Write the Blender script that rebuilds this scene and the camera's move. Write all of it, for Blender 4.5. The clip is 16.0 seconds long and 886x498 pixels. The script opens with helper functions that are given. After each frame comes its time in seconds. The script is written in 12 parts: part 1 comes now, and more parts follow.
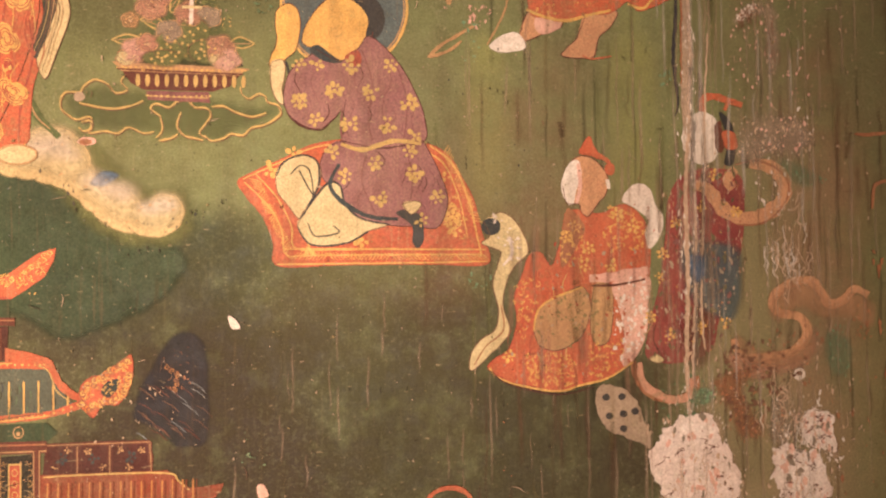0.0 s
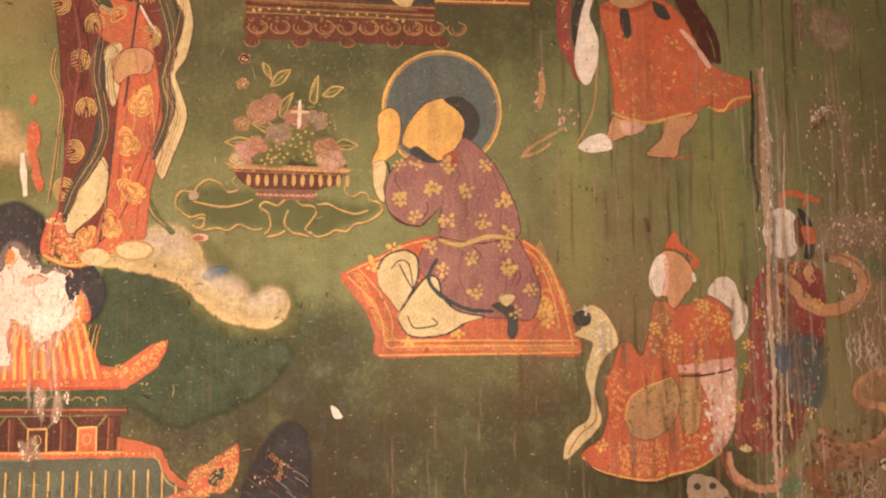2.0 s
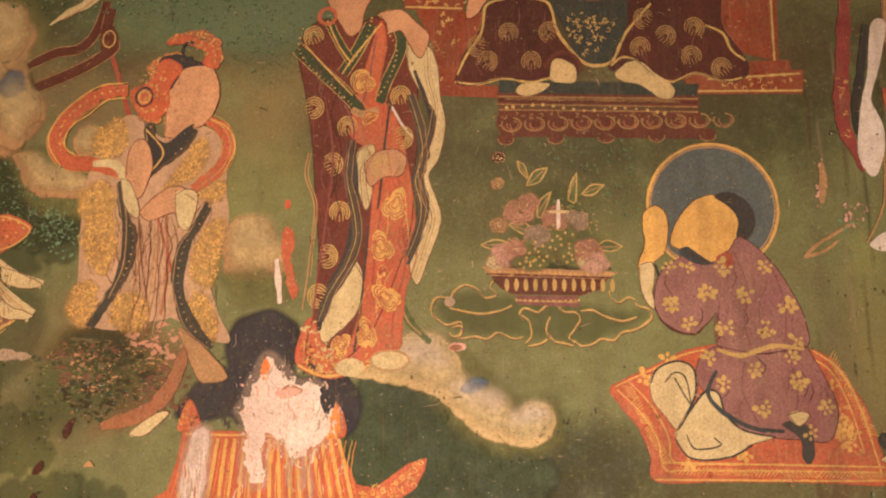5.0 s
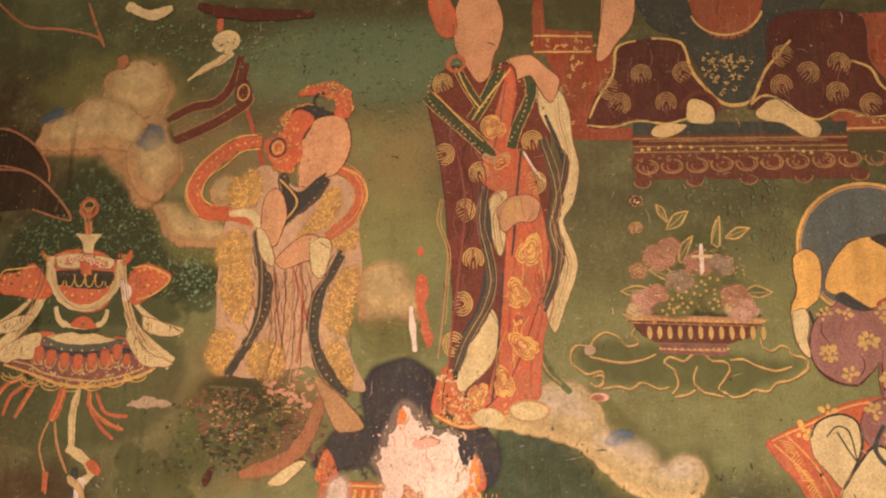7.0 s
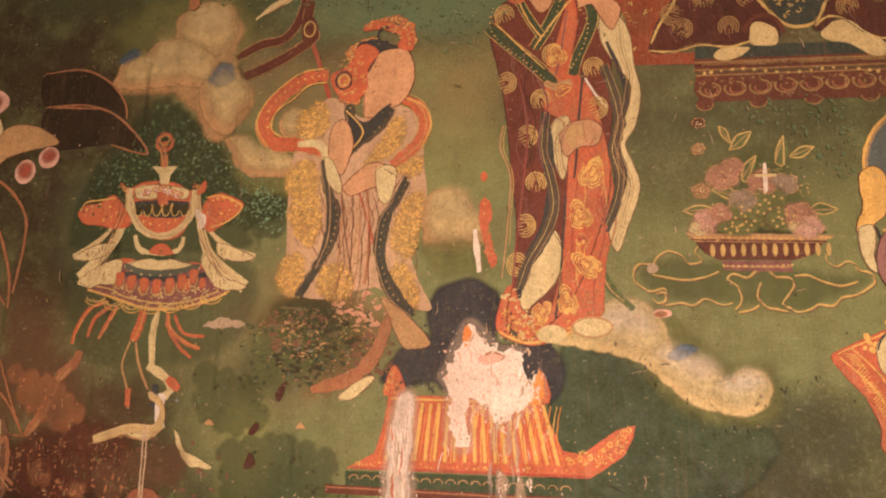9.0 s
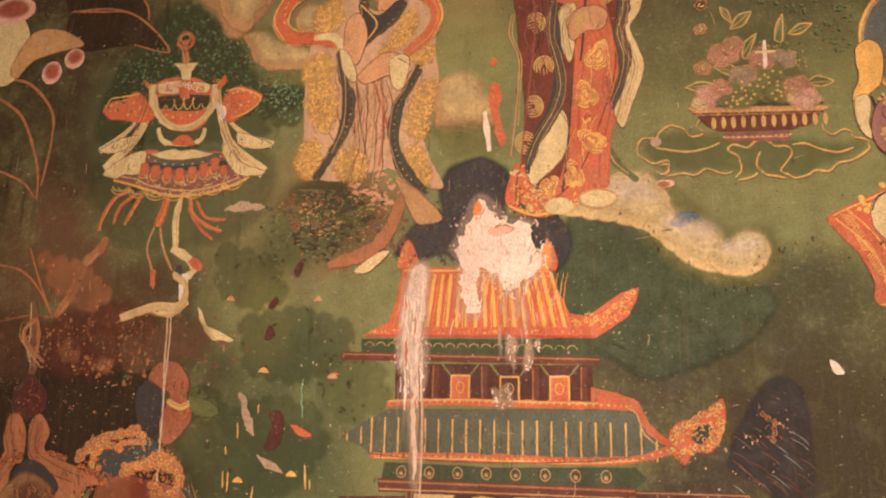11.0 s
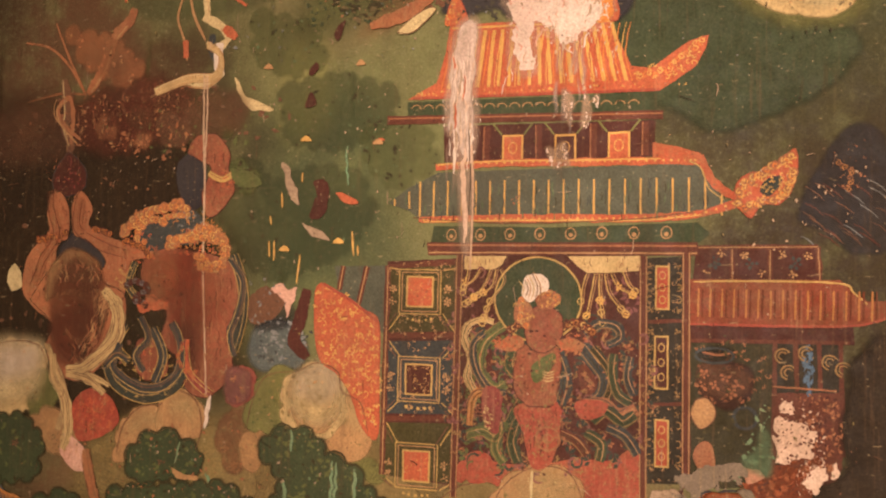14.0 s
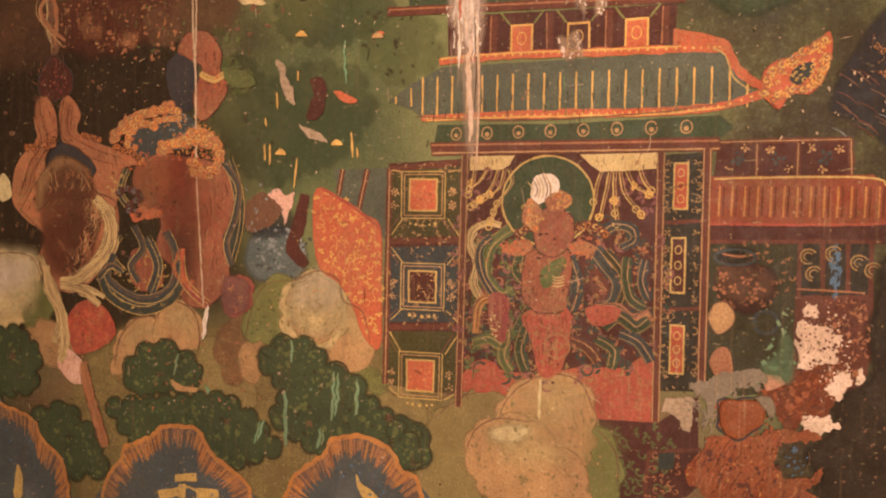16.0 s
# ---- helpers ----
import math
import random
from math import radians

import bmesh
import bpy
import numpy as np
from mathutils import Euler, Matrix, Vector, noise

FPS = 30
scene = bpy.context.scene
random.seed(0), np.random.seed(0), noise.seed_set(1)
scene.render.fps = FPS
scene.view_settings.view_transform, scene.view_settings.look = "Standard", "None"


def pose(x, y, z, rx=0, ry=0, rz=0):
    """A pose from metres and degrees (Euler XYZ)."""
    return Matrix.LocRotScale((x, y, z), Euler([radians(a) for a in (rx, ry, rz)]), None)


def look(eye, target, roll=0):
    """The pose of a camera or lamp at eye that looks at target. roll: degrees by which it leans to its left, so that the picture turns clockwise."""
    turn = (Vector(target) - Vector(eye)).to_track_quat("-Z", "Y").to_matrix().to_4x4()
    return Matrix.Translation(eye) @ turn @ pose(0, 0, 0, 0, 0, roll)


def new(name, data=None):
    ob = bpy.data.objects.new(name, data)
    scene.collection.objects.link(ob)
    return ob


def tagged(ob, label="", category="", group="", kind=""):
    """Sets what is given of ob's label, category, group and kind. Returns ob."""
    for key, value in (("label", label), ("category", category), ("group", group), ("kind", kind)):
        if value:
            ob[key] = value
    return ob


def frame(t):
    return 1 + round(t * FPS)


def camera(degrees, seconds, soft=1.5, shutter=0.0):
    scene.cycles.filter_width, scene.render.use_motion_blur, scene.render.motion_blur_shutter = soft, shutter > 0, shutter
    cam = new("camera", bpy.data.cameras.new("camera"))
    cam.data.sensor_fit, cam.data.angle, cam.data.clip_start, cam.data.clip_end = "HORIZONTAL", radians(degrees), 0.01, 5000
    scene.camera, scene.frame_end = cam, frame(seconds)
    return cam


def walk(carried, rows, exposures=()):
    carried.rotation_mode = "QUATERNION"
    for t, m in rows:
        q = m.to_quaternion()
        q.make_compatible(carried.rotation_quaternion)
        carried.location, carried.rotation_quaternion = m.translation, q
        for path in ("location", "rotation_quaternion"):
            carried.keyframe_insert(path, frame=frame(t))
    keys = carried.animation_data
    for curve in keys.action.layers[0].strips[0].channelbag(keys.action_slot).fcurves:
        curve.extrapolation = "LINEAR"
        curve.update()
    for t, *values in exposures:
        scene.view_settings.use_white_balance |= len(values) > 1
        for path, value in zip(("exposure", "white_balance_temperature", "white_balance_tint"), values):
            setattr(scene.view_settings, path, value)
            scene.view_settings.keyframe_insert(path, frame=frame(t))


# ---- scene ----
from mathutils.geometry import tessellate_polygon

LAMP = 50.0
cam = camera(61.9, 16.0, soft=2.25)
PATH = [
    (0, (0.061, 0.669, 1.537), (0.186, 2.665, 1.582), -0.7),
    (0.5, (0.041, 0.657, 1.546), (0.171, 2.651, 1.621), -0.7),
    (1, (0.017, 0.638, 1.559), (0.138, 2.63, 1.68), -0.6),
    (1.5, (-0.036, 0.633, 1.585), (0.087, 2.623, 1.738), -0.7),
    (2, (-0.077, 0.625, 1.595), (0.027, 2.613, 1.788), -0.6),
    (2.5, (-0.122, 0.626, 1.603), (-0.046, 2.611, 1.838), -0.5),
    (3, (-0.162, 0.639, 1.613), (-0.13, 2.62, 1.886), -0.4),
    (3.5, (-0.22, 0.667, 1.624), (-0.22, 2.643, 1.932), -0.3),
    (4, (-0.273, 0.683, 1.635), (-0.31, 2.656, 1.962), -0.3),
    (4.5, (-0.318, 0.693, 1.648), (-0.396, 2.66, 2.002), -0.1),
    (5, (-0.352, 0.697, 1.669), (-0.473, 2.659, 2.039), 0.0),
    (5.2, (-0.361, 0.701, 1.676), (-0.506, 2.659, 2.058), 0.0),
    (7.3, (-0.479, 0.7, 1.686), (-0.781, 2.62, 2.159), 0.7),
    (7.5, (-0.49, 0.706, 1.672), (-0.8, 2.624, 2.146), 0.8),
    (8, (-0.509, 0.711, 1.641), (-0.852, 2.625, 2.108), 0.8),
    (8.5, (-0.505, 0.705, 1.598), (-0.877, 2.614, 2.062), 0.9),
    (8.7, (-0.498, 0.692, 1.592), (-0.882, 2.604, 2.038), 1.0),
    (10.8, (-0.491, 0.683, 1.4), (-0.915, 2.589, 1.833), 1.3),
    (11, (-0.497, 0.68, 1.389), (-0.914, 2.59, 1.811), 1.2),
    (11.5, (-0.508, 0.69, 1.348), (-0.923, 2.607, 1.739), 1.2),
    (12, (-0.496, 0.703, 1.321), (-0.913, 2.63, 1.653), 1.1),
    (12.5, (-0.514, 0.716, 1.289), (-0.942, 2.65, 1.568), 1.2),
    (13, (-0.537, 0.73, 1.261), (-0.983, 2.667, 1.482), 1.1),
    (13.5, (-0.548, 0.742, 1.24), (-1.012, 2.681, 1.398), 1.1),
    (14, (-0.547, 0.75, 1.218), (-1.034, 2.687, 1.322), 1.2),
    (14.5, (-0.53, 0.769, 1.206), (-1.027, 2.706, 1.242), 1.1),
    (15, (-0.532, 0.781, 1.2), (-1.03, 2.718, 1.184), 1.0),
    (15.5, (-0.547, 0.789, 1.188), (-1.05, 2.724, 1.141), 0.9),
    (16, (-0.549, 0.809, 1.164), (-1.067, 2.741, 1.11), 1.0),
]
# the picture grows a little darker and warmer on the way
EXPOSURES = [(0, 0.42, 6100, 10), (2, 0.28, 6150, 10), (3.2, 0.02, 6300, 10), (5, -0.05, 6350, 10), (8.5, -0.01, 6330, 10), (11, 0.0, 6200, 10), (12.2, 0.0, 6250, 10), (13.5, -0.1, 6500, 12), (16, -0.07, 6600, 12)]
walk(cam, [(t, look(eye, target, roll)) for t, eye, target, roll in PATH], EXPOSURES)

# ---- light: an added lamp in an unseen, assumed opening behind the walk ----
world = bpy.data.worlds.new("sky")
scene.world = world
world.use_nodes = True
sky = world.node_tree.nodes.new("ShaderNodeTexSky")
sky.sky_type, sky.sun_disc, sky.sun_elevation, sky.sun_rotation = "NISHITA", False, radians(40), radians(200)
world.node_tree.links.new(sky.outputs[0], world.node_tree.nodes["Background"].inputs[0])
world.node_tree.nodes["Background"].inputs[1].default_value = 0.08


def area(name, m, w, h, watts, colour):
    lamp = bpy.data.lights.new(name, "AREA")
    lamp.shape, lamp.size, lamp.size_y, lamp.energy, lamp.color = "RECTANGLE", w, h, watts, colour
    ob = new(name, lamp)
    ob.matrix_world = m
    return ob


OPENING_X = -0.3
# added area lamp; its narrow spread and aim shape the falloff on the wall
area("added_wall_light", look((OPENING_X, -0.62, 1.42), (OPENING_X - 0.4, 1.8, 1.5)), 0.9, 1.2, LAMP, (1.0, 0.875, 0.76)).data.spread = radians(96)


# ---- materials ----
def linear(c):
    return tuple(((v / 255 + 0.055) / 1.055) ** 2.4 if v > 10 else v / 3295 for v in c)


GROUND = (86, 78, 48)
SOOT = (58, 42, 28)
# colour of the painted haze that lifts the darks, and of rubbed scratches
PALE_HAZE = (150, 118, 80)


def node(nt, kind, **sets):
    n = nt.nodes.new(kind)
    for key, value in sets.items():
        n.inputs[key].default_value = value
    return n


def noise_tex(nt, vec, scale, detail=4.0, rough=0.6):
    n = node(nt, "ShaderNodeTexNoise", Scale=scale, Detail=detail, Roughness=rough)
    nt.links.new(vec, n.inputs["Vector"])
    return n.outputs["Fac"]


def ramp(nt, fac, low, high, a=0.0, b=1.0):
    n = node(nt, "ShaderNodeMapRange")
    n.inputs[1].default_value, n.inputs[2].default_value = low, high
    n.inputs[3].default_value, n.inputs[4].default_value = a, b
    nt.links.new(fac, n.inputs[0])
    return n.outputs[0]


def blend(nt, fac, a, b, how="MIX"):
    n = nt.nodes.new("ShaderNodeMix")
    n.data_type, n.blend_type = "RGBA", how
    for socket, value in ((n.inputs[0], fac), (n.inputs[6], a), (n.inputs[7], b)):
        if isinstance(value, (int, float)):
            socket.default_value = value
        elif isinstance(value, tuple):
            socket.default_value = (*value, 1)
        else:
            nt.links.new(value, socket)
    return n.outputs[2]


def pigment(name, rgb, other=None, wear=0.25, under=GROUND, soft=False, rough=0.62, streak=0.35, relief=0.25, grain=0.42, dust=0.14, stained=False, haze=PALE_HAZE):
    """Old wall paint: mottled, streaked by damp, rubbed through to what lies under it. dust: share of a painted pale
    haze.
    """
    mat = bpy.data.materials.new(name)
    mat.use_nodes = True
    nt = mat.node_tree
    bsdf = nt.nodes["Principled BSDF"]
    pos = nt.nodes.new("ShaderNodeNewGeometry").outputs["Position"]
    tall = node(nt, "ShaderNodeMapping", Scale=(26.0, 1.0, 2.2))
    nt.links.new(pos, tall.inputs["Vector"])
    a = linear(rgb)
    b = linear(other) if other else tuple(v * 0.72 for v in a)
    big = noise_tex(nt, pos, 7.0, 5.0)
    mid = noise_tex(nt, pos, 38.0, 6.0, 0.65)
    fine = noise_tex(nt, pos, 330.0, 3.0, 0.7)
    run = noise_tex(nt, tall.outputs[0], 1.0, 5.0, 0.6)
    hair = node(nt, "ShaderNodeMapping", Scale=(210.0, 1.0, 9.0))
    nt.links.new(pos, hair.inputs["Vector"])
    rub = noise_tex(nt, hair.outputs[0], 1.0, 3.0, 0.6)
    chip = noise_tex(nt, pos, 120.0, 8.0, 0.75)
    veil = noise_tex(nt, pos, 13.0, 9.0, 0.72)
    colour = blend(nt, ramp(nt, big, 0.36, 0.66), a, b)
    # stain holds real stains and light falloff, both put into the ground colour
    if stained:
        stain = nt.nodes.new("ShaderNodeAttribute")
        stain.attribute_name = "stain"
        much = nt.nodes.new("ShaderNodeAttribute")
        much.attribute_name = "wash_strength"
        frayed = nt.nodes.new("ShaderNodeMath")
        frayed.operation, frayed.use_clamp = "MULTIPLY", True
        nt.links.new(much.outputs["Fac"], frayed.inputs[0])
        nt.links.new(ramp(nt, veil, 0.36, 0.60, 0.45, 1.3), frayed.inputs[1])
        colour = blend(nt, frayed.outputs[0], colour, stain.outputs["Color"])
    graze = noise_tex(nt, pos, 5.5, 3.0, 0.5)
    worn = nt.nodes.new("ShaderNodeMath")
    worn.operation = "MULTIPLY"
    nt.links.new(ramp(nt, graze, 0.40, 0.64, 0.15, 1.0), worn.inputs[0])
    nt.links.new(ramp(nt, chip, 0.56 - 0.14 * wear, 0.64 - 0.12 * wear, 0.0, 0.45 + 0.55 * wear), worn.inputs[1])
    colour = blend(nt, ramp(nt, mid, 0.40, 0.66, 0.0, 0.36), colour, tuple(v * 0.62 for v in b))
    colour = blend(nt, ramp(nt, run, 0.52, 0.74, 0.0, streak), colour, linear(SOOT))
    grit = noise_tex(nt, pos, 210.0, 5.0, 0.8)
    colour = blend(nt, ramp(nt, grit, 0.50, 0.66, 0.0, 0.12 + 0.4 * wear), colour, linear(under))
    colour = blend(nt, worn.outputs[0], colour, linear(under))
    dots = node(nt, "ShaderNodeTexVoronoi", Scale=75.0)
    nt.links.new(pos, dots.inputs["Vector"])
    colour = blend(nt, ramp(nt, dots.outputs["Distance"], 0.05, 0.10, 0.4, 0.0), colour, linear((168, 136, 98)))
    pits = node(nt, "ShaderNodeTexVoronoi", Scale=48.0)
    nt.links.new(pos, pits.inputs["Vector"])
    colour = blend(nt, ramp(nt, pits.outputs["Distance"], 0.05, 0.10, 0.6, 0.0), colour, linear((44, 34, 26)))
    colour = blend(nt, ramp(nt, rub, 0.57, 0.78, 0.0, 0.2 + 0.3 * wear), colour, linear(haze))
    # haze put into the colour: lifts darks and lowers contrast
    colour = blend(nt, ramp(nt, veil, 0.34, 0.74, 0.0, dust), colour, linear(haze))
    if stained:
        colour = blend(nt, ramp(nt, frayed.outputs[0], 0.0, 1.0, 0.0, 0.6), colour, stain.outputs["Color"])
    colour = blend(nt, ramp(nt, grit, 0.26, 0.40, 0.5, 0.0), colour, tuple(v * 0.45 for v in b))
    tick = node(nt, "ShaderNodeMapping", Scale=(60.0, 1.0, 190.0), Rotation=(0, 0.5, 0))
    nt.links.new(pos, tick.inputs["Vector"])
    colour = blend(nt, ramp(nt, noise_tex(nt, tick.outputs[0], 1.0, 2.0, 0.5), 0.70, 0.76, 0.0, 0.4), colour, linear((150, 120, 84)))
    shade = blend(nt, ramp(nt, fine, 0.25, 0.75), (1 - grain,) * 3, (1 + grain * 0.6,) * 3)
    colour = blend(nt, 1.0, colour, shade, "MULTIPLY")
    nt.links.new(colour, bsdf.inputs["Base Color"])
    bsdf.inputs["Roughness"].default_value = rough
    nt.links.new(ramp(nt, mid, 0.3, 0.7, rough - 0.12, rough + 0.15), bsdf.inputs["Roughness"])
    bsdf.inputs["Specular IOR Level"].default_value = 0.07
    bump = node(nt, "ShaderNodeBump", Strength=relief, Distance=0.003)
    nt.links.new(mid, bump.inputs["Height"])
    fine_bump = node(nt, "ShaderNodeBump", Strength=relief * 0.6, Distance=0.0006)
    nt.links.new(fine, fine_bump.inputs["Height"])
    nt.links.new(bump.outputs[0], fine_bump.inputs["Normal"])
    nt.links.new(fine_bump.outputs[0], bsdf.inputs["Normal"])
    if soft:
        at = nt.nodes.new("ShaderNodeAttribute")
        at.attribute_name = "cover"
        edge = nt.nodes.new("ShaderNodeMath")
        edge.operation = "MULTIPLY"
        nt.links.new(at.outputs["Fac"], edge.inputs[0])
        nt.links.new(ramp(nt, mid, 0.32, 0.62, 1.06, 0.9), edge.inputs[1])
        edge.use_clamp = True
        nt.links.new(edge.outputs[0], bsdf.inputs["Alpha"])
    return mat


PAINT = {}


def ink(key):
    """The material of a colour in the palette, made when first used; a name that ends in _soft fades at its edges."""
    if key not in PAINT:
        plain = key.replace("_soft", "")
        rgb, other, wear = PALETTE[plain]
        bright = max(rgb) > 110
        ground = GROUND if bright else (70, 58, 40)
        # dark colours get less of the painted haze
        haze_share = 0.16 if bright else 0.05
        faded = tuple(0.5 * a + 0.5 * b for a, b in zip(rgb, ground))
        PAINT[key] = pigment(key + "_paint", rgb, other, wear, under=faded, soft=key.endswith("_soft"), dust=haze_share, haze=PALE_HAZE if bright else (104, 72, 46))
    return PAINT[key]


PALETTE = {
    "orange": ((166, 74, 44), (146, 66, 42), 0.5), "vermilion": ((152, 60, 38), (128, 52, 34), 0.3), "bronze": ((46, 37, 26), (39, 31, 22), 0.35), "brick": ((118, 48, 28), (98, 41, 25), 0.4), "oldgold": ((178, 134, 72), (150, 112, 62), 0.5), "red": ((146, 56, 40), (120, 48, 36), 0.5), "crimson": ((128, 44, 40), (96, 40, 36), 0.3),
    "maroon": ((112, 62, 56), (92, 50, 46), 0.2), "plum": ((124, 78, 70), (112, 66, 60), 0.15), "wine": ((72, 35, 26), (58, 30, 22), 0.35),
    "gold": ((194, 140, 70), (168, 116, 58), 0.4), "ochre": ((196, 142, 70), (178, 124, 62), 0.2), "tan": ((158, 112, 70), (138, 94, 60), 0.3),
    "cream": ((180, 150, 104), (166, 134, 90), 0.4), "white": ((198, 172, 150), (178, 148, 126), 0.3), "pink": ((194, 142, 118), (168, 112, 92), 0.3),
    "skin": ((174, 118, 80), (152, 100, 68), 0.25), "buff": ((180, 144, 94), (156, 122, 78), 0.3), "ink": ((46, 40, 36), (58, 50, 42), 0.2), "slate": ((56, 55, 50), (46, 43, 39), 0.35),
    "teal": ((54, 53, 41), (45, 43, 35), 0.3), "green": ((56, 60, 36), (48, 50, 31), 0.3), "moss": ((84, 82, 44), (70, 70, 38), 0.3),
    "olive": ((108, 98, 52), (92, 84, 46), 0.3), "lime": ((128, 116, 60), (104, 94, 50), 0.35), "verdigris": ((98, 118, 84), (80, 96, 66), 0.6), "dusky": ((46, 32, 19), (38, 27, 17), 0.2), "deep": ((52, 44, 24), (44, 37, 21), 0.3), "drab": ((92, 76, 48), (80, 64, 40), 0.3), "roofslate": ((80, 76, 58), (66, 62, 48), 0.4), "beige": ((166, 122, 90), (146, 106, 78), 0.45), "petal": ((168, 112, 84), (146, 92, 70), 0.5), "band": ((62, 54, 42), (52, 45, 35), 0.4), "rockblue": ((70, 68, 63), (58, 56, 52), 0.4), "glow": ((196, 112, 48), (170, 84, 40), 0.4),
    "brown": ((104, 66, 44), (84, 54, 38), 0.35), "rust": ((142, 82, 50), (116, 66, 44), 0.4), "hide": ((150, 86, 54), (122, 66, 44), 0.4), "umber": ((90, 46, 31), (74, 38, 27), 0.35),
    "black": ((40, 34, 34), (54, 46, 42), 0.2), "blue": ((72, 88, 104), (64, 74, 80), 0.3), "ash": ((112, 106, 100), (92, 88, 84), 0.3),
    "mud": ((126, 56, 28), (104, 46, 24), 0.35), "plaster": ((198, 168, 147), (178, 144, 124), 0.3), "smoke": ((82, 81, 71), (68, 70, 66), 0.3), "dun": ((150, 118, 92), (126, 98, 76), 0.3),
    # the (196, 158, 132) ink is plaster dimmed in colour for light falloff
    "wallgreen": ((66, 56, 28), (54, 44, 24), 0.4), "dullgold": ((134, 94, 52), (112, 76, 44), 0.6), "dimplaster": ((196, 158, 132), (172, 132, 106), 0.25), "sage": ((84, 92, 60), (70, 78, 50), 0.5), "khaki": ((116, 92, 52), (98, 76, 44), 0.35), "clay": ((98, 44, 22), (80, 36, 19), 0.4), "robe": ((98, 46, 33), (80, 38, 28), 0.3), "cement": ((116, 94, 76), (96, 78, 62), 0.35), "amber": ((164, 98, 46), (134, 78, 40), 0.4),
    "scratch": ((176, 138, 108), (150, 112, 86), 0.3), "demon": ((130, 66, 44), (102, 50, 36), 0.4), "fur": ((118, 76, 46), (92, 56, 36), 0.4),
}

# ---- drawing on the wall: centimetres along it and up it ----
WALL_Y = 1.8


def spline(pts, closed, step=0.35):
    """Points along a smooth line through pts."""
    p = [Vector(q) for q in pts]
    n, out = len(p), []
    for i in range(n if closed else n - 1):
        if closed:
            a, b, c, d = p[i - 1], p[i], p[(i + 1) % n], p[(i + 2) % n]
        else:
            a, b, c, d = p[max(i - 1, 0)], p[i], p[i + 1], p[min(i + 2, n - 1)]
        k = max(2, min(24, int((c - b).length / step)))
        for j in range(k):
            t = j / k
            out.append(0.5 * (2 * b + (c - a) * t + (2 * a - 5 * b + 4 * c - d) * t * t + (3 * b - a - 3 * c + d) * t ** 3))
    if not closed:
        out.append(p[-1])
    return out


def bumpy(pts, swell=0.28):
    """An outline whose every stretch swells outwards, like leaves or cloud."""
    turn = sum(a[0] * b[1] - a[1] * b[0] for a, b in zip(pts, pts[1:] + pts[:1]))
    out = []
    for a, b in zip(pts, pts[1:] + pts[:1]):
        a, b = Vector(a), Vector(b)
        n = max(1, round((b - a).length / 3.2))
        for k in range(n):
            p, q = a.lerp(b, k / n), a.lerp(b, (k + 1) / n)
            side = Vector((q.y - p.y, p.x - q.x)) * (1 if turn > 0 else -1)
            out += [p, p.lerp(q, 0.25) + side * swell * 0.8, p.lerp(q, 0.5) + side * swell, p.lerp(q, 0.75) + side * swell * 0.8]
    return out


def edges_cut(pts, step=0.5):
    out = []
    for a, b in zip(pts, pts[1:] + pts[:1]):
        a, b = Vector(a), Vector(b)
        k = max(1, min(60, int((b - a).length / step)))
        out += [a.lerp(b, j / k) for j in range(k)]
    return out


def ragged(line, amount, pitch):
    """A line whose points wander a little, as a brush or a break leaves it."""
    return [q + amount * Vector((noise.noise(Vector((q.x / pitch, q.y / pitch, 3.1))), noise.noise(Vector((q.x / pitch, q.y / pitch, 8.7))))) for q in line]


def inside(q, poly):
    hit = False
    for a, b in zip(poly, poly[1:] + poly[:1]):
        if (a[1] > q[1]) != (b[1] > q[1]) and q[0] < (b[0] - a[0]) * (q[1] - a[1]) / (b[1] - a[1]) + a[0]:
            hit = not hit
    return hit


OUTLINE = {"cream": "brown", "hide": "dusky", "skin": "umber", "ochre": "umber", "orange": "vermilion", "plum": "wine", "tan": "brown", "wine": "black", "robe": "dusky", "fur": "dusky", "demon": "wine", "teal": "black"}


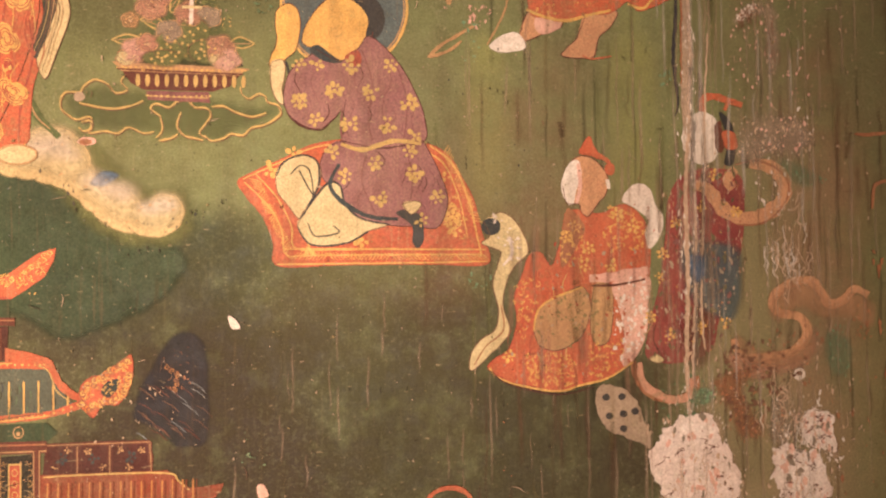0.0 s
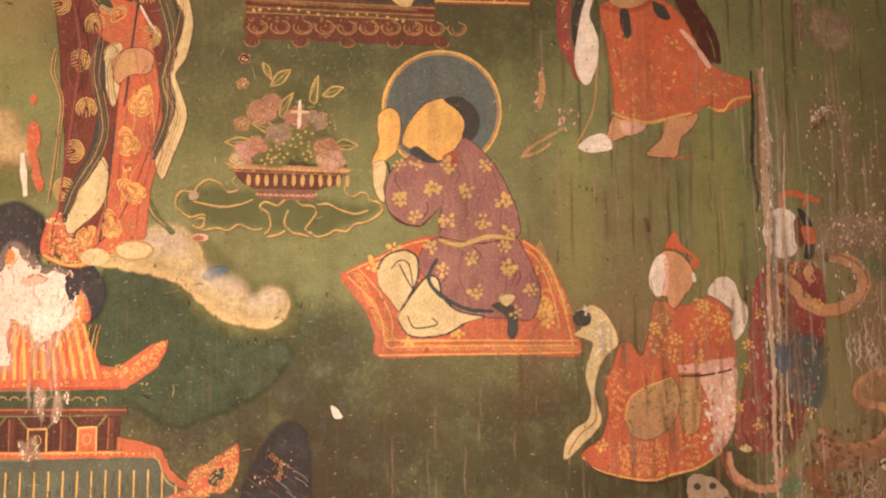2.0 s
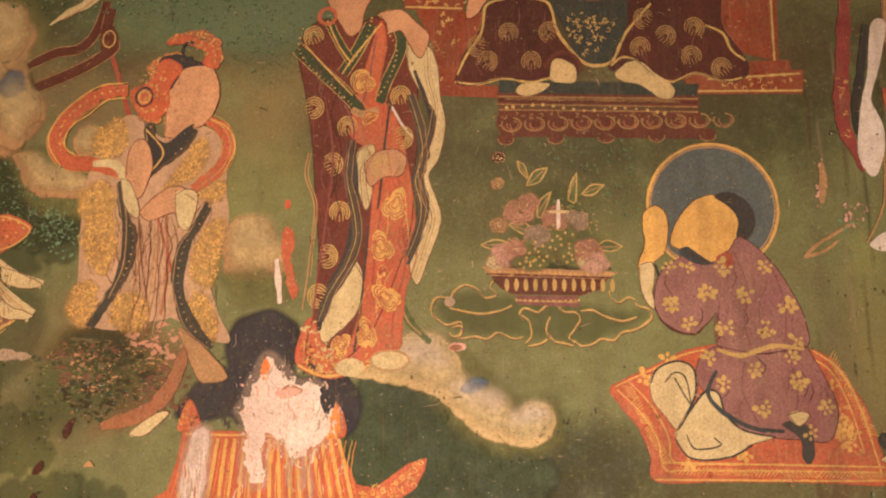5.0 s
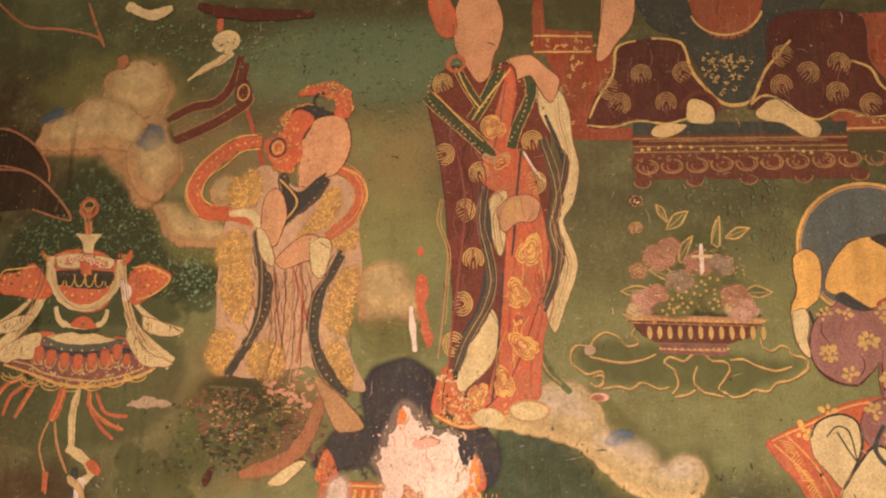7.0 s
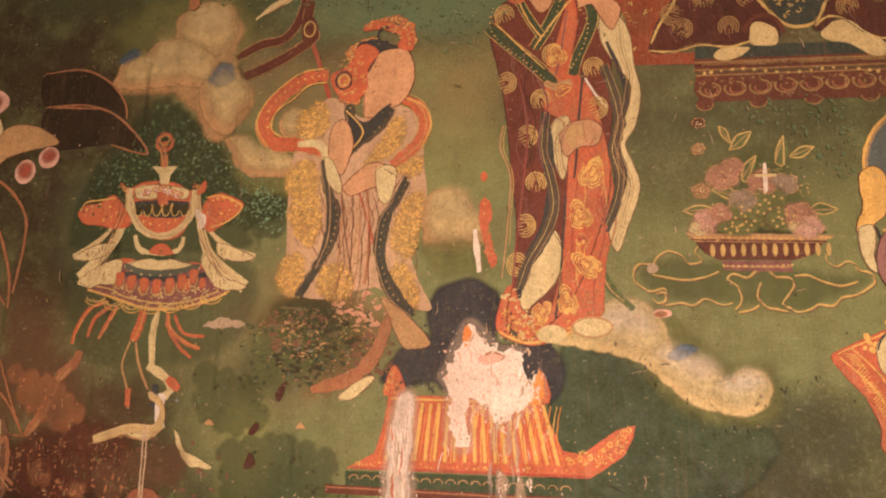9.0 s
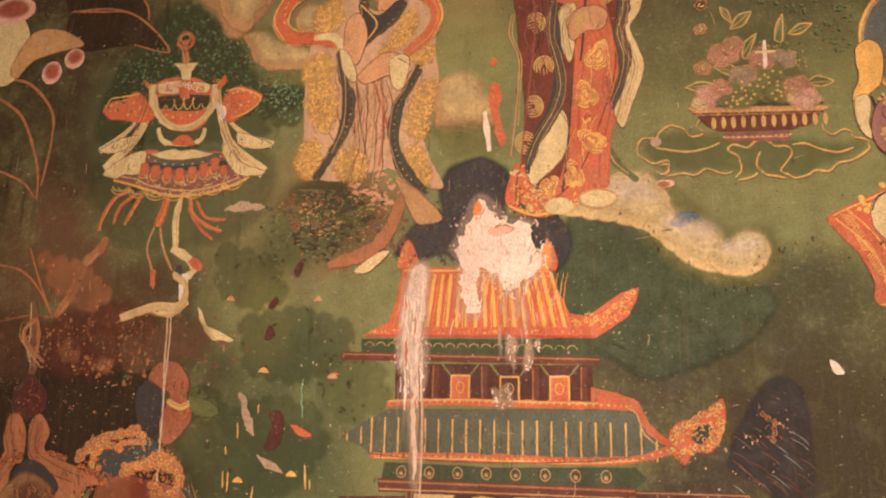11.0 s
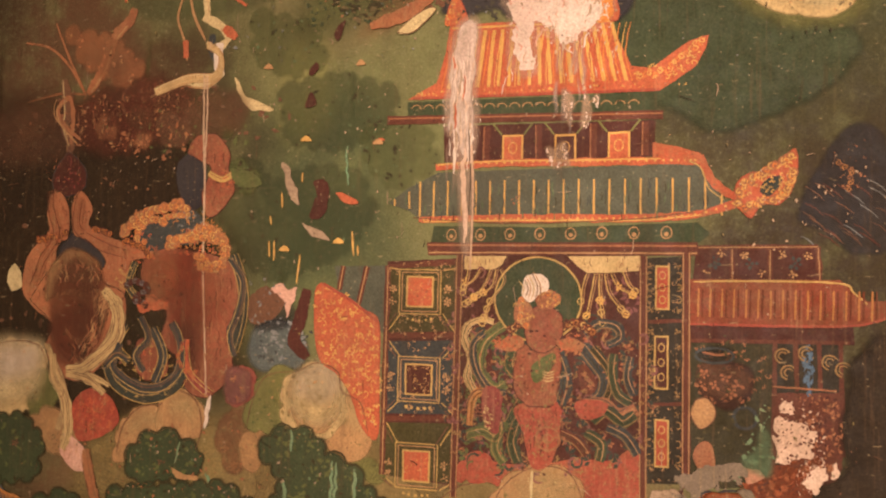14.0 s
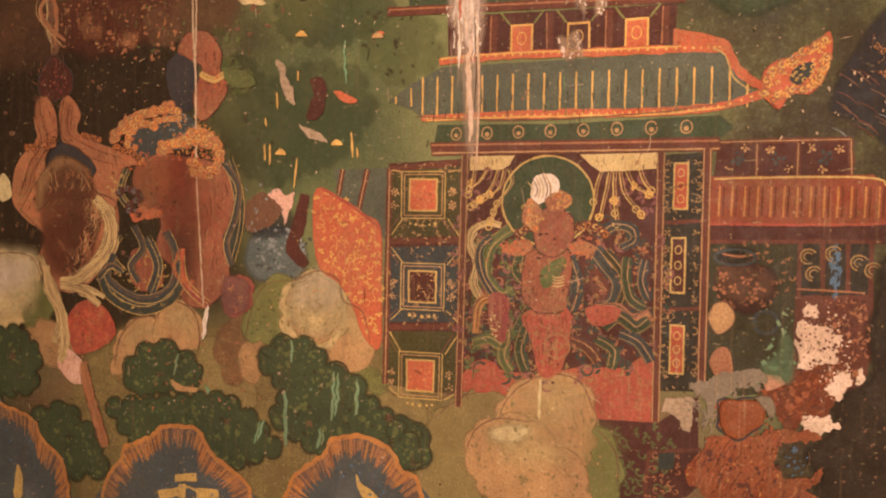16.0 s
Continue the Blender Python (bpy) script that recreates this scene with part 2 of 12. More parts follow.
class Sheet:
    """One painted thing or part: coats of paint laid one over the other on the wall."""
    count = 0

    def __init__(self, name, coat, label="", category="", parent=None, group="", kind=""):
        self.name, self.tags, self.parent = name, (label, category, group, kind), parent
        self.v, self.f, self.m, self.c, self.inks = [], [], [], [], []
        Sheet.count += 1
        self.up = 0.0004 + coat * 0.0003 + Sheet.count * 0.000004

    def slot(self, key):
        if key not in self.inks:
            self.inks.append(key)
        return self.inks.index(key)

    def put(self, key, pts, faces, cover=None, climb=0.0):
        up = self.up
        base, k = len(self.v), self.slot(key)
        self.v += [(q[0] / 100, WALL_Y - up - climb * i, q[1] / 100) for i, q in enumerate(pts)]
        self.c += list(cover) if cover else [1.0] * len(pts)
        for f in faces:
            a, b, c = (Vector(pts[i][:2]) for i in f[:3])
            turn = (b - a).cross(c - a)
            if abs(turn) > 1e-9:
                self.f.append([base + i for i in (f if turn > 0 else f[::-1])])
                self.m.append(k)

    def next(self):
        self.up += 0.000007
        return self

    def area(self, key, line):
        tris = tessellate_polygon([[q.to_3d() for q in line]])
        self.put(key, line, tris)
        return self.next()

    def fill(self, key, pts, rag=0.10, pitch=1.1):
        self.area(key, ragged(spline(pts, True), rag, pitch))
        if key in OUTLINE:
            self.line(OUTLINE[key], list(pts) + [pts[0]], 0.17, 0.2, rag)
        return self

    def poly(self, key, pts, rag=0.07, pitch=1.3):
        return self.area(key, ragged(edges_cut(pts), rag, pitch))

    def patch(self, key, pts, rag=0.75):
        """A loss in the paint, with a broken edge."""
        return self.area(key, ragged(ragged(spline(pts, True, 0.18), rag, 1.6), rag * 0.45, 0.5))

    def oval(self, key, at, rx, rz, rag=0.06, n=28):
        pts = [(at[0] + rx * math.cos(i * math.tau / n), at[1] + rz * math.sin(i * math.tau / n)) for i in range(n)]
        return self.area(key, ragged([Vector(q) for q in pts], rag, 1.0))

    def line(self, key, pts, w, taper=0.3, rag=0.05, end=None):
        """A brush stroke of width w, thinner towards its ends."""
        line = ragged(spline(pts, False, 0.3), rag, 1.2)
        n, out = len(line), []
        for i, q in enumerate(line):
            way = line[min(i + 1, n - 1)] - line[max(i - 1, 0)]
            side = Vector((-way.y, way.x)).normalized() if way.length else Vector((0, 1))
            t = i / max(n - 1, 1)
            wide = 0.5 * w * (1 - taper * abs(2 * t - 1) ** 3) * (0.88 + 0.3 * noise.noise(Vector((q.x * 0.9, q.y * 0.9, 1.7))))
            if end is not None:
                wide = wide * (1 - t) + 0.5 * end * t
            out += [q + side * wide, q - side * wide]
        self.put(key, out, [(2 * i, 2 * i + 1, 2 * i + 3, 2 * i + 2) for i in range(n - 1)], None, 0.00000006)
        return self.next()

    def band(self, key, edge, pts, w, fold=True):
        """A ribbon of cloth with drawn edges and a fold line."""
        self.line(key, pts, w, 0.3)
        mid = spline(pts, False, 1.0)
        for off in ((-0.46, 0.46, 0.1) if fold else (-0.46, 0.46)):
            side = []
            for i, q in enumerate(mid):
                way = mid[min(i + 1, len(mid) - 1)] - mid[max(i - 1, 0)]
                side.append(q + Vector((-way.y, way.x)).normalized() * w * off if way.length else q)
            self.line(edge, side, 0.15, 0.5)
        return self

    def rule(self, key, a, b, w):
        """A straight painted line."""
        a, b = Vector(a), Vector(b)
        return self.line(key, [a, a.lerp(b, 0.33), a.lerp(b, 0.67), b], w, 0.1, 0.04)

    def ring(self, key, at, rx, rz, w, a0=0, a1=360):
        n = 40
        pts = [(at[0] + rx * math.cos(radians(a0 + (a1 - a0) * i / n)), at[1] + rz * math.sin(radians(a0 + (a1 - a0) * i / n))) for i in range(n + 1)]
        return self.line(key, pts, w, 0.1)

    def flowers(self, key, spots, r, petals=8):
        """Rosettes of petals round a dot."""
        pts, faces = [], []
        for x, z in spots:
            spin = random.random()
            for k in range(petals):
                a = spin + k * math.tau / petals
                if random.random() < 0.14:
                    continue
                out = random.uniform(0.55, 0.72)
                cx, cz, s = x + out * r * math.cos(a), z + out * r * math.sin(a), r * random.uniform(0.5, 1.1)
                base = len(pts)
                for j in range(7):
                    u, v = 0.38 * s * math.cos(j * math.tau / 7), 0.29 * s * math.sin(j * math.tau / 7)
                    pts.append((cx + u * math.cos(a) - v * math.sin(a), cz + u * math.sin(a) + v * math.cos(a)))
                faces.append(list(range(base, base + 7)))
            base = len(pts)
            pts += [(x + 0.24 * r * math.cos(j * math.tau / 8), z + 0.24 * r * math.sin(j * math.tau / 8)) for j in range(8)]
            faces.append(list(range(base, base + 8)))
        self.put(key, pts, faces)
        return self.next()

    def brocade(self, key, pts, n, size, w=0.2):
        """Curls, dots and leaves strewn over a patch of cloth."""
        spots = []
        poly = [tuple(q) for q in spline(pts, True, 1.0)]
        xs, zs = [q[0] for q in poly], [q[1] for q in poly]
        done = 0
        for _ in range(n * 12):
            q = (random.uniform(min(xs), max(xs)), random.uniform(min(zs), max(zs)))
            if done >= n:
                break
            if not inside(q, poly) or any(abs(q[0] - p[0]) + abs(q[1] - p[1]) < size * 1.25 for p in spots):
                continue
            done += 1
            spots.append(q)
            self.up += 0.000002
            a, s, sense = random.random() * 6.28, size * random.uniform(0.7, 1.15), random.choice((-1, 1))
            if random.random() < 0.45:
                out = []
                for j in range(9):
                    t = j / 8
                    turn, rad = a + sense * 4.6 * t, 0.8 * s * (1 - 0.8 * t)
                    c, r = Vector((math.cos(turn), math.sin(turn))), 0.4 * w * (0.5 + t)
                    out += [Vector(q) + c * (rad + r), Vector(q) + c * (rad - r)]
                self.put(key, out, [(2 * j, 2 * j + 1, 2 * j + 3, 2 * j + 2) for j in range(8)])
            else:
                for leaf in (-0.9, 0.0, 0.9):
                    way = Vector((math.cos(a + leaf), math.sin(a + leaf)))
                    side = Vector((-way.y, way.x)) * s * 0.2
                    tip = Vector(q) + way * s * (0.95 if leaf == 0 else 0.8)
                    mid = Vector(q) + way * s * 0.55
                    self.put(key, [Vector(q) + way * s * 0.12, mid + side, tip, mid - side], [(0, 1, 2, 3)])
        return self.next()

    def flecks(self, key, pts, n, low, high, tall=1.0):
        """Small chips and spots inside an outline."""
        poly = [tuple(q) for q in spline(pts, True, 2.0)]
        xs, zs = [q[0] for q in poly], [q[1] for q in poly]
        done = 0
        for _ in range(n * 12):
            q = (random.uniform(min(xs), max(xs)), random.uniform(min(zs), max(zs)))
            if done >= n:
                break
            if not inside(q, poly):
                continue
            done += 1
            self.up += 0.0000008
            r, a = random.uniform(low, high) * random.random() ** 0.7 + low * 0.4, random.random() * 6.28
            k = 8 if r < 0.3 else 16
            out, seed = [Vector(q)], random.random() * 50
            for j in range(k):
                turn = j * math.tau / k
                d = r * (0.75 + 0.7 * noise.noise(Vector((1.3 * math.cos(turn), 1.3 * math.sin(turn), seed))) + 0.35 * noise.noise(Vector((4 * math.cos(turn), 4 * math.sin(turn), seed))))
                u, w = d * math.cos(turn), 0.6 * d * math.sin(turn)
                out.append(Vector((q[0] + u * math.cos(a) - w * math.sin(a), q[1] + tall * (u * math.sin(a) + w * math.cos(a)))))
            self.put(key, out, [(0, 1 + j, 1 + (j + 1) % k) for j in range(k)])
        return self.next()

    def soft(self, key, pts, fade, full=1.0):
        """Paint that is full inside an outline and thins out over its fade."""
        core, key = key if full > 0.88 else key + "_soft", key + "_soft"
        full = 1.0 if full > 0.88 else full
        line = np.array([tuple(q) for q in ragged(spline(pts, True, 0.7), 0.35, 2.5)])
        step = min(0.7, max(0.22, fade / 3.2))
        lo, hi = line.min(0) - fade * 0.6, line.max(0) + fade * 0.6
        xs, zs = np.arange(lo[0], hi[0] + step, step), np.arange(lo[1], hi[1] + step, step)
        gx, gz = np.meshgrid(xs, zs)
        away, odd = np.full(gx.shape, 1e9), np.zeros(gx.shape, bool)
        for a, b in zip(line, np.roll(line, -1, 0)):
            d = b - a
            t = np.clip(((gx - a[0]) * d[0] + (gz - a[1]) * d[1]) / max(d @ d, 1e-9), 0, 1)
            away = np.minimum(away, np.hypot(gx - a[0] - t * d[0], gz - a[1] - t * d[1]))
            if a[1] != b[1]:
                odd ^= ((a[1] > gz) != (b[1] > gz)) & (gx < d[0] * (gz - a[1]) / d[1] + a[0])
        w = np.clip(0.5 + np.where(odd, away, -away) / fade, 0, 1)
        cover = full * w * w * (3 - 2 * w)
        n = len(xs)
        flat = cover.ravel()
        solid, thin = [], []
        for j in range(len(zs) - 1):
            for i in range(n - 1):
                f = (j * n + i, j * n + i + 1, (j + 1) * n + i + 1, (j + 1) * n + i)
                c = [flat[k] for k in f]
                if max(c) > 0.004:
                    (solid if min(c) > 0.995 else thin).append(f)
        for ink_key, faces in ((core, solid), (key, thin)):
            if faces:
                used = sorted({k for f in faces for k in f})
                place = {k: i for i, k in enumerate(used)}
                self.put(ink_key, [Vector((gx.flat[k], gz.flat[k])) for k in used], [[place[k] for k in f] for f in faces], [float(flat[k]) for k in used])
        return self.next()

    def creases(self, keys, pts, n, long, w=0.15):
        """Fold lines and hairs that run down inside an outline."""
        poly = [tuple(q) for q in spline(pts, True, 1.0)]
        xs, zs = [q[0] for q in poly], [q[1] for q in poly]
        done = 0
        for _ in range(n * 10):
            if done >= n:
                break
            x, z = random.uniform(min(xs), max(xs)), random.uniform(min(zs), max(zs))
            d, bow = long * random.uniform(0.5, 1.1), random.uniform(-0.25, 0.25) * long
            end = (x + random.uniform(-0.2, 0.2) * long, z - d)
            if inside((x, z), poly) and inside(end, poly):
                done += 1
                self.line(random.choice(keys), [(x, z), ((x + end[0]) / 2 + bow, z - d / 2), end], w * random.uniform(0.6, 1.2), 0.8, 0.1)
        return self

    def haze(self, key, at, rx, rz, full=0.8):
        """A round stain, densest in its middle."""
        key += "_soft"
        n, k = 40, 7
        pts, cover = [Vector(at)], [full]
        for r in range(1, k + 1):
            for i in range(n):
                a = i * math.tau / n
                s = (r / k) * (1 + 0.28 * noise.noise(Vector((at[0] + 1.5 * math.cos(a), at[1] + 1.5 * math.sin(a), 5))))
                pts.append(Vector((at[0] + rx * s * math.cos(a), at[1] + rz * s * math.sin(a))))
                cover.append(full * (0.5 + 0.5 * math.cos(math.pi * r / k)))
        faces = [(0, 1 + i, 1 + (i + 1) % n) for i in range(n)]
        for r in range(k - 1):
            b = 1 + r * n
            faces += [(b + i, b + (i + 1) % n, b + n + (i + 1) % n, b + n + i) for i in range(n)]
        self.put(key, pts, faces, cover)
        return self.next()

    def motif(self, gold, cloth, at, rx, rz, turn=0.0):
        """A gold trefoil with its contours scratched through to the cloth."""
        def lobe(k):
            out = []
            for i in range(24):
                a = i * math.tau / 24
                r = k * (0.66 + 0.34 * abs(math.cos(1.5 * a)) + (0.05 * math.cos(9 * a) if k > 0.9 else 0))
                x, z = rx * r * math.cos(a + 1.57), rz * r * math.sin(a + 1.57)
                out.append((at[0] + x * math.cos(turn) - z * math.sin(turn), at[1] + x * math.sin(turn) + z * math.cos(turn)))
            return out
        self.area(gold, ragged([Vector(q) for q in lobe(1.0)], 0.15, 0.6))
        for k in (0.84, 0.64, 0.44, 0.25):
            ring = lobe(k)
            skip = random.randrange(24)
            self.line(cloth, (ring + ring)[skip:skip + 20], 0.2, 0.5, 0.1)
        return self.flecks(cloth, lobe(1.05)[::2], 16, 0.06, 0.24)

    def roundel(self, gold, at, r, turn=0.0):
        """A woven disc: nested arcs over a row of bars."""
        up = self.up
        for k in (1.0, 0.76, 0.52, 0.3):
            self.line(gold, [(at[0] + r * k * math.cos(turn + a * 0.31), at[1] + 1.15 * r * k * math.sin(turn + a * 0.31)) for a in range(-2, 13)], 0.27, 0.4, 0.05)
        for k in (-0.7, -0.35, 0.0, 0.35, 0.7):
            c, d = Vector((math.cos(turn), math.sin(turn))), Vector((math.sin(turn), -math.cos(turn)))
            q = Vector(at) + c * r * k + d * r * 0.15
            self.line(gold, [q, q + d * r * 0.3, q + d * r * 0.75 * math.sqrt(1 - k * k)], 0.17, 0.5, 0.04)
        self.up = up
        return self.next()

    def beads(self, key, pts, r, gap):
        """Dots along a line."""
        line = spline(pts, False, gap)
        out, faces = [], []
        for q in line:
            base, s_ = len(out), r * random.uniform(0.7, 1.2)
            out += [q + Vector((s_ * math.cos(j * math.tau / 7), s_ * math.sin(j * math.tau / 7))) for j in range(7)]
            faces.append(list(range(base, base + 7)))
        self.put(key, out, faces)
        return self.next()

    def pleats(self, keys, pts, wide, n, w=0.14):
        """Fold lines side by side along a ribbon of cloth."""
        mid = spline(pts, False, 1.0)
        for k in range(n):
            off = wide * ((k + 0.5) / n - 0.5)
            side = []
            for i, q in enumerate(mid):
                way = mid[min(i + 1, len(mid) - 1)] - mid[max(i - 1, 0)]
                side.append(q + Vector((-way.y, way.x)).normalized() * off * (0.85 + 0.3 * noise.noise(Vector((q.x * 0.3, q.y * 0.3, k)))) if way.length else q)
            self.line(keys[k % len(keys)], side, w, 0.5, 0.05)
        return self

    def herring(self, key, a, b, depth, n, w=0.15):
        """A border of slanting strokes between two lines; depth is the way across."""
        a, b, depth = Vector(a), Vector(b), Vector(depth)
        up = self.up
        for i in range(n):
            t, block = i / n, (i * 6 // n) % 2
            q = a.lerp(b, t)
            step = (b - a) / n * 2.2
            p, r = (q, q + depth + step) if block else (q + step, q + depth)
            self.line(key, [p, p.lerp(r, 0.5) + Vector((random.uniform(-0.05, 0.05), 0.05)), r], w, 0.4, 0.04)
        self.up = up
        return self.next()

    def curls(self, keys, pts, size, w=0.26):
        """Tight curls crowded along a line, like cast gold foliage or a flame crown."""
        line = spline(pts, False, size * 0.75)
        for i, q in enumerate(line):
            self.up += 0.0000015
            q = q + Vector((random.uniform(-0.3, 0.3), random.uniform(-0.3, 0.3))) * size
            a, sense = random.random() * 6.28, 1 if i % 2 else -1
            out = []
            for j in range(13):
                t = j / 12
                turn, rad = a + sense * 7.0 * t, size * (0.72 - 0.62 * t)
                c, r = Vector((math.cos(turn), math.sin(turn))), 0.5 * w * (0.55 + 0.6 * t)
                out += [q + c * (rad + r), q + c * (rad - r)]
            if len(keys) > 2:
                self.put(keys[2], [q + Vector((0.8 * size * math.cos(j * 0.7), 0.8 * size * math.sin(j * 0.7))) for j in range(9)], [list(range(9))])
                self.up += 0.000001
            self.put(keys[i % 2], out, [(2 * j, 2 * j + 1, 2 * j + 3, 2 * j + 2) for j in range(12)])
        return self.next()

    def weave(self, gold, ground, pts, n, size):
        """A worn field of gold brocade, densest in its middle."""
        self.soft(gold, pts, 1.0, 0.62)
        self.brocade(ground, pts, n, size, 0.2)
        self.brocade(gold, pts, n, size * 0.8, 0.34)
        return self.flecks(ground, pts, n, 0.06, 0.2)

    def drips(self, key, x0, x1, z0, z1, n, w, long):
        """Thin runs of damp or paint down the wall."""
        for _ in range(n):
            x, z, d = random.uniform(x0, x1), random.uniform(z0, z1), long * random.uniform(0.3, 1.0)
            pts = [Vector((x + random.uniform(-0.15, 0.15), z - d * j / 4)) for j in range(5)]
            self.run(key, pts, w * random.uniform(0.5, 1.2))
        return self.next()

    def run(self, key, pts, w):
        """One run down the wall, faint at its sides and ends."""
        self.up += 0.0000025
        line = ragged(spline(pts, False, 1.0), 0.15, 3.0)
        n, out, cover = len(line), [], []
        for i, q in enumerate(line):
            full = 0.34 * math.sin(math.pi * i / (n - 1)) ** 0.7 if 0 < i < n - 1 else 0.0
            out += [q + Vector((-w, 0)), q, q + Vector((w, 0))]
            cover += [0.0, full, 0.0]
        self.put(key + "_soft", out, [(3 * i + k, 3 * i + k + 1, 3 * i + k + 4, 3 * i + k + 3) for i in range(n - 1) for k in (0, 1)], cover)

    def done(self):
        me = bpy.data.meshes.new(self.name)
        lo = [min(q[i] for q in self.v) for i in range(3)]
        hi = [max(q[i] for q in self.v) for i in range(3)]
        base = Vector(((lo[0] + hi[0]) / 2, WALL_Y, lo[2]))
        if self.parent:
            base = self.parent.location
        me.from_pydata([Vector(q) - base for q in self.v], [], self.f)
        for key in self.inks:
            me.materials.append(ink(key))
        me.polygons.foreach_set("material_index", self.m)
        me.attributes.new("cover", "FLOAT", "POINT").data.foreach_set("value", self.c)
        ob = new(self.name, me)
        label, category, group, kind = self.tags
        if self.parent:
            ob.parent = self.parent
        else:
            ob.location = base
        return tagged(ob, label, category, group, kind)


def holder(name, at, label, category):
    """The empty that carries the painted parts of one thing."""
    ob = new(name)
    ob.location, ob.empty_display_size = (at[0] / 100, WALL_Y, at[1] / 100), 0.05
    return tagged(ob, label, category)


def cloud(at, label, puffs, coat=3, swell=0.03):
    """A painted cloud: swelling lobes laid one over the other."""
    root = tagged(holder("painted_cloud", at, label, "painted cloud"), group="painted clouds")
    for key, pts, fade, full in puffs:
        puff = Sheet("lobe", coat, parent=root)
        body = {"buff": "tan", "cream": "buff"}.get(key, key)
        puff.soft(body, bumpy(pts, swell + 0.06), max(0.35, fade * (0.3 if full > 0.8 else 0.6)), full)
        if body != key:
            zs, xs = [q[1] for q in pts], [q[0] for q in pts]
            mid, tall = (sum(xs) / len(xs), sum(zs) / len(zs)), max(zs) - min(zs)
            puff.soft(key, [(mid[0] + 0.04 * tall + 0.84 * (q[0] - mid[0]), mid[1] + 0.1 * tall + 0.8 * (q[1] - mid[1])) for q in pts], 0.28 * tall, 0.87)
        light = {"tan": "buff", "olive": "lime", "buff": "cream", "cream": "white"}.get(key)
        if light and full > 0.8:
            zs = [q[1] for q in pts]
            tall = max(zs) - min(zs)
            mid = (sum(q[0] for q in pts) / len(pts), sum(zs) / len(pts) + 0.16 * tall)
            puff.soft(light, [(mid[0] + 0.05 * tall + 0.6 * (q[0] - mid[0]), mid[1] + 0.12 * tall + 0.42 * (q[1] - mid[1])) for q in pts], 0.32 * tall, 0.45)
            puff.flecks("brown", pts, 10, 0.04, 0.16)
            puff.flecks("tan", pts, 14, 0.06, 0.4)
        puff.done()
    return root


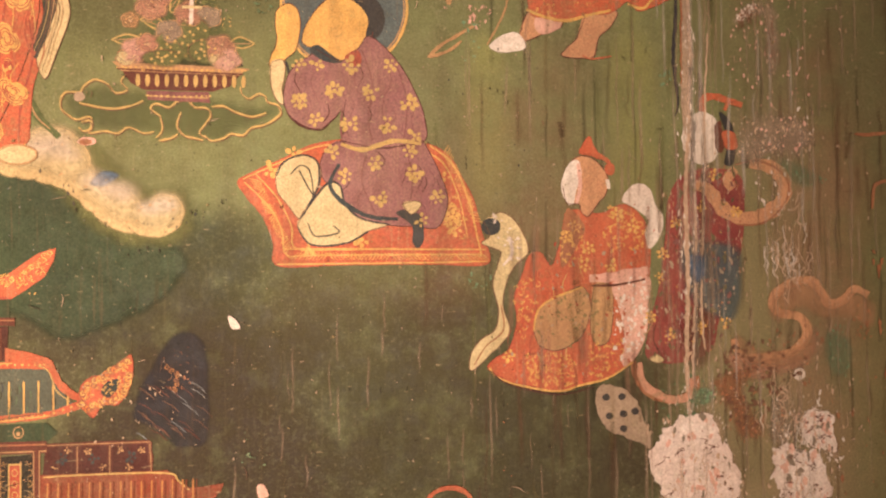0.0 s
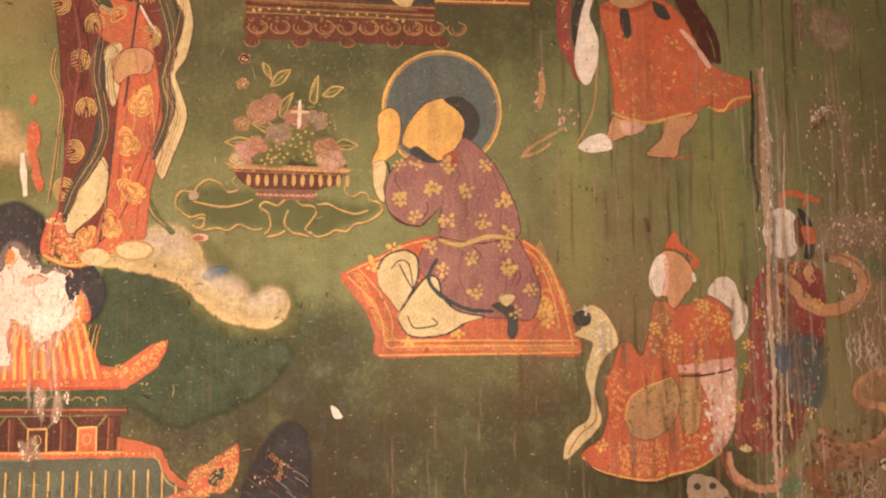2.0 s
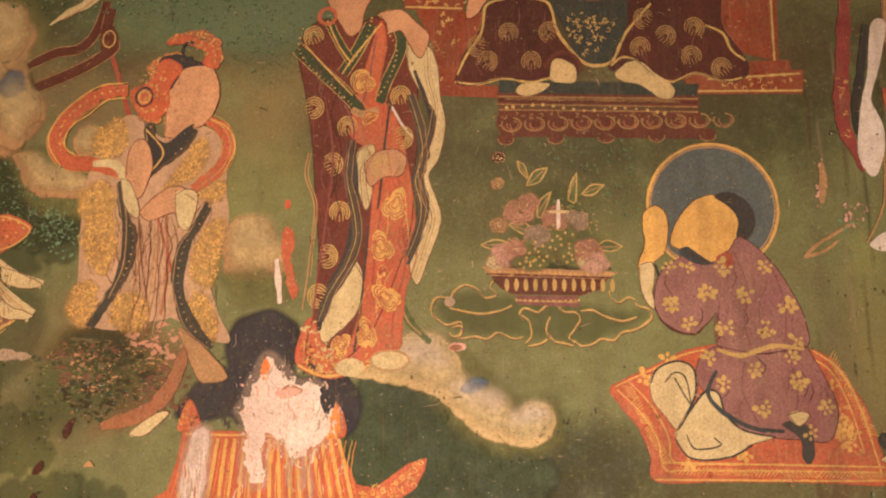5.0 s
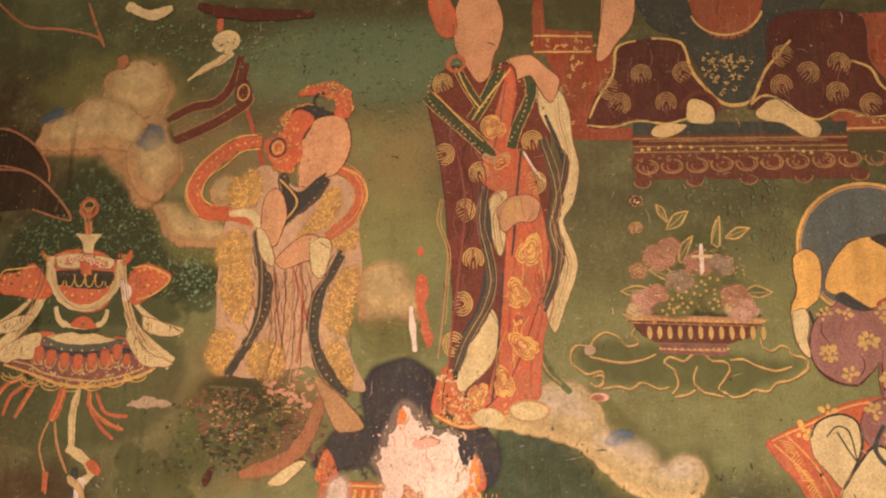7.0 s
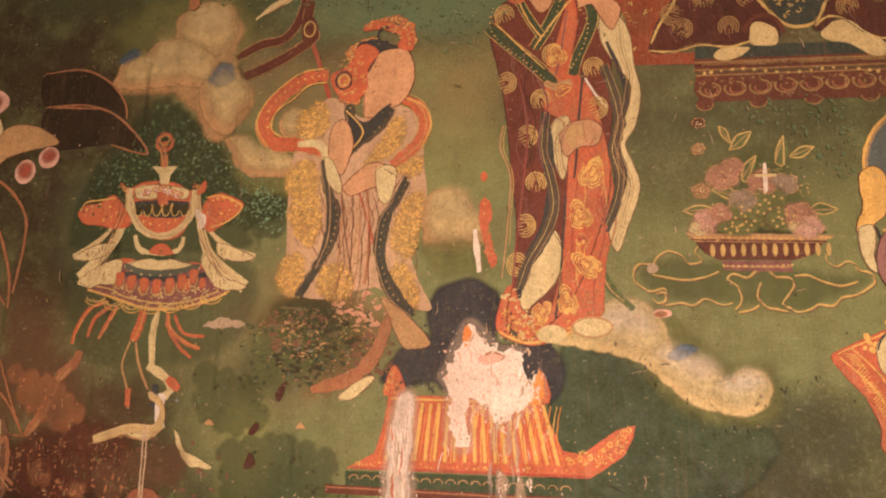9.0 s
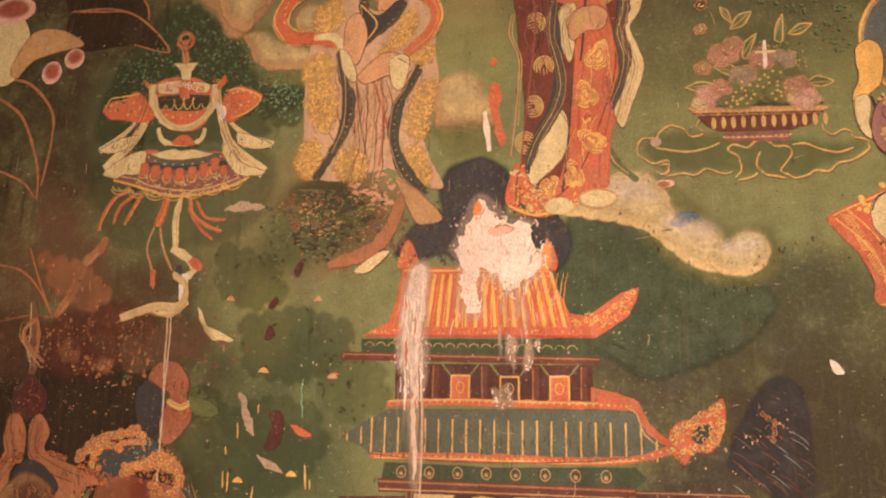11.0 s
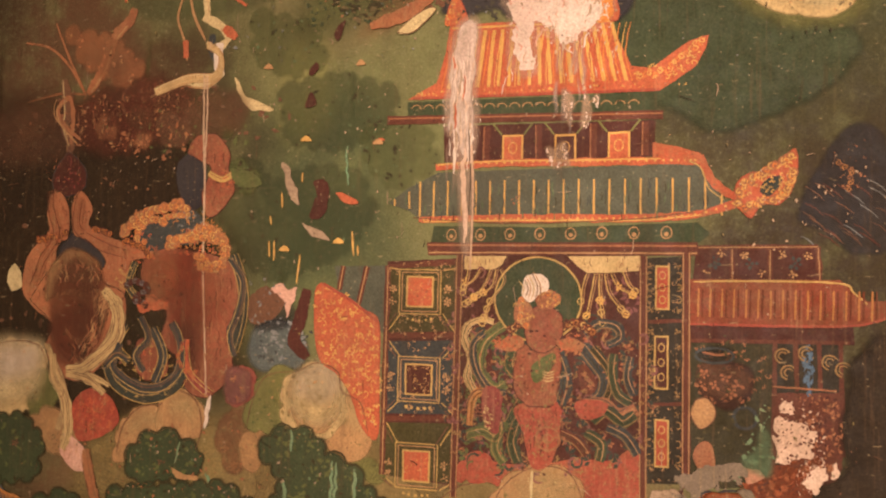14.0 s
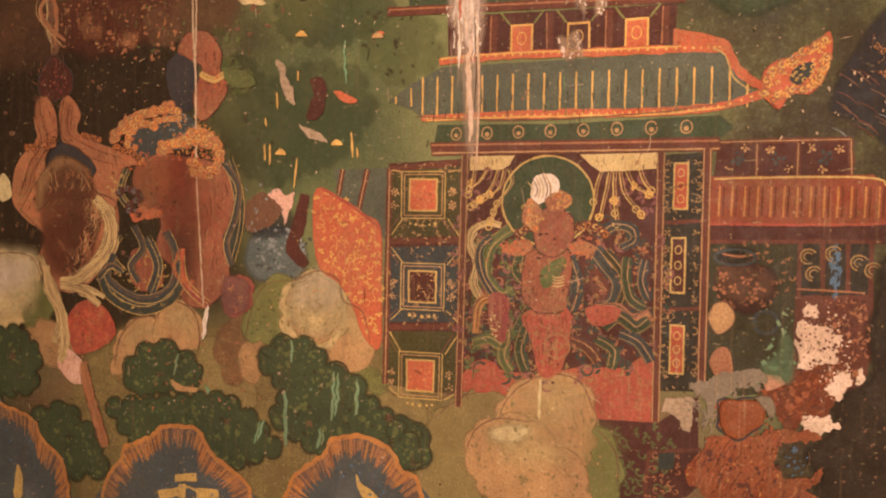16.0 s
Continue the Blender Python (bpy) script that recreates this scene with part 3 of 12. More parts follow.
# ---- washes in the mural ground, stains and painted light falloff: colour, centre, half sizes, strength ----
WASHES = [
    # drab, dun and khaki brighten by colour the end the lamp reaches weakly
    ("drab", (80, 155), 36, 72, 0.6),
    ("dun", (66, 140), 15, 46, 0.4),
    ("dusky", (101, 175), 18, 62, 0.4),
    ("dusky", (22.9, 126.8), 26.02, 28.62, 0.55),
    ("brown", (14.4, 140.7), 6.92, 28.54, 0.35),
    ("brown", (27.9, 165.8), 11.45, 22.91, 0.35),
    ("lime", (20.5, 176.4), 4.39, 16.69, 0.55),
    ("olive", (43.2, 174.6), 4.92, 23.25, 0.6),
    ("lime", (-13.9, 132), 5.05, 14.32, 0.35),
    ("moss", (-6.2, 142.9), 17.01, 20.41, 0.5),
    ("olive", (-70.9, 207.4), 11.23, 24.34, 0.4),
    ("olive", (-27.7, 183.4), 28.51, 20.59, 0.15),
    ("green", (-89.1, 231.7), 34.4, 11.47, 0.7),
    ("verdigris", (-102.6, 233.8), 25.81, 6.45, 0.25),
    ("verdigris", (-73.2, 225.3), 11.91, 5.95, 0.35),
    ("dusky", (-145.4, 207.5), 22.7, 35.67, 0.8),
    ("dusky", (-147.4, 146.7), 26, 33, 0.85),
    ("dusky", (-26.7, 101.4), 12.22, 27.02, 0.95),
    ("dusky", (-29.9, 86), 17.07, 11.82, 0.9),
    ("green", (-100.9, 135.4), 16.19, 20.45, 0.7),
    ("dusky", (-31.2, 131.3), 16.84, 16.84, 0.8),
    ("moss", (-115.1, 85.5), 38.34, 17.34, 0.5),
    ("dusky", (-24.4, 107), 16.53, 35.59, 0.9),
    ("dusky", (-164.5, 125), 27.7, 59.67, 0.8),
    ("brown", (-71.7, 86.2), 38.87, 15.55, 0.5),
    ("dusky", (-143.8, 73.7), 33.38, 14.16, 0.7),
    ("khaki", (68, 140), 20, 40, 0.35),
    ("dusky", (-150.8, 200.5), 27.83, 64.22, 0.8),
    ("dusky", (-11.9, 238.7), 42.09, 16.47, 0.5),
    ("green", (-31.9, 152.7), 20.56, 13.44, 0.85),
    ("dusky", (-40.8, 146.2), 13.53, 11.94, 0.55),
    ("dusky", (-25, 134.1), 14.65, 14.65, 0.6),
    ("green", (-75.6, 242.5), 104.81, 19.91, 0.7),
    ("dusky", (14.1, 215), 27.24, 14.53, 0.5),
    ("dusky", (28.1, 124.9), 28.72, 22.63, 0.5),
    ("dusky", (0.4, 124), 22.11, 13.61, 0.3),
    ("brown", (-59.1, 215.2), 76.25, 16.2, 0.3),
    ("dusky", (-135.6, 146.1), 28.83, 24.98, 0.7),
    ("brown", (-124.9, 88.1), 31.16, 17.94, 0.5),
    ("brown", (-145.5, 153.3), 20.41, 27.93, 0.4),
    ("brown", (73, 156.6), 8.2, 38.28, 0.4),
    ("moss", (61.8, 150.5), 5.41, 29.75, 0.35),
    ("brown", (0.7, 146.2), 18.84, 10.28, 0.25),
    ("green", (-21.9, 206.4), 56.75, 8.51, 0.4),
    ("moss", (-47.2, 190.4), 8.24, 12.82, 0.3),
    ("lime", (-103.7, 153.1), 5.79, 10.62, 0.3),
    ("brown", (-96.2, 175), 15.04, 8.02, 0.3),
    # deep darkens by colour the ground where light falls off, mostly high up
    ("deep", (10, 130), 38, 30, 0.8),
    ("deep", (-24, 120), 22, 22, 0.55),
    ("deep", (-22, 207), 50, 20, 0.45),
    ("deep", (-66, 236), 70, 20, 0.75),
    ("deep", (-22, 150), 16, 14, 0.6),
    ("dusky", (-22, 118), 24, 36, 0.85),
    ("verdigris", (-78, 229), 26, 9, 0.3),
    ("sage", (-128, 188), 16, 20, 0.3),
    ("drab", (24, 172), 20, 16, 0.5),
    ("drab", (-98, 165), 16, 10, 0.4),
]

# ---- the room ----
def slab(name, lo, hi, mat, kind="structure", parent=None, bevel=0.0):
    bm = bmesh.new()
    bmesh.ops.create_cube(bm, size=1)
    for v in bm.verts:
        v.co = Vector([(lo[i] + hi[i]) / 2 + v.co[i] * (hi[i] - lo[i]) for i in range(3)])
    if bevel:
        bmesh.ops.bevel(bm, geom=bm.edges[:], offset=bevel, segments=2, affect="EDGES")
    me = bpy.data.meshes.new(name)
    bm.to_mesh(me)
    me.materials.append(mat)
    ob = new(name, me)
    ob.parent = parent
    return tagged(ob, kind=kind) if kind else ob


wall_mat = pigment("mural_ground", (101, 97, 57), (88, 80, 48), 0.3, under=(108, 98, 66), streak=0.3, relief=0.45, grain=0.36, dust=0.14, stained=True, haze=(112, 90, 58))
lime = pigment("dimplastered_plaster", (196, 176, 148), (176, 150, 122), 0.2, under=(150, 124, 98))
earth = pigment("earth_floor", (112, 88, 66), (92, 72, 54), 0.4, under=(70, 55, 42))
timber = pigment("old_timber", (84, 58, 40), (66, 46, 32), 0.3, under=(50, 36, 26))
X0, X1, Y0, Y1, TOP = -2.35, 2.0, -0.7, WALL_Y, 2.9


def mural_wall():
    """The painted wall, its ground toned in broad soft washes: stains and light falloff."""
    nx, nz = 270, 180
    xs, zs = np.linspace(X0, X1, nx), np.linspace(0, TOP, nz)
    gx, gz = np.meshgrid(xs, zs)
    tone = np.zeros((nz, nx, 3))
    much = np.zeros((nz, nx))
    wob = np.array([[noise.noise(Vector((x * 7, z * 7, 4))) for x in xs] for z in zs]) * 0.35
    for key, at, rx, rz, full in WASHES:
        d = np.hypot((gx * 100 - at[0]) / rx, (gz * 100 - at[1]) / rz) * (1 + wob)
        w = np.clip(1.5 * (1.15 - d), 0, 1)
        w = full * w * w * (3 - 2 * w)
        tone = tone * (1 - w[..., None]) + np.array(linear(PALETTE[key][0])) * w[..., None]
        much = much + w - much * w
    rgba = np.dstack([tone / np.maximum(much, 1e-4)[..., None], much]).reshape(-1, 4)
    verts = [(x, Y1, z) for z in zs for x in xs]
    faces = [(j * nx + i, j * nx + i + 1, (j + 1) * nx + i + 1, (j + 1) * nx + i) for j in range(nz - 1) for i in range(nx - 1)]
    base = len(verts)
    verts += [(X0, Y1 + 0.4, 0), (X1, Y1 + 0.4, 0), (X1, Y1 + 0.4, TOP), (X0, Y1 + 0.4, TOP)]
    c = (0, nx - 1, nz * nx - 1, (nz - 1) * nx)
    faces += [(base + 1, base, base + 3, base + 2), (base, base + 1, c[1], c[0]), (c[3], c[2], base + 2, base + 3), (base, c[0], c[3], base + 3), (c[1], base + 1, base + 2, c[2])]
    me = bpy.data.meshes.new("wall_north")
    me.from_pydata(verts, [], faces)
    me.materials.append(wall_mat)
    rgba = np.vstack([rgba, np.zeros((4, 4))])
    strength = rgba[:, 3].copy()
    rgba[:, 3] = 1.0
    me.attributes.new("stain", "FLOAT_COLOR", "POINT").data.foreach_set("color", rgba.ravel())
    me.attributes.new("wash_strength", "FLOAT", "POINT").data.foreach_set("value", strength)
    return tagged(new("wall_north", me), "old mural wall with dark green painted ground, stained, streaked and toned for light falloff", "wall", kind="structure")


mural_wall()
# unseen sides, floor and ceiling, assumed; the pale walls bounce the lamp's light
slab("wall_west", (X0 - 0.3, Y0 - 0.3, 0), (X0 - 0.004, Y1 + 0.4, TOP), lime)
slab("wall_east", (X1 + 0.004, Y0 - 0.3, 0), (X1 + 0.3, Y1 + 0.4, TOP), lime)
slab("wall_south", (X0, Y0 - 0.3, 0), (OPENING_X - 0.55, Y0, TOP), lime)
slab("wall_south", (OPENING_X + 0.55, Y0 - 0.3, 0), (X1, Y0, TOP), lime)
slab("wall_south", (OPENING_X - 0.55, Y0 - 0.3, 2.4), (OPENING_X + 0.55, Y0, TOP), lime)
slab("floor", (X0 - 0.3, Y0 - 1.5, -0.2), (X1 + 0.3, Y1 + 0.4, 0), earth)
slab("ceiling", (X0 - 0.3, Y0 - 0.3, TOP), (X1 + 0.3, Y1 + 0.4, TOP + 0.2), timber)
# ---- runs of damp ----
s = Sheet("damp_runs", 1, "thin pale and dark runs of damp down the mural", "stain", kind="stuff")
s.drips("scratch", 15, 95, 130, 225, 60, 0.28, 22)
s.drips("dusky", 15, 95, 135, 225, 46, 0.4, 24)
s.drips("brown", 10, 95, 120, 225, 60, 0.5, 20)
s.drips("olive", 5, 70, 150, 220, 16, 0.6, 22)
s.drips("scratch", -20, 50, 118, 150, 30, 0.2, 9)
s.drips("drab", -60, 0, 125, 165, 10, 0.5, 12)
s.drips("moss", -175, -90, 110, 200, 16, 0.8, 14)
s.drips("dusky", -175, -125, 100, 230, 24, 0.9, 20)
s.drips("scratch", -160, -60, 90, 200, 26, 0.16, 9)
s.done()

# ---- hills and clouds ----
s = Sheet("painted_hill", 2, "dark green painted hill with soft edges", "painted hill")
s.soft("green", [(-54.1, 168.8), (-49.2, 168.3), (-44.4, 166.9), (-40.3, 163.8), (-34.5, 159.4), (-27.9, 157.2), (-25.4, 154.2), (-30.4, 148.4), (-37, 145.5), (-43.5, 143.5), (-49.2, 147), (-57.3, 150.4)], 1.5)
s.flecks("ash", [(-52.5, 166.3), (-42.7, 162.8), (-33.7, 156), (-40.3, 146.8), (-50.8, 148.7)], 22, 0.06, 0.25)
s.done()
cloud((-38.6, 157.7), "cream painted cloud trailing over the green hill", (
    ("olive", [(-47.6, 168.8), (-45.2, 174.2), (-40.3, 173.8), (-36.1, 169.6), (-31.2, 165.3), (-25.4, 165.3), (-24.4, 160.1), (-27.1, 157.6), (-33.7, 157.5), (-39.4, 160.3), (-43.5, 164.9)], 3.31, 0.6),
    ("cream", [(-55.7, 168.8), (-51.7, 172), (-48.4, 174.2), (-44.3, 175), (-41.1, 173.5), (-39.4, 169.6), (-38.8, 166.2), (-42.7, 165.8), (-47.6, 167.2), (-52.5, 168.3)], 0.99, 0.95),
    ("cream", [(-43.5, 166.2), (-40.3, 168.7), (-37.8, 166.2), (-33.7, 165.3), (-31, 162.1), (-32.9, 159.2), (-37, 160.4), (-41.1, 164.1)], 1.16, 0.95),
    ("cream", [(-34.1, 162.6), (-31, 163.4), (-29.1, 164.9), (-26.6, 164.4), (-25.6, 161.9), (-26.9, 159.5), (-31.1, 158.7), (-34, 160.1)], 1, 0.95),
    ("blue", [(-39.4, 166.4), (-38, 168.4), (-35.3, 167.9), (-36.8, 166.5)], 0.75, 0.8)))
s = Sheet("ink_marks", 5, "small dark strokes along the cloud edge", "mark", kind="stuff")
s.flecks("ink", [(-46.8, 168.8), (-45.2, 169.2), (-41.1, 164.5), (-41.9, 163.5), (-46, 167.5)], 9, 0.08, 0.3, 2.0)
s.flecks("ink", [(-37.8, 161.5), (-35.3, 160.2), (-25.4, 161.8), (-19.5, 164.4), (-20.4, 162.7), (-27.9, 158.9)], 26, 0.06, 0.25, 2.4)
s.done()
cloud((-119.3, 204.5), "soft cream and ochre painted cloud bank", (
    ("olive", [(-136.3, 226.3), (-129.2, 231.4), (-121.7, 232.6), (-111.4, 231.9), (-107.9, 225.6), (-108.6, 219.3), (-114.2, 213.4), (-126.9, 214)], 6.72, 0.6),
    ("tan", [(-134.4, 214.1), (-133.1, 220.1), (-127.9, 221.4), (-122.2, 223.8), (-122.3, 228.9), (-117.7, 230.8), (-112.8, 229.8), (-109.9, 224.6), (-111.7, 220), (-109.6, 214.2), (-107.1, 212.8), (-107.5, 208.4), (-110.3, 206.1), (-111.3, 203.6), (-115.2, 204.3), (-117.7, 209.4), (-122.6, 213.6)], 3.67, 0.86),
    ("buff", [(-123.5, 222.7), (-123.1, 228.5), (-118.2, 230.8), (-113.2, 229.4), (-111.2, 224.7), (-113, 220.4), (-118, 219.8)], 1.73, 0.95),
    ("buff", [(-135.1, 215.4), (-134, 220.1), (-128.9, 221.1), (-127.5, 223.4), (-122.6, 223.8), (-116.7, 220.8), (-113.8, 217.3), (-115.4, 213.6), (-121.7, 215.2), (-130.2, 214.6)], 1.52, 0.95),
    ("buff", [(-117.6, 213.9), (-114.7, 217.9), (-111, 215.1), (-108.4, 212.7), (-107.9, 210), (-109.9, 208.3), (-111, 204.6), (-114.3, 205.7), (-116.4, 209.4)], 1.67, 0.95),
    ("blue", [(-134.5, 220.5), (-131.6, 223), (-130.1, 221.6), (-133.1, 220)], 1.1, 0.6),
    ("blue", [(-116, 215.3), (-113.9, 218.3), (-111.7, 218), (-111, 214.9), (-114, 214)], 1.26, 0.6)))
cloud((-103.1, 193.4), "cream painted cloud beside the orange shawl", (
    ("olive", [(-112.5, 203.6), (-108.2, 204.9), (-100.5, 202.8), (-96.7, 197), (-98.8, 193.3), (-104.2, 193.8), (-108.3, 195.8)], 3.01, 0.75),
    ("buff", [(-111.9, 204), (-108.6, 204.1), (-105.9, 201.8), (-100.9, 200.9), (-97.9, 198.4), (-99.5, 196.6), (-104.4, 196.7), (-108.5, 198), (-110.3, 201.2)], 1.21, 0.9),
    ("buff", [(-102.1, 206.3), (-99.7, 208.7), (-96.9, 207.8), (-97.1, 204.6), (-100.1, 203.2)], 0.79, 0.95)))
cloud((-71.2, 180.4), "faded tan painted cloud between two robed figures", (
    ("buff", [(-76.2, 188.7), (-75.4, 192), (-72.5, 193.4), (-69.2, 192.1), (-68, 188.6), (-65.9, 187.2), (-66, 183.8), (-71.2, 183), (-75.6, 183.9)], 1.43, 0.9),
    ("olive", [(-76, 183.9), (-71.3, 185.1), (-65.6, 183.8), (-66, 179.5), (-73.7, 179.5)], 3.52, 0.7)))

# ---- the offering bowl ----
bowl = holder("painted_bowl", (-26.9, 173.1), "painted offering bowl of flowers on curling ribbons", "painted bowl")
s = Sheet("ribbon", 3, "olive cloth edged with thin gold scrolls", parent=bowl)
s.soft("moss", [(-42.7, 179.3), (-38.8, 181), (-31.7, 180.2), (-21.9, 179.2), (-16, 177.9), (-11.7, 177.6), (-17.8, 174.5), (-21.6, 173.1), (-30.6, 174.5), (-36.7, 174.8), (-41.3, 176.2)], 1.94, 0.45)
for pts in ([(-34.1, 183.1), (-34.9, 181.9), (-34, 180.6), (-35.8, 180.2), (-36.9, 181.5), (-38.8, 182.2), (-40.4, 181.1), (-40.9, 180.3), (-42.9, 180.3), (-43.7, 179.1), (-43.4, 177.5), (-41.5, 176.2), (-39.5, 176.6), (-39.1, 175.4), (-39.6, 174.2), (-37.3, 174.4), (-35.4, 174.1), (-33.8, 175), (-31.6, 174.1), (-30.1, 174.4)], [(-41, 178.7), (-39, 178.2), (-36.3, 177.8), (-33.6, 178.2), (-31.7, 179)], [(-29.8, 173.4), (-28.9, 174.6), (-29.2, 176.6), (-30.6, 177.8), (-29.8, 178.6), (-27.9, 178), (-26.7, 178.9), (-25.2, 179.3), (-24.2, 178.1), (-22.4, 177.9), (-21.7, 176.9), (-22.6, 175.4), (-23.4, 174.2), (-22.4, 173.4)], [(-26.1, 177.3), (-26.7, 175.4), (-25.7, 173.8), (-24.2, 173.4), (-22.8, 173)], [(-29.4, 173), (-27.5, 173.4), (-26.6, 174)], [(-22.7, 173.8), (-21.7, 173), (-19.9, 173.3), (-18.7, 174), (-16.9, 173.8), (-15.7, 174.9), (-13.9, 175.3), (-12.4, 176.1), (-11.2, 177.2), (-11.8, 178.4), (-13.2, 178.8), (-13.5, 179.6), (-14.5, 180.1), (-16, 179.4), (-17, 180), (-17.3, 181.2)], [(-21.6, 178.1), (-19.8, 178.2), (-18, 177.3), (-15.6, 176.6), (-13.4, 177.2)], [(-40.7, 175.8), (-39.5, 176), (-39.2, 174.9), (-40.4, 174.4), (-41.1, 175)]):
    s.line("oldgold", pts, 0.34, 0.4)
    s.line("brown", [(q[0] + 0.15, q[1] - 0.25) for q in pts], 0.16, 0.4)
s.line("moss", [(-48.1, 179.2), (-47, 176.7), (-45.1, 174.7), (-43.9, 173.5)], 1.4)
s.line("tan", [(-48.5, 179.6), (-47.2, 176.7), (-45.2, 174.7)], 0.25)
s.oval("dun", (-41, 179.6), 0.81, 0.72)
s.oval("pink", (-39.9, 172.9), 1.41, 0.63)
s.oval("rust", (-40.1, 172.8), 0.94, 0.47)
s.done()
s = Sheet("leaf_mass", 4, "dark leaves and gold buds", parent=bowl)
s.fill("deep", [(-33.8, 184.4), (-31.8, 186.1), (-28.2, 186.5), (-24.5, 185), (-20.6, 185.7), (-17.5, 184.1)], 0.15)
s.soft("moss", [(-33, 185.9), (-31.1, 190.1), (-30.5, 194.3), (-26.7, 196.7), (-23.5, 197.1), (-20.7, 194), (-19.5, 189.8), (-17.9, 185.7), (-24.5, 184.6)], 3.23, 0.5)
s.flecks("oldgold", [(-32.5, 193.5), (-21.4, 194.9), (-16.7, 186.5), (-25.2, 185), (-32.9, 186.7)], 60, 0.12, 0.35)
s.flecks("olive", [(-32.3, 196.9), (-21.2, 196.6), (-16.7, 186.5), (-25.2, 185), (-32.9, 186.7)], 50, 0.2, 0.6)
s.flecks("dun", [(-32.4, 195.2), (-21.4, 194.9), (-17.5, 186.5), (-25.2, 185.8), (-32.9, 186.7)], 30, 0.15, 0.45)
s.done()
for pts in ([(-29.2, 197.4), (-28, 199.6), (-25.9, 200.2), (-27.2, 198)], [(-27.7, 192.7), (-27.2, 195), (-25.4, 196.4), (-25.8, 194.1), (-27, 192.5)], [(-22.9, 195.1), (-22.5, 197.4), (-21.5, 199.3), (-20.9, 196.9), (-21.8, 194.8)], [(-20.9, 195.9), (-19.3, 197.3), (-17.4, 197.3), (-19.2, 195.8)], [(-25.7, 186), (-24.3, 187.8), (-22, 188.2), (-23.3, 186.8)], [(-19, 187.7), (-17.3, 188.7), (-15, 187.7), (-17, 187)], [(-36.3, 188.2), (-34.1, 189), (-31.6, 188.4), (-33.7, 187.4)], [(-32.1, 191.3), (-30, 191.8), (-27.7, 189.9), (-29.7, 189.8)], [(-30.5, 201.3), (-30.1, 199.7), (-28.9, 198.5), (-29.4, 200.6)], [(-22.3, 186.9), (-21.1, 188), (-19.6, 188.5), (-20.6, 187.2)]):
    s = Sheet("leaf", 5, "moss leaf edged in old gold", parent=bowl)
    s.fill("moss", pts)
    s.line("oldgold", pts[:3], 0.26)
    s.line("oldgold", [pts[2], pts[-1], pts[0]], 0.24)
    mid = [(pts[0][0] * (1 - k) + pts[2][0] * k, pts[0][1] * (1 - k) + pts[2][1] * k) for k in (0.1, 0.5, 0.85)]
    s.line("tan", mid, 0.16)
    s.done()
for q, key, r in (((-30.5, 193.2), "petal", 2.3), ((-28.9, 194.7), "petal", 1.6), ((-24.9, 192.1), "petal", 2.2), ((-21.9, 191.7), "dun", 2.0), ((-32.7, 186.7), "pink", 2.2), ((-34.2, 185.5), "cream", 1.5), ((-20.1, 186.9), "petal", 2.2), ((-19.1, 185.2), "pink", 2.0), ((-20.7, 185.4), "cream", 1.2), ((-33.6, 197.8), "tan", 1.0), ((-33.6, 191.2), "tan", 1.3), ((-30.9, 187.8), "petal", 1.6), ((-33.3, 202), "brown", 1.0), ((-27.8, 189.6), "dun", 2.0)):
    s = Sheet("flower", 6, "faded blossom", parent=bowl)
    for k in range(5):
        a = k * 1.256 + q[0]
        at = Vector((q[0] + 0.5 * r * math.cos(a), q[1] + 0.42 * r * math.sin(a)))
        s.soft(key, [at + Vector((0.55 * r * math.cos(j * 0.785), 0.5 * r * math.sin(j * 0.785))) for j in range(8)], 0.3 * r, 0.7)
        s.line("tan" if key != "cream" else "rust", [at + Vector((0.5 * r * math.cos(a + d), 0.45 * r * math.sin(a + d))) for d in (-1.2, -0.5, 0.2, 0.9)], 0.13, 0.5, 0.06)
    s.flecks("cream", [(q[0] - 0.5 * r, q[1] - 0.4 * r), (q[0] + 0.5 * r, q[1] - 0.4 * r), (q[0], q[1] + 0.5 * r)], 10, 0.06, 0.22)
    s.done()
for q, rx, rz in (((-24.2, 189), 2.6, 2.6), ((-27.6, 187.1), 2.6, 2.4), ((-22.6, 186.5), 2.4, 1.8), ((-28.9, 185.4), 3.0, 1.3)):
    s = Sheet("fruit", 6, "round green fruit dotted with gold", parent=bowl)
    ring = [(q[0] + rx * math.cos(k * 0.52), q[1] + rz * math.sin(k * 0.52)) for k in range(12)]
    s.soft("olive", ring, 0.7, 0.8)
    s.line("brown", ring[1:9], 0.15, 0.5)
    for k in range(9):
        a, d = k * 2.4, 0.32 * math.sqrt(k)
        s.oval("oldgold", (q[0] + 0.8 * rx * d * math.cos(a), q[1] + 0.8 * rz * d * math.sin(a)), 0.22, 0.22, 0.05, 8)
    s.done()
s = Sheet("flower", 7, "white cross-shaped blossom", parent=bowl)
s.rule("white", (-24.4, 195.1), (-24.5, 190.6), 0.65)
s.rule("cream", (-25.9, 193.2), (-22.9, 193.2), 0.49)
s.done()
s = Sheet("basin", 5, "fluted basin of gold and slate lobes on a banded foot", parent=bowl)
s.poly("umber", [(-34.7, 183.5), (-17.4, 182.8), (-18.9, 181.1), (-21.4, 180.4), (-31.7, 180.7), (-33.5, 181.7)])
s.poly("tan", [(-36.2, 184.9), (-16.1, 183.9), (-17.4, 182.8), (-34.8, 183.5)])
s.rule("umber", (-35.5, 183.8), (-16.9, 183), 0.32)
s.poly("maroon", [(-31.1, 180.5), (-21.9, 180.3), (-21.8, 178.7), (-31, 179.1)])
s.rule("tan", (-30.8, 179.7), (-22, 179.4), 0.24)
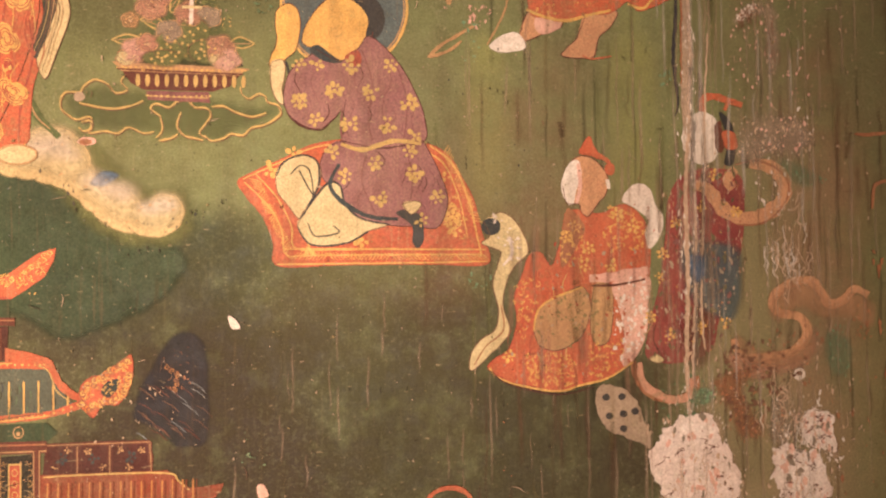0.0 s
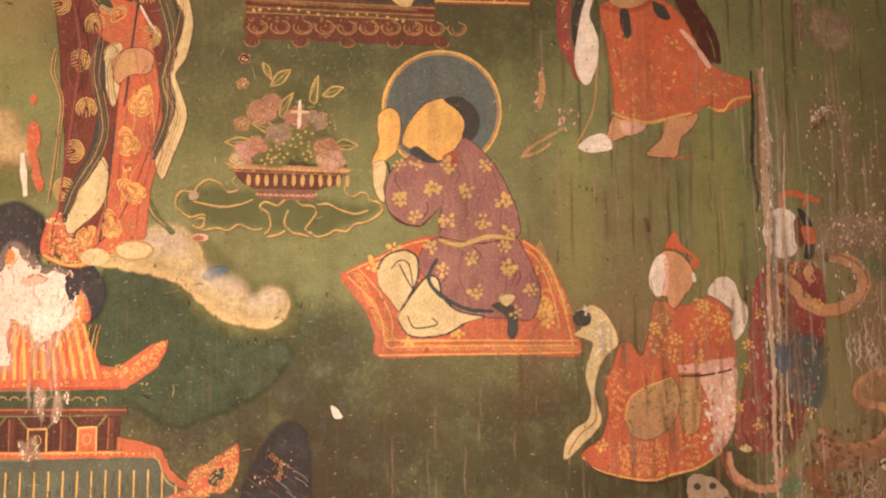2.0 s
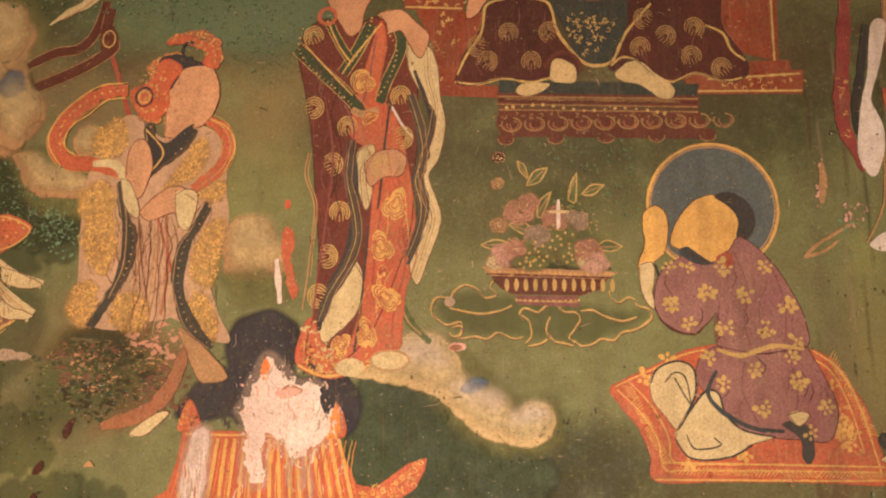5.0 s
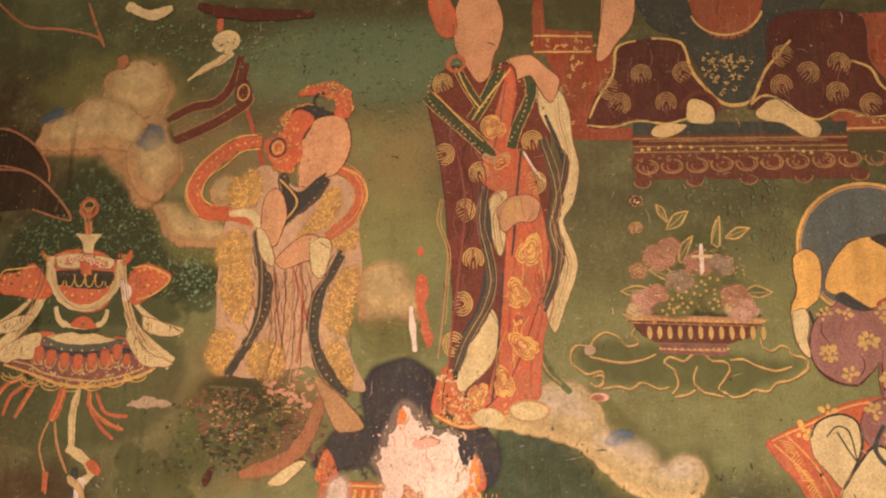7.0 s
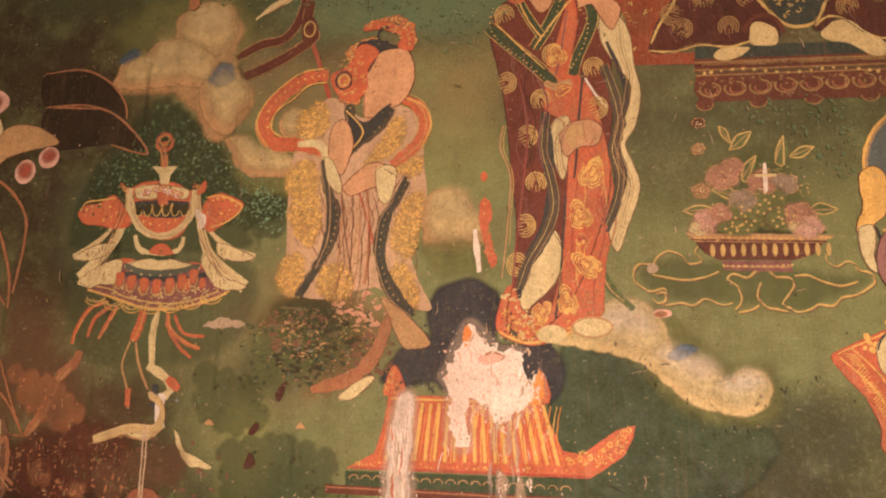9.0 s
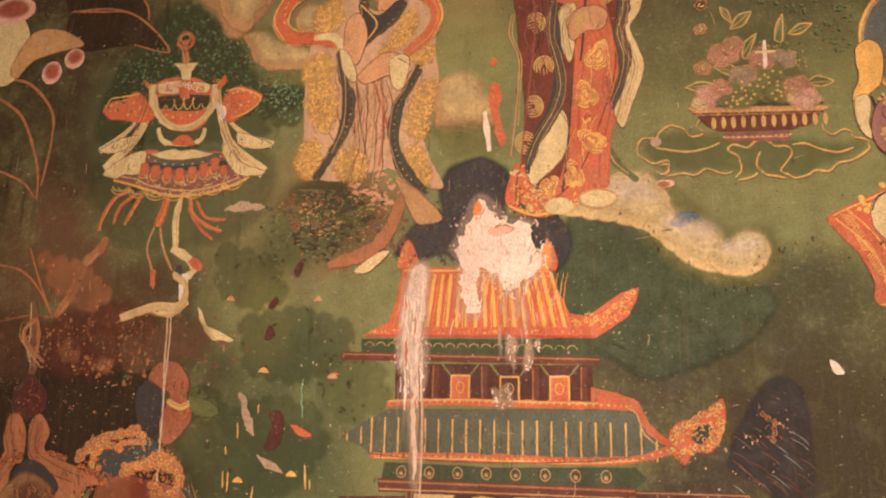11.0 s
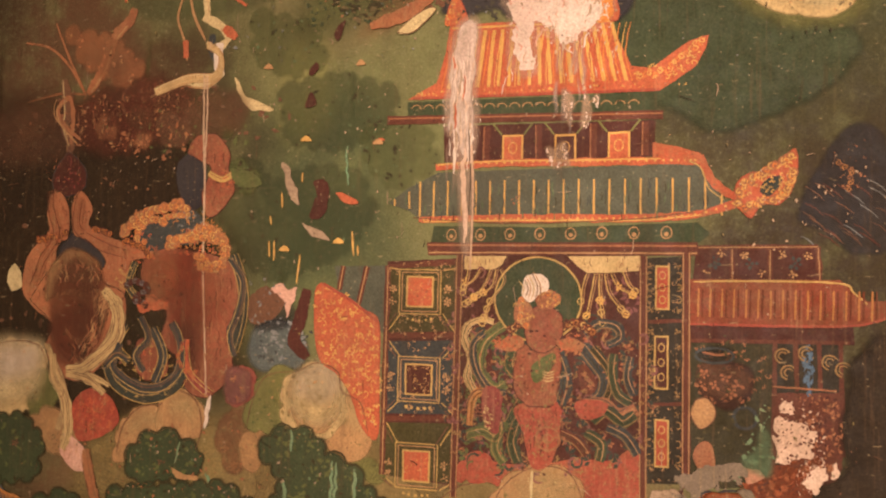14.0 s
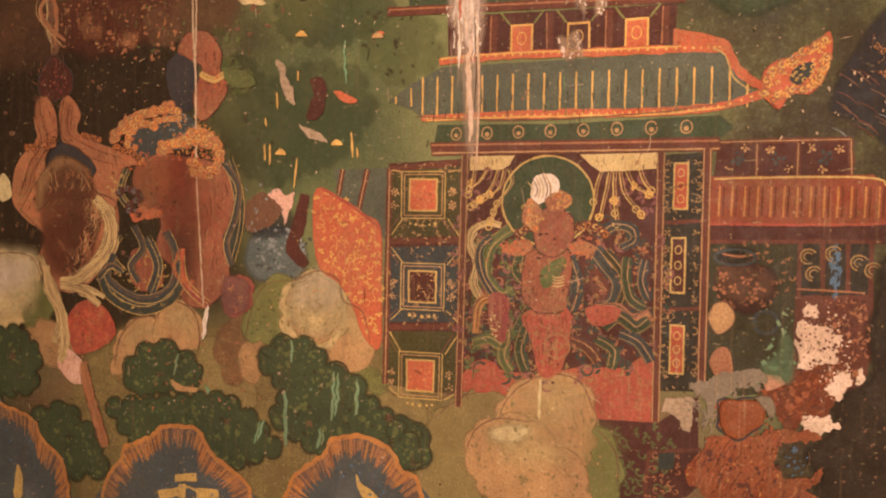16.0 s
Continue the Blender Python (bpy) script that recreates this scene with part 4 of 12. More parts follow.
for i in range(12):
    x, z = (-32.4, 182.1)[0] + i * 1.42, (-32.4, 182.1)[1] - i * 0.02
    s.oval("oldgold", (x, z), 0.34, 0.95)
s.beads("gold", [(-34.6, 184.1), (-28.3, 183.9), (-22.2, 183.6), (-16.5, 183.6)], 0.2, 0.75)
s.beads("oldgold", [(-31, 179.8), (-26.3, 179.6), (-21.8, 179.7)], 0.2, 0.7)
s.line("tan", [(-35.6, 184.5), (-28.2, 184.4), (-20.7, 184), (-15.9, 183.7)], 0.3)
s.flecks("gold", [(-34.6, 184.1), (-17.8, 183.5), (-17.8, 183.1), (-34.7, 183.7)], 34, 0.1, 0.2)
s.done()

# ---- kneeling figure on the rug ----
rug = Sheet("painted_rug", 4, "orange-red painted rug with a zigzag gold border", "painted rug")
rug.fill("orange", [(-17.8, 166.8), (-14.9, 168.5), (-11.1, 170.2), (-5.9, 172.5), (0.9, 173.2), (9.6, 172.7), (13.9, 170.9), (16, 167.6), (18, 163.7), (19.1, 158.9), (20.1, 154), (12.8, 153.9), (5.9, 154), (-2.7, 154), (-11.8, 154), (-12.5, 157.5), (-14, 161.3), (-16.3, 164.2)], 0.05)
for w, pts in ((3, [(-16.8, 166.7), (-13.6, 163.5), (-11.3, 159.6), (-10.5, 155.6), (-6.1, 155.5), (18.9, 155.4)]), (3, [(-15.1, 167.9), (-11.9, 164.3), (-9.8, 160), (-9.1, 156.6), (-2.7, 156.3), (5.9, 156.4)]), (3, [(-17, 167.1), (-11.1, 169.8), (-5.9, 172), (0.9, 172.7)]), (4, [(11.3, 172.2), (14.7, 169.4), (17.1, 164.1), (18.5, 158), (19.1, 155)]), (3, [(9.5, 171.8), (13.4, 169.4), (15.7, 164.1), (17, 158)])):
    rug.line("gold", pts, w * 0.085)
rug.herring("gold", (-14.6, 167.5), (-9.5, 156.6), (-1.4, -0.3), 30, 0.15)
rug.herring("gold", (-9.9, 156), (19.6, 155.5), (0.1, -1.1), 56, 0.15)
rug.herring("gold", (13, 171.6), (17.9, 160.2), (1.2, 0.6), 26, 0.14)
rug.line("gold", [(-10.7, 156.6), (-9.5, 156.5), (5.9, 156.3), (19.8, 156.1)], 0.3)
rug.line("gold", [(-12, 154.2), (-2.7, 154.2), (11.1, 154.2), (20, 154.3)], 0.3)
rug.motif("gold", "red", (14.8, 161.1), 1.3, 2.3, 0.1)
rug.flowers("gold", [(-12.8, 168.6), (-9.4, 170.8), (14.6, 161.1), (13.4, 166.9), (-7.3, 156.6), (0.8, 157.8), (15, 159.4)], 1.45, 6)
rug.brocade("gold", [(12.9, 163.3), (16, 164.1), (17.2, 158.9), (13.7, 157.2)], 8, 1.0)
rug.done()
s = Sheet("painted_figure", 6, "kneeling painted figure in plum robe with gold rosettes, slate halo", "painted figure", group="painted figures")
s.oval("smoke", (-1.5, 193.6), 9.66, 9.93)
s.ring("gold", (-1.5, 193.6), 9.58, 9.84, 0.52)
s.ring("tan", (-1.5, 193.6), 9.14, 9.4, 0.26)
s.fill("ochre", [(-8, 188.2), (-7.4, 190.5), (-5.9, 192.9), (-3.6, 194.9), (-0.6, 195.4), (2.1, 193.6), (2.9, 190.4), (2.1, 187.8), (-0.3, 185.9), (-2.8, 185.2), (-4.9, 186.8), (-7.1, 187.3)])
s.fill("ink", [(-1.2, 195.2), (0.9, 195.9), (3.2, 194.8), (4.6, 192.3), (4.2, 189.7), (2.8, 188.3), (1.6, 188.6), (2.1, 191.4), (0.9, 193.6)])
s.fill("ochre", [(-12, 191.1), (-11.6, 193), (-9.9, 193.9), (-8.5, 192.8), (-8.2, 190.2), (-8.9, 186.9), (-10.3, 185.5), (-11.8, 184), (-12.9, 184.3), (-12.6, 186), (-11.8, 187.9)])
s.fill("cream", [(-12.7, 184.8), (-10.9, 185.3), (-10.5, 183.3), (-11, 180.7), (-10.6, 178.5), (-11.7, 178.9), (-12.7, 181.5)])
s.line("ink", [(-10.4, 185), (-9.9, 182.4), (-10.7, 178.9), (-10, 177.2)], 0.43)
s.fill("plum", [(-5.8, 186.9), (-7.1, 185.7), (-8.8, 184.8), (-10.3, 182.4), (-10.8, 179.4), (-10, 176.8), (-7.6, 175.1), (-5.4, 174.6), (-3.2, 176.2), (-2, 177.6), (-1.5, 175.1), (-2, 172.9), (0.9, 171.7), (6.1, 172), (10.6, 172.9), (10.5, 176.8), (9.8, 179), (8.1, 182.6), (6.2, 185.5), (3.8, 188), (1.9, 188.9), (0.4, 187), (-2.2, 185.2)], 0.05)
s.fill("plum", [(-2, 172.9), (-4.2, 171.9), (-5.4, 169.4), (-4.8, 166.9), (-2.6, 164.7), (-0.9, 161.8), (4.2, 160.1), (9, 159.7), (12.4, 159.6), (14, 163.3), (13.1, 167.2), (10.9, 171.8), (9.6, 172.9), (4.4, 171.7)], 0.05)
s.fill("slate", [(-6.8, 186.6), (-5.6, 187.6), (-3.3, 185.9), (-1.9, 185), (-4.1, 184.9)])
s.fill("red", [(-1.5, 185.9), (0.5, 186.8), (1, 184.9), (-0.5, 184.4)])
s.fill("cream", [(-12.1, 167.8), (-11.1, 169.6), (-8.5, 170.8), (-6.3, 170.3), (-5.3, 168.6), (-5.5, 166), (-7, 163.3), (-8.4, 161), (-10.4, 163.3), (-11.8, 165.2)], 0.05)
s.fill("cream", [(-8.9, 159.8), (-8.1, 161.9), (-6, 164.6), (-4.1, 166.7), (-2.6, 166.3), (-1.6, 163.2), (0.8, 161), (4.7, 160.1), (1.6, 159), (-0.9, 157.5), (-4.4, 156.9), (-7.3, 157.4)], 0.05)
s.line("ink", [(-11.9, 167.6), (-10.9, 169.6), (-8.3, 170.7), (-6.1, 170.1), (-5.5, 168.2), (-5.8, 165.8), (-7.3, 163)], 0.34)
s.line("ink", [(-8.4, 161), (-6.3, 164.1), (-4.1, 166.5), (-2.4, 166), (-1.6, 163.2), (0.8, 161), (5.1, 160.1)], 0.34)
s.line("ink", [(-8.8, 159.7), (-7.3, 157.4), (-4.4, 156.9), (-0.9, 157.5), (1.8, 159)], 0.34)
s.line("ink", [(-9.9, 167.7), (-8.5, 169.1), (-7, 168.4), (-6.4, 164.7)], 0.26)
s.line("ink", [(-8.5, 168.4), (-7.3, 166), (-6.3, 164.3)], 0.26)
s.line("ink", [(-7.3, 160.4), (-6.1, 158.4), (-2.6, 158.9), (-3.5, 160)], 0.26)
s.line("slate", [(-2.5, 169.4), (-3.9, 166), (-1.3, 163), (2.5, 161.2), (6.4, 160.9)], 0.77)
s.creases(("maroon", "wine"), [(-9.3, 183.3), (1.1, 186.8), (7.9, 181.6), (10, 173.3), (-0.8, 172.9), (-5.9, 175.5)], 16, 5.0)
s.creases(("maroon", "wine"), [(-3.4, 170.3), (9.5, 171.1), (12.9, 160.7), (0.8, 161.6)], 12, 5.0)
s.line("maroon", [(-2, 177.6), (-2.2, 175.1), (-2, 172.9)], 0.43)
s.line("maroon", [(1.1, 186.8), (2.7, 181.6), (2, 176.4), (2.6, 172.9)], 0.26)
s.line("maroon", [(6.2, 185.1), (7.9, 179), (7.4, 173.3)], 0.26)
s.line("wine", [(-3.3, 176.2), (-5.4, 174.6), (-8.5, 175.3), (-10.3, 177.2)], 0.34)
s.line("maroon", [(1.8, 171.2), (0.9, 166.8), (3, 161.6)], 0.26)
s.line("maroon", [(7.8, 171.6), (8.6, 165.9), (7.3, 160.7)], 0.26)
s.line("oldgold", [(-2.2, 172.4), (0.9, 171.5), (3.5, 172.2), (6.1, 172.9), (10, 172.4)], 0.78)
s.fill("ink", [(6, 161.8), (8.1, 162.3), (9.9, 161.1), (10.3, 158.1), (9.5, 156.4), (8.5, 157.3), (8.4, 159.9)])
s.fill("cream", [(7, 163.2), (9.1, 163.7), (9.9, 163), (8.4, 161.6)])
s.flowers("oldgold", [(-8.4, 179), (-3.1, 180.5), (2.4, 180.4), (8.2, 178.6), (-0.8, 175.5), (4.9, 175.3), (3.6, 164.2), (9, 167.8), (-0.5, 184.5)], 1.55)
s.flowers("oldgold", [(-8.4, 184.5), (-5.8, 184.6), (5.5, 184.4), (-5.9, 176), (9, 173.7), (-3.6, 171.2), (3, 169.4), (-1.7, 167.5), (12.5, 164.2), (9.9, 160.7), (8.3, 171.3)], 1.29, 6)
s.done()

# ---- seated figure's throne ----
throne = holder("painted_throne", (-18.2, 204.7), "orange painted throne with a carved step and scalloped valance", "painted throne")
s = Sheet("side_panel", 3, "orange stepped side panels with gold scrolls", parent=throne)
# orange panels laid in darker brick: dim light high up put into the colour
s.poly("brick", [(-48.3, 235.8), (-46.9, 242), (-46.2, 231.7), (-38.7, 230.7), (-38.6, 226.5), (-48.3, 227.4)])
s.poly("brick", [(-46.5, 227.3), (-34.9, 226.3), (-35.6, 213.6), (-43.1, 214), (-43.4, 220.4)])
s.poly("brick", [(-43.1, 214.4), (-33, 213.7), (-33.3, 211.8), (-42.9, 212.4)])
s.rule("oldgold", (-48.1, 230.7), (-38.8, 229.9), 0.38)
s.rule("oldgold", (-48.1, 227.8), (-38.9, 227.2), 0.38)
s.brocade("oldgold", [(-47.2, 230.2), (-39.3, 229.4), (-39.6, 227.6), (-47.2, 228.2)], 12, 0.7)
s.brocade("oldgold", [(-45.5, 226.4), (-36.7, 225.8), (-38.9, 215.3), (-42.7, 215.5)], 14, 1.0, 0.1)
s.done()
s = Sheet("side_panel", 3, "orange stepped side panel with gold scrolls", parent=throne)
s.poly("brick", [(1, 230.8), (10.8, 230.6), (10.2, 216.6), (1.2, 219.1)])
s.poly("brick", [(3.7, 216.9), (11.8, 216.8), (11.9, 215.2), (13.7, 215.2), (13.4, 211.3), (-3.6, 211.6), (-4.4, 214.2)])
s.rule("oldgold", (-0.9, 214), (13.2, 214.6), 0.37)
s.rule("oldgold", (-2.7, 212.1), (13.3, 211.8), 0.36)
s.brocade("oldgold", [(2.7, 214.3), (12.7, 214.1), (12.6, 212.2), (2.6, 212.4)], 16, 0.7)
s.rule("oldgold", (9.8, 228.6), (9.5, 216.8), 0.38)
s.done()
s = Sheet("footstool", 4, "brown carved step with gold scallops", parent=throne)
s.poly("teal", [(-33.1, 214.7), (-2.3, 213.3), (-2.6, 211), (-33.3, 212.4)])
s.poly("umber", [(-33.4, 212.6), (-2.3, 211.3), (-2.5, 209.2), (-33.4, 210.4)])
s.poly("umber", [(-33.2, 210.2), (-2.6, 209), (-1.6, 206.6), (-2.2, 204.3), (-32.7, 205.4), (-33.7, 207.2)])
s.rule("dullgold", (-33.3, 212), (-2.5, 210.8), 0.26)
s.rule("dullgold", (-33.4, 210.7), (-2.6, 209.5), 0.26)
s.rule("wine", (-33.3, 211.4), (-2.6, 210.2), 0.44)
s.rule("dullgold", (-33.2, 209.8), (-2.6, 208.7), 0.26)
for i in range(5):
    x, z = (-32.2, 205)[0] + i * 7.7, (-32.2, 205)[1]
    s.oval("umber", (x, z), 1.3, 1.0)
    s.ring("dullgold", (x, z - 0.1), 1.2, 0.9, 0.2, 170, 370)
for i in range(10):
    x, z = (-31.3, 207.1)[0] + i * 3.6, (-31.3, 207.3)[1]
    s.ring("dullgold", (x, z), 1.5, 1.1, 0.3, 150, 440)
    s.ring("rust", (x + 0.2, z - 0.1), 0.9, 0.7, 0.2, 150, 400)
s.brocade("dullgold", [(-32.4, 209.4), (-3.1, 208.3), (-3.2, 206.9), (-32.5, 208.1)], 34, 0.5)
s.beads("oldgold", [(-32, 210.1), (-26.3, 210.4), (-20, 209.3), (-13.7, 209.6), (-7.7, 208.6)], 0.26, 1.3)
s.herring("dullgold", (-32.5, 211.8), (-6, 210.7), (0.2, -0.5), 60, 0.12)
s.done()
s = Sheet("painted_figure", 6, "seated painted figure in maroon robe with gold roundels", "painted figure", group="painted figures")
s.fill("teal", [(-30.6, 242.5), (-1.9, 239.7), (-4.3, 232.1), (-8.9, 226.6), (-13, 222.2), (-15.1, 217.7), (-18, 216.7), (-20.5, 218), (-22.4, 222.7), (-25, 227.9), (-30.3, 232.3)], 0.05)
s.fill("skin", [(-36, 241), (-32, 240.6), (-32.2, 232.4), (-34.8, 228.6), (-36.7, 225.8), (-38.3, 225.7), (-37.7, 229.9)])
s.fill("wine", [(-40.1, 214.9), (-38.7, 219.1), (-36.1, 223.3), (-34.9, 227.6), (-32.2, 228.6), (-27.9, 228.7), (-25, 227.3), (-24.2, 223.5), (-22.4, 220.2), (-20.6, 216.9), (-21.4, 214.5), (-25.1, 214.9), (-28.4, 214.3), (-32.1, 215.1), (-36.4, 214.1), (-38.9, 214)], 0.05)
s.line("oldgold", [(-39.7, 215.8), (-38.2, 219.1), (-35.8, 223), (-35, 227.5), (-32, 228.6)], 0.45)
s.line("oldgold", [(-40.1, 214.6), (-36.4, 214.1), (-32.3, 215), (-28.3, 214.2), (-25, 214.9)], 0.45)
s.line("oldgold", [(-29.6, 228.8), (-25.2, 227.7), (-23.9, 223.1), (-22.3, 220.2), (-20.2, 217.6), (-18, 216.7), (-15.3, 217.5), (-13.1, 222), (-8.9, 227)], 0.55)
s.fill("wine", [(-16, 216.4), (-14.7, 219.4), (-12.9, 223.3), (-10.8, 231.1), (1, 230.8), (1.9, 222.9), (4.7, 218.1), (5.5, 215.4), (4, 213.7), (1.3, 213.7), (-2.6, 215), (-6.4, 213.5), (-9.2, 215.1), (-12.2, 217.6), (-14.8, 215.8)], 0.05)
s.line("oldgold", [(-15.6, 216.6), (-14, 217.9), (-12, 217.6), (-9.1, 215.1), (-6.3, 213.7), (-2.6, 215), (1.4, 213.7), (4.4, 214.1)], 0.46)
s.line("oldgold", [(-0.7, 223), (1.9, 221.6), (3.1, 218.7), (5.1, 216.9)], 0.47)
s.fill("buff", [(-15, 215.2), (-13.1, 217.1), (-10.8, 217), (-8.8, 215.1), (-6.2, 212.9), (-6.3, 211.3), (-8.2, 211.1), (-11.3, 213.4), (-13.6, 213.9)])
s.fill("buff", [(-24.6, 217.7), (-23, 217.9), (-21.2, 216.5), (-21.2, 214.2), (-23, 214), (-25, 214.6)])
s.fill("buff", [(-30.4, 213.2), (-28.8, 214.1), (-25.3, 213.9), (-26.2, 212.8), (-28.4, 212), (-30.2, 212.3)])
s.ring("umber", (-23, 215.9), 2.78, 3.15, 0.74, 0, 170)
for q, turn in (((-10.9, 219.5), 0.3), ((-6.9, 221.4), -0.8), ((-3.1, 217.8), 0.2), ((-10.2, 224.4), 1.0), ((-2.4, 222.6), -0.4), ((1.4, 215.7), 0.6), ((-31.5, 222.6), 0.1), ((-34.9, 217.9), -0.6), ((-25.1, 222.6), 0.8), ((-28, 217.6), 0.0), ((-36.5, 220.5), 1.2)):
    s.roundel("dullgold", q, 1.5, turn)
s.creases(("umber", "dusky", "maroon"), [(-38, 215.5), (-34, 226), (-25, 226.5), (-22, 217)], 22, 4.0)
s.creases(("umber", "dusky", "maroon"), [(-14, 217), (-10, 229), (0.5, 229), (3, 216)], 22, 4.0)
s.brocade("oldgold", [(-22.1, 224.5), (-15.6, 224.3), (-18, 219), (-20.2, 219.1)], 26, 0.7)
s.fill("brick", [(-23.3, 239.8), (-12.3, 238.7), (-12.8, 232.8), (-14.9, 228.8), (-18.3, 227.8), (-21.5, 229.4), (-23.2, 233.2)])
s.ring("oldgold", (-18, 234.2), 5.66, 5.66, 0.37, 200, 340)
for i in range(13):
    a = radians(205 + i * 11)
    c = (-18, 234.2)
    s.rule("ink", (c[0] + 5.8 * math.cos(a), c[1] + 5.8 * math.sin(a)), (c[0] + 7.8 * math.cos(a), c[1] + 7.8 * math.sin(a)), 0.3)
s.brocade("oldgold", [(-22.2, 225.7), (-14.8, 225.2), (-16.8, 220.6), (-20.1, 220.8)], 16, 0.5)
s.done()

# ---- standing orange-robed figure ----
s = Sheet("painted_figure", 6, "standing painted figure in maroon robe over an orange skirt", "painted figure", group="painted figures")
s.fill("robe", [(-65.5, 219.8), (-64.2, 224.2), (-60.9, 226.1), (-56.3, 225), (-51.8, 226.1), (-47.4, 222.1), (-46.2, 215.7), (-45.9, 207.3), (-46.5, 198.2), (-46.9, 191.2), (-49.2, 183.6), (-52.6, 175.4), (-56.7, 170.9), (-59.9, 169), (-62.5, 172.1), (-61.5, 178.7), (-61.1, 187.2), (-61.9, 195.1), (-62.5, 203.3), (-63.8, 211.9)], 0.06)
s.fill("orange", [(-56, 211.5), (-53.7, 220.1), (-52, 225.4), (-51.1, 220.9), (-52, 213.2), (-49, 207.9), (-47.1, 199.1), (-46.3, 192.9), (-46, 186.9), (-47.6, 181.1), (-48.1, 175.4), (-48.6, 172.6), (-52.7, 170.4), (-58.4, 168.3), (-63.8, 170.3), (-63.5, 174.7), (-61.9, 177.3), (-59.5, 172.9), (-56.3, 172.9), (-54.4, 179.5), (-53.7, 187.1), (-53, 194.9), (-53.5, 203), (-56.5, 205.9)], 0.05)
s.fill("cream", [(-47.6, 221.6), (-44.4, 220.8), (-42.9, 217.5), (-42.4, 212.2), (-41.6, 207.5), (-42.6, 202.1), (-44.2, 199.2), (-43, 195.5), (-42.3, 191.8), (-44.4, 185.6), (-45.9, 182.2), (-47.1, 185.7), (-44.8, 191.2), (-44.2, 194.5), (-45.8, 198.9), (-43.9, 204.3), (-43.1, 209), (-45.4, 212.7), (-47.5, 217.2)], 0.05)
s.line("ink", [(-46.6, 216.7), (-44.5, 210.9), (-43.7, 206.3), (-45.4, 200), (-44.4, 194.6), (-45.4, 190.3), (-47.3, 185.3)], 0.83)
s.fill("cream", [(-55.3, 203.4), (-52.8, 204.2), (-52.7, 198.4), (-53.7, 194), (-54.8, 195.8), (-55.7, 199.6)])
s.fill("cream", [(-55.6, 185.8), (-54.2, 182.8), (-54.9, 178.2), (-58, 174.9), (-60, 173.6), (-60.5, 176.2), (-59, 180.7)])
s.line("ink", [(-56.1, 203.5), (-55.5, 195.8), (-56.8, 187.1), (-60, 180.3), (-60.7, 175.3)], 1.08)
s.line("ink", [(-53.4, 191.4), (-54, 183.7), (-54.6, 177), (-55.3, 172.1)], 0.43)
s.line("ink", [(-50.4, 211.7), (-51.1, 204.7), (-51.7, 197.5), (-52.1, 194)], 0.46)
s.band("green", "oldgold", [(-65.6, 221), (-62, 217.4), (-57.5, 213), (-54.7, 209.7)], 2.32, False)
s.band("green", "oldgold", [(-53.6, 225), (-55.9, 220.2), (-58.2, 216.4)], 2.1, False)
s.band("green", "oldgold", [(-60.8, 225.9), (-59.1, 222.4), (-56.8, 218.5)], 1.55, False)
s.band("green", "oldgold", [(-49.5, 225.2), (-48.7, 220.7), (-51.1, 214.6), (-52, 211.3)], 1.89, False)
s.line("gold", [(-64.5, 221.7), (-60.9, 217.6), (-56.4, 212.7)], 0.29)
s.line("gold", [(-52, 224.9), (-56.4, 219.2), (-58.2, 216.4)], 0.29)
s.line("gold", [(-60.8, 225.7), (-58.9, 221.4), (-56.8, 218.3)], 0.29)
s.line("tan", [(-56.5, 210.4), (-54.7, 209.5), (-52.2, 210.2)], 1.65)
s.line("white", [(-50.1, 210.7), (-48.6, 207.9), (-46.8, 205.5)], 0.45)
s.fill("skin", [(-61.3, 233.8), (-60.5, 237.9), (-58.1, 240.9), (-54.8, 239.5), (-53.1, 234.2), (-53.5, 230.1), (-54.7, 227.1), (-55.3, 224.1), (-57.1, 222.9), (-58.9, 225.4), (-61, 229.6)])
s.fill("orange", [(-65.7, 238.4), (-62.9, 239.2), (-61, 235.9), (-61, 231.9), (-63.6, 231.9)])
s.ring("orange", (-60.8, 226.5), 1.36, 1.36, 0.68)
s.fill("skin", [(-52.5, 226.7), (-49, 227.3), (-46.4, 225.1), (-44.2, 222.4), (-45.5, 218.8), (-47.2, 220.6), (-48.7, 223.5), (-50.7, 223.2), (-51.3, 225.1)])
s.fill("skin", [(-54.3, 201.4), (-52.2, 203.3), (-49.1, 203.5), (-47.7, 201.9), (-48.5, 199.4), (-51.2, 199.1), (-53.1, 197.7), (-53.9, 198.9)])
for (x, z), turn in (((-57.1, 207.4), 0.3), ((-59.3, 201.4), -1.2), ((-58, 193.5), 0.0), ((-59.7, 186.7), -1.4), ((-61, 180.6), 1.2), ((-62.6, 210.8), -1.3), ((-63, 223), 0.4), ((-48.7, 212.3), 0.2), ((-48.3, 205.5), -1.2), ((-55.2, 215.2), 0.2), ((-51.6, 200.9), 0.9)):
    s.roundel("oldgold", (x, z), 1.55, turn)
for pts in ([(-56.3, 205.3), (-56.8, 199.3), (-55.6, 193.9), (-55.2, 189.5), (-56.6, 185.2), (-59.1, 181), (-60.6, 176.8)], [(-47.2, 212.7), (-45.5, 207), (-45, 202.4), (-46, 198.4), (-45.1, 194.4), (-45.8, 190.1), (-47.3, 186.3)]):
    s.line("band", pts, 2.1, 0.3)
    s.pleats(("brown", "oldgold", "brown", "tan"), pts, 2.0, 4, 0.14)
s.creases(("crimson", "dusky", "maroon"), [(-64.1, 218.7), (-56.4, 216.3), (-56.5, 197.6), (-60, 180.3), (-61.7, 183.7)], 22, 9.0)
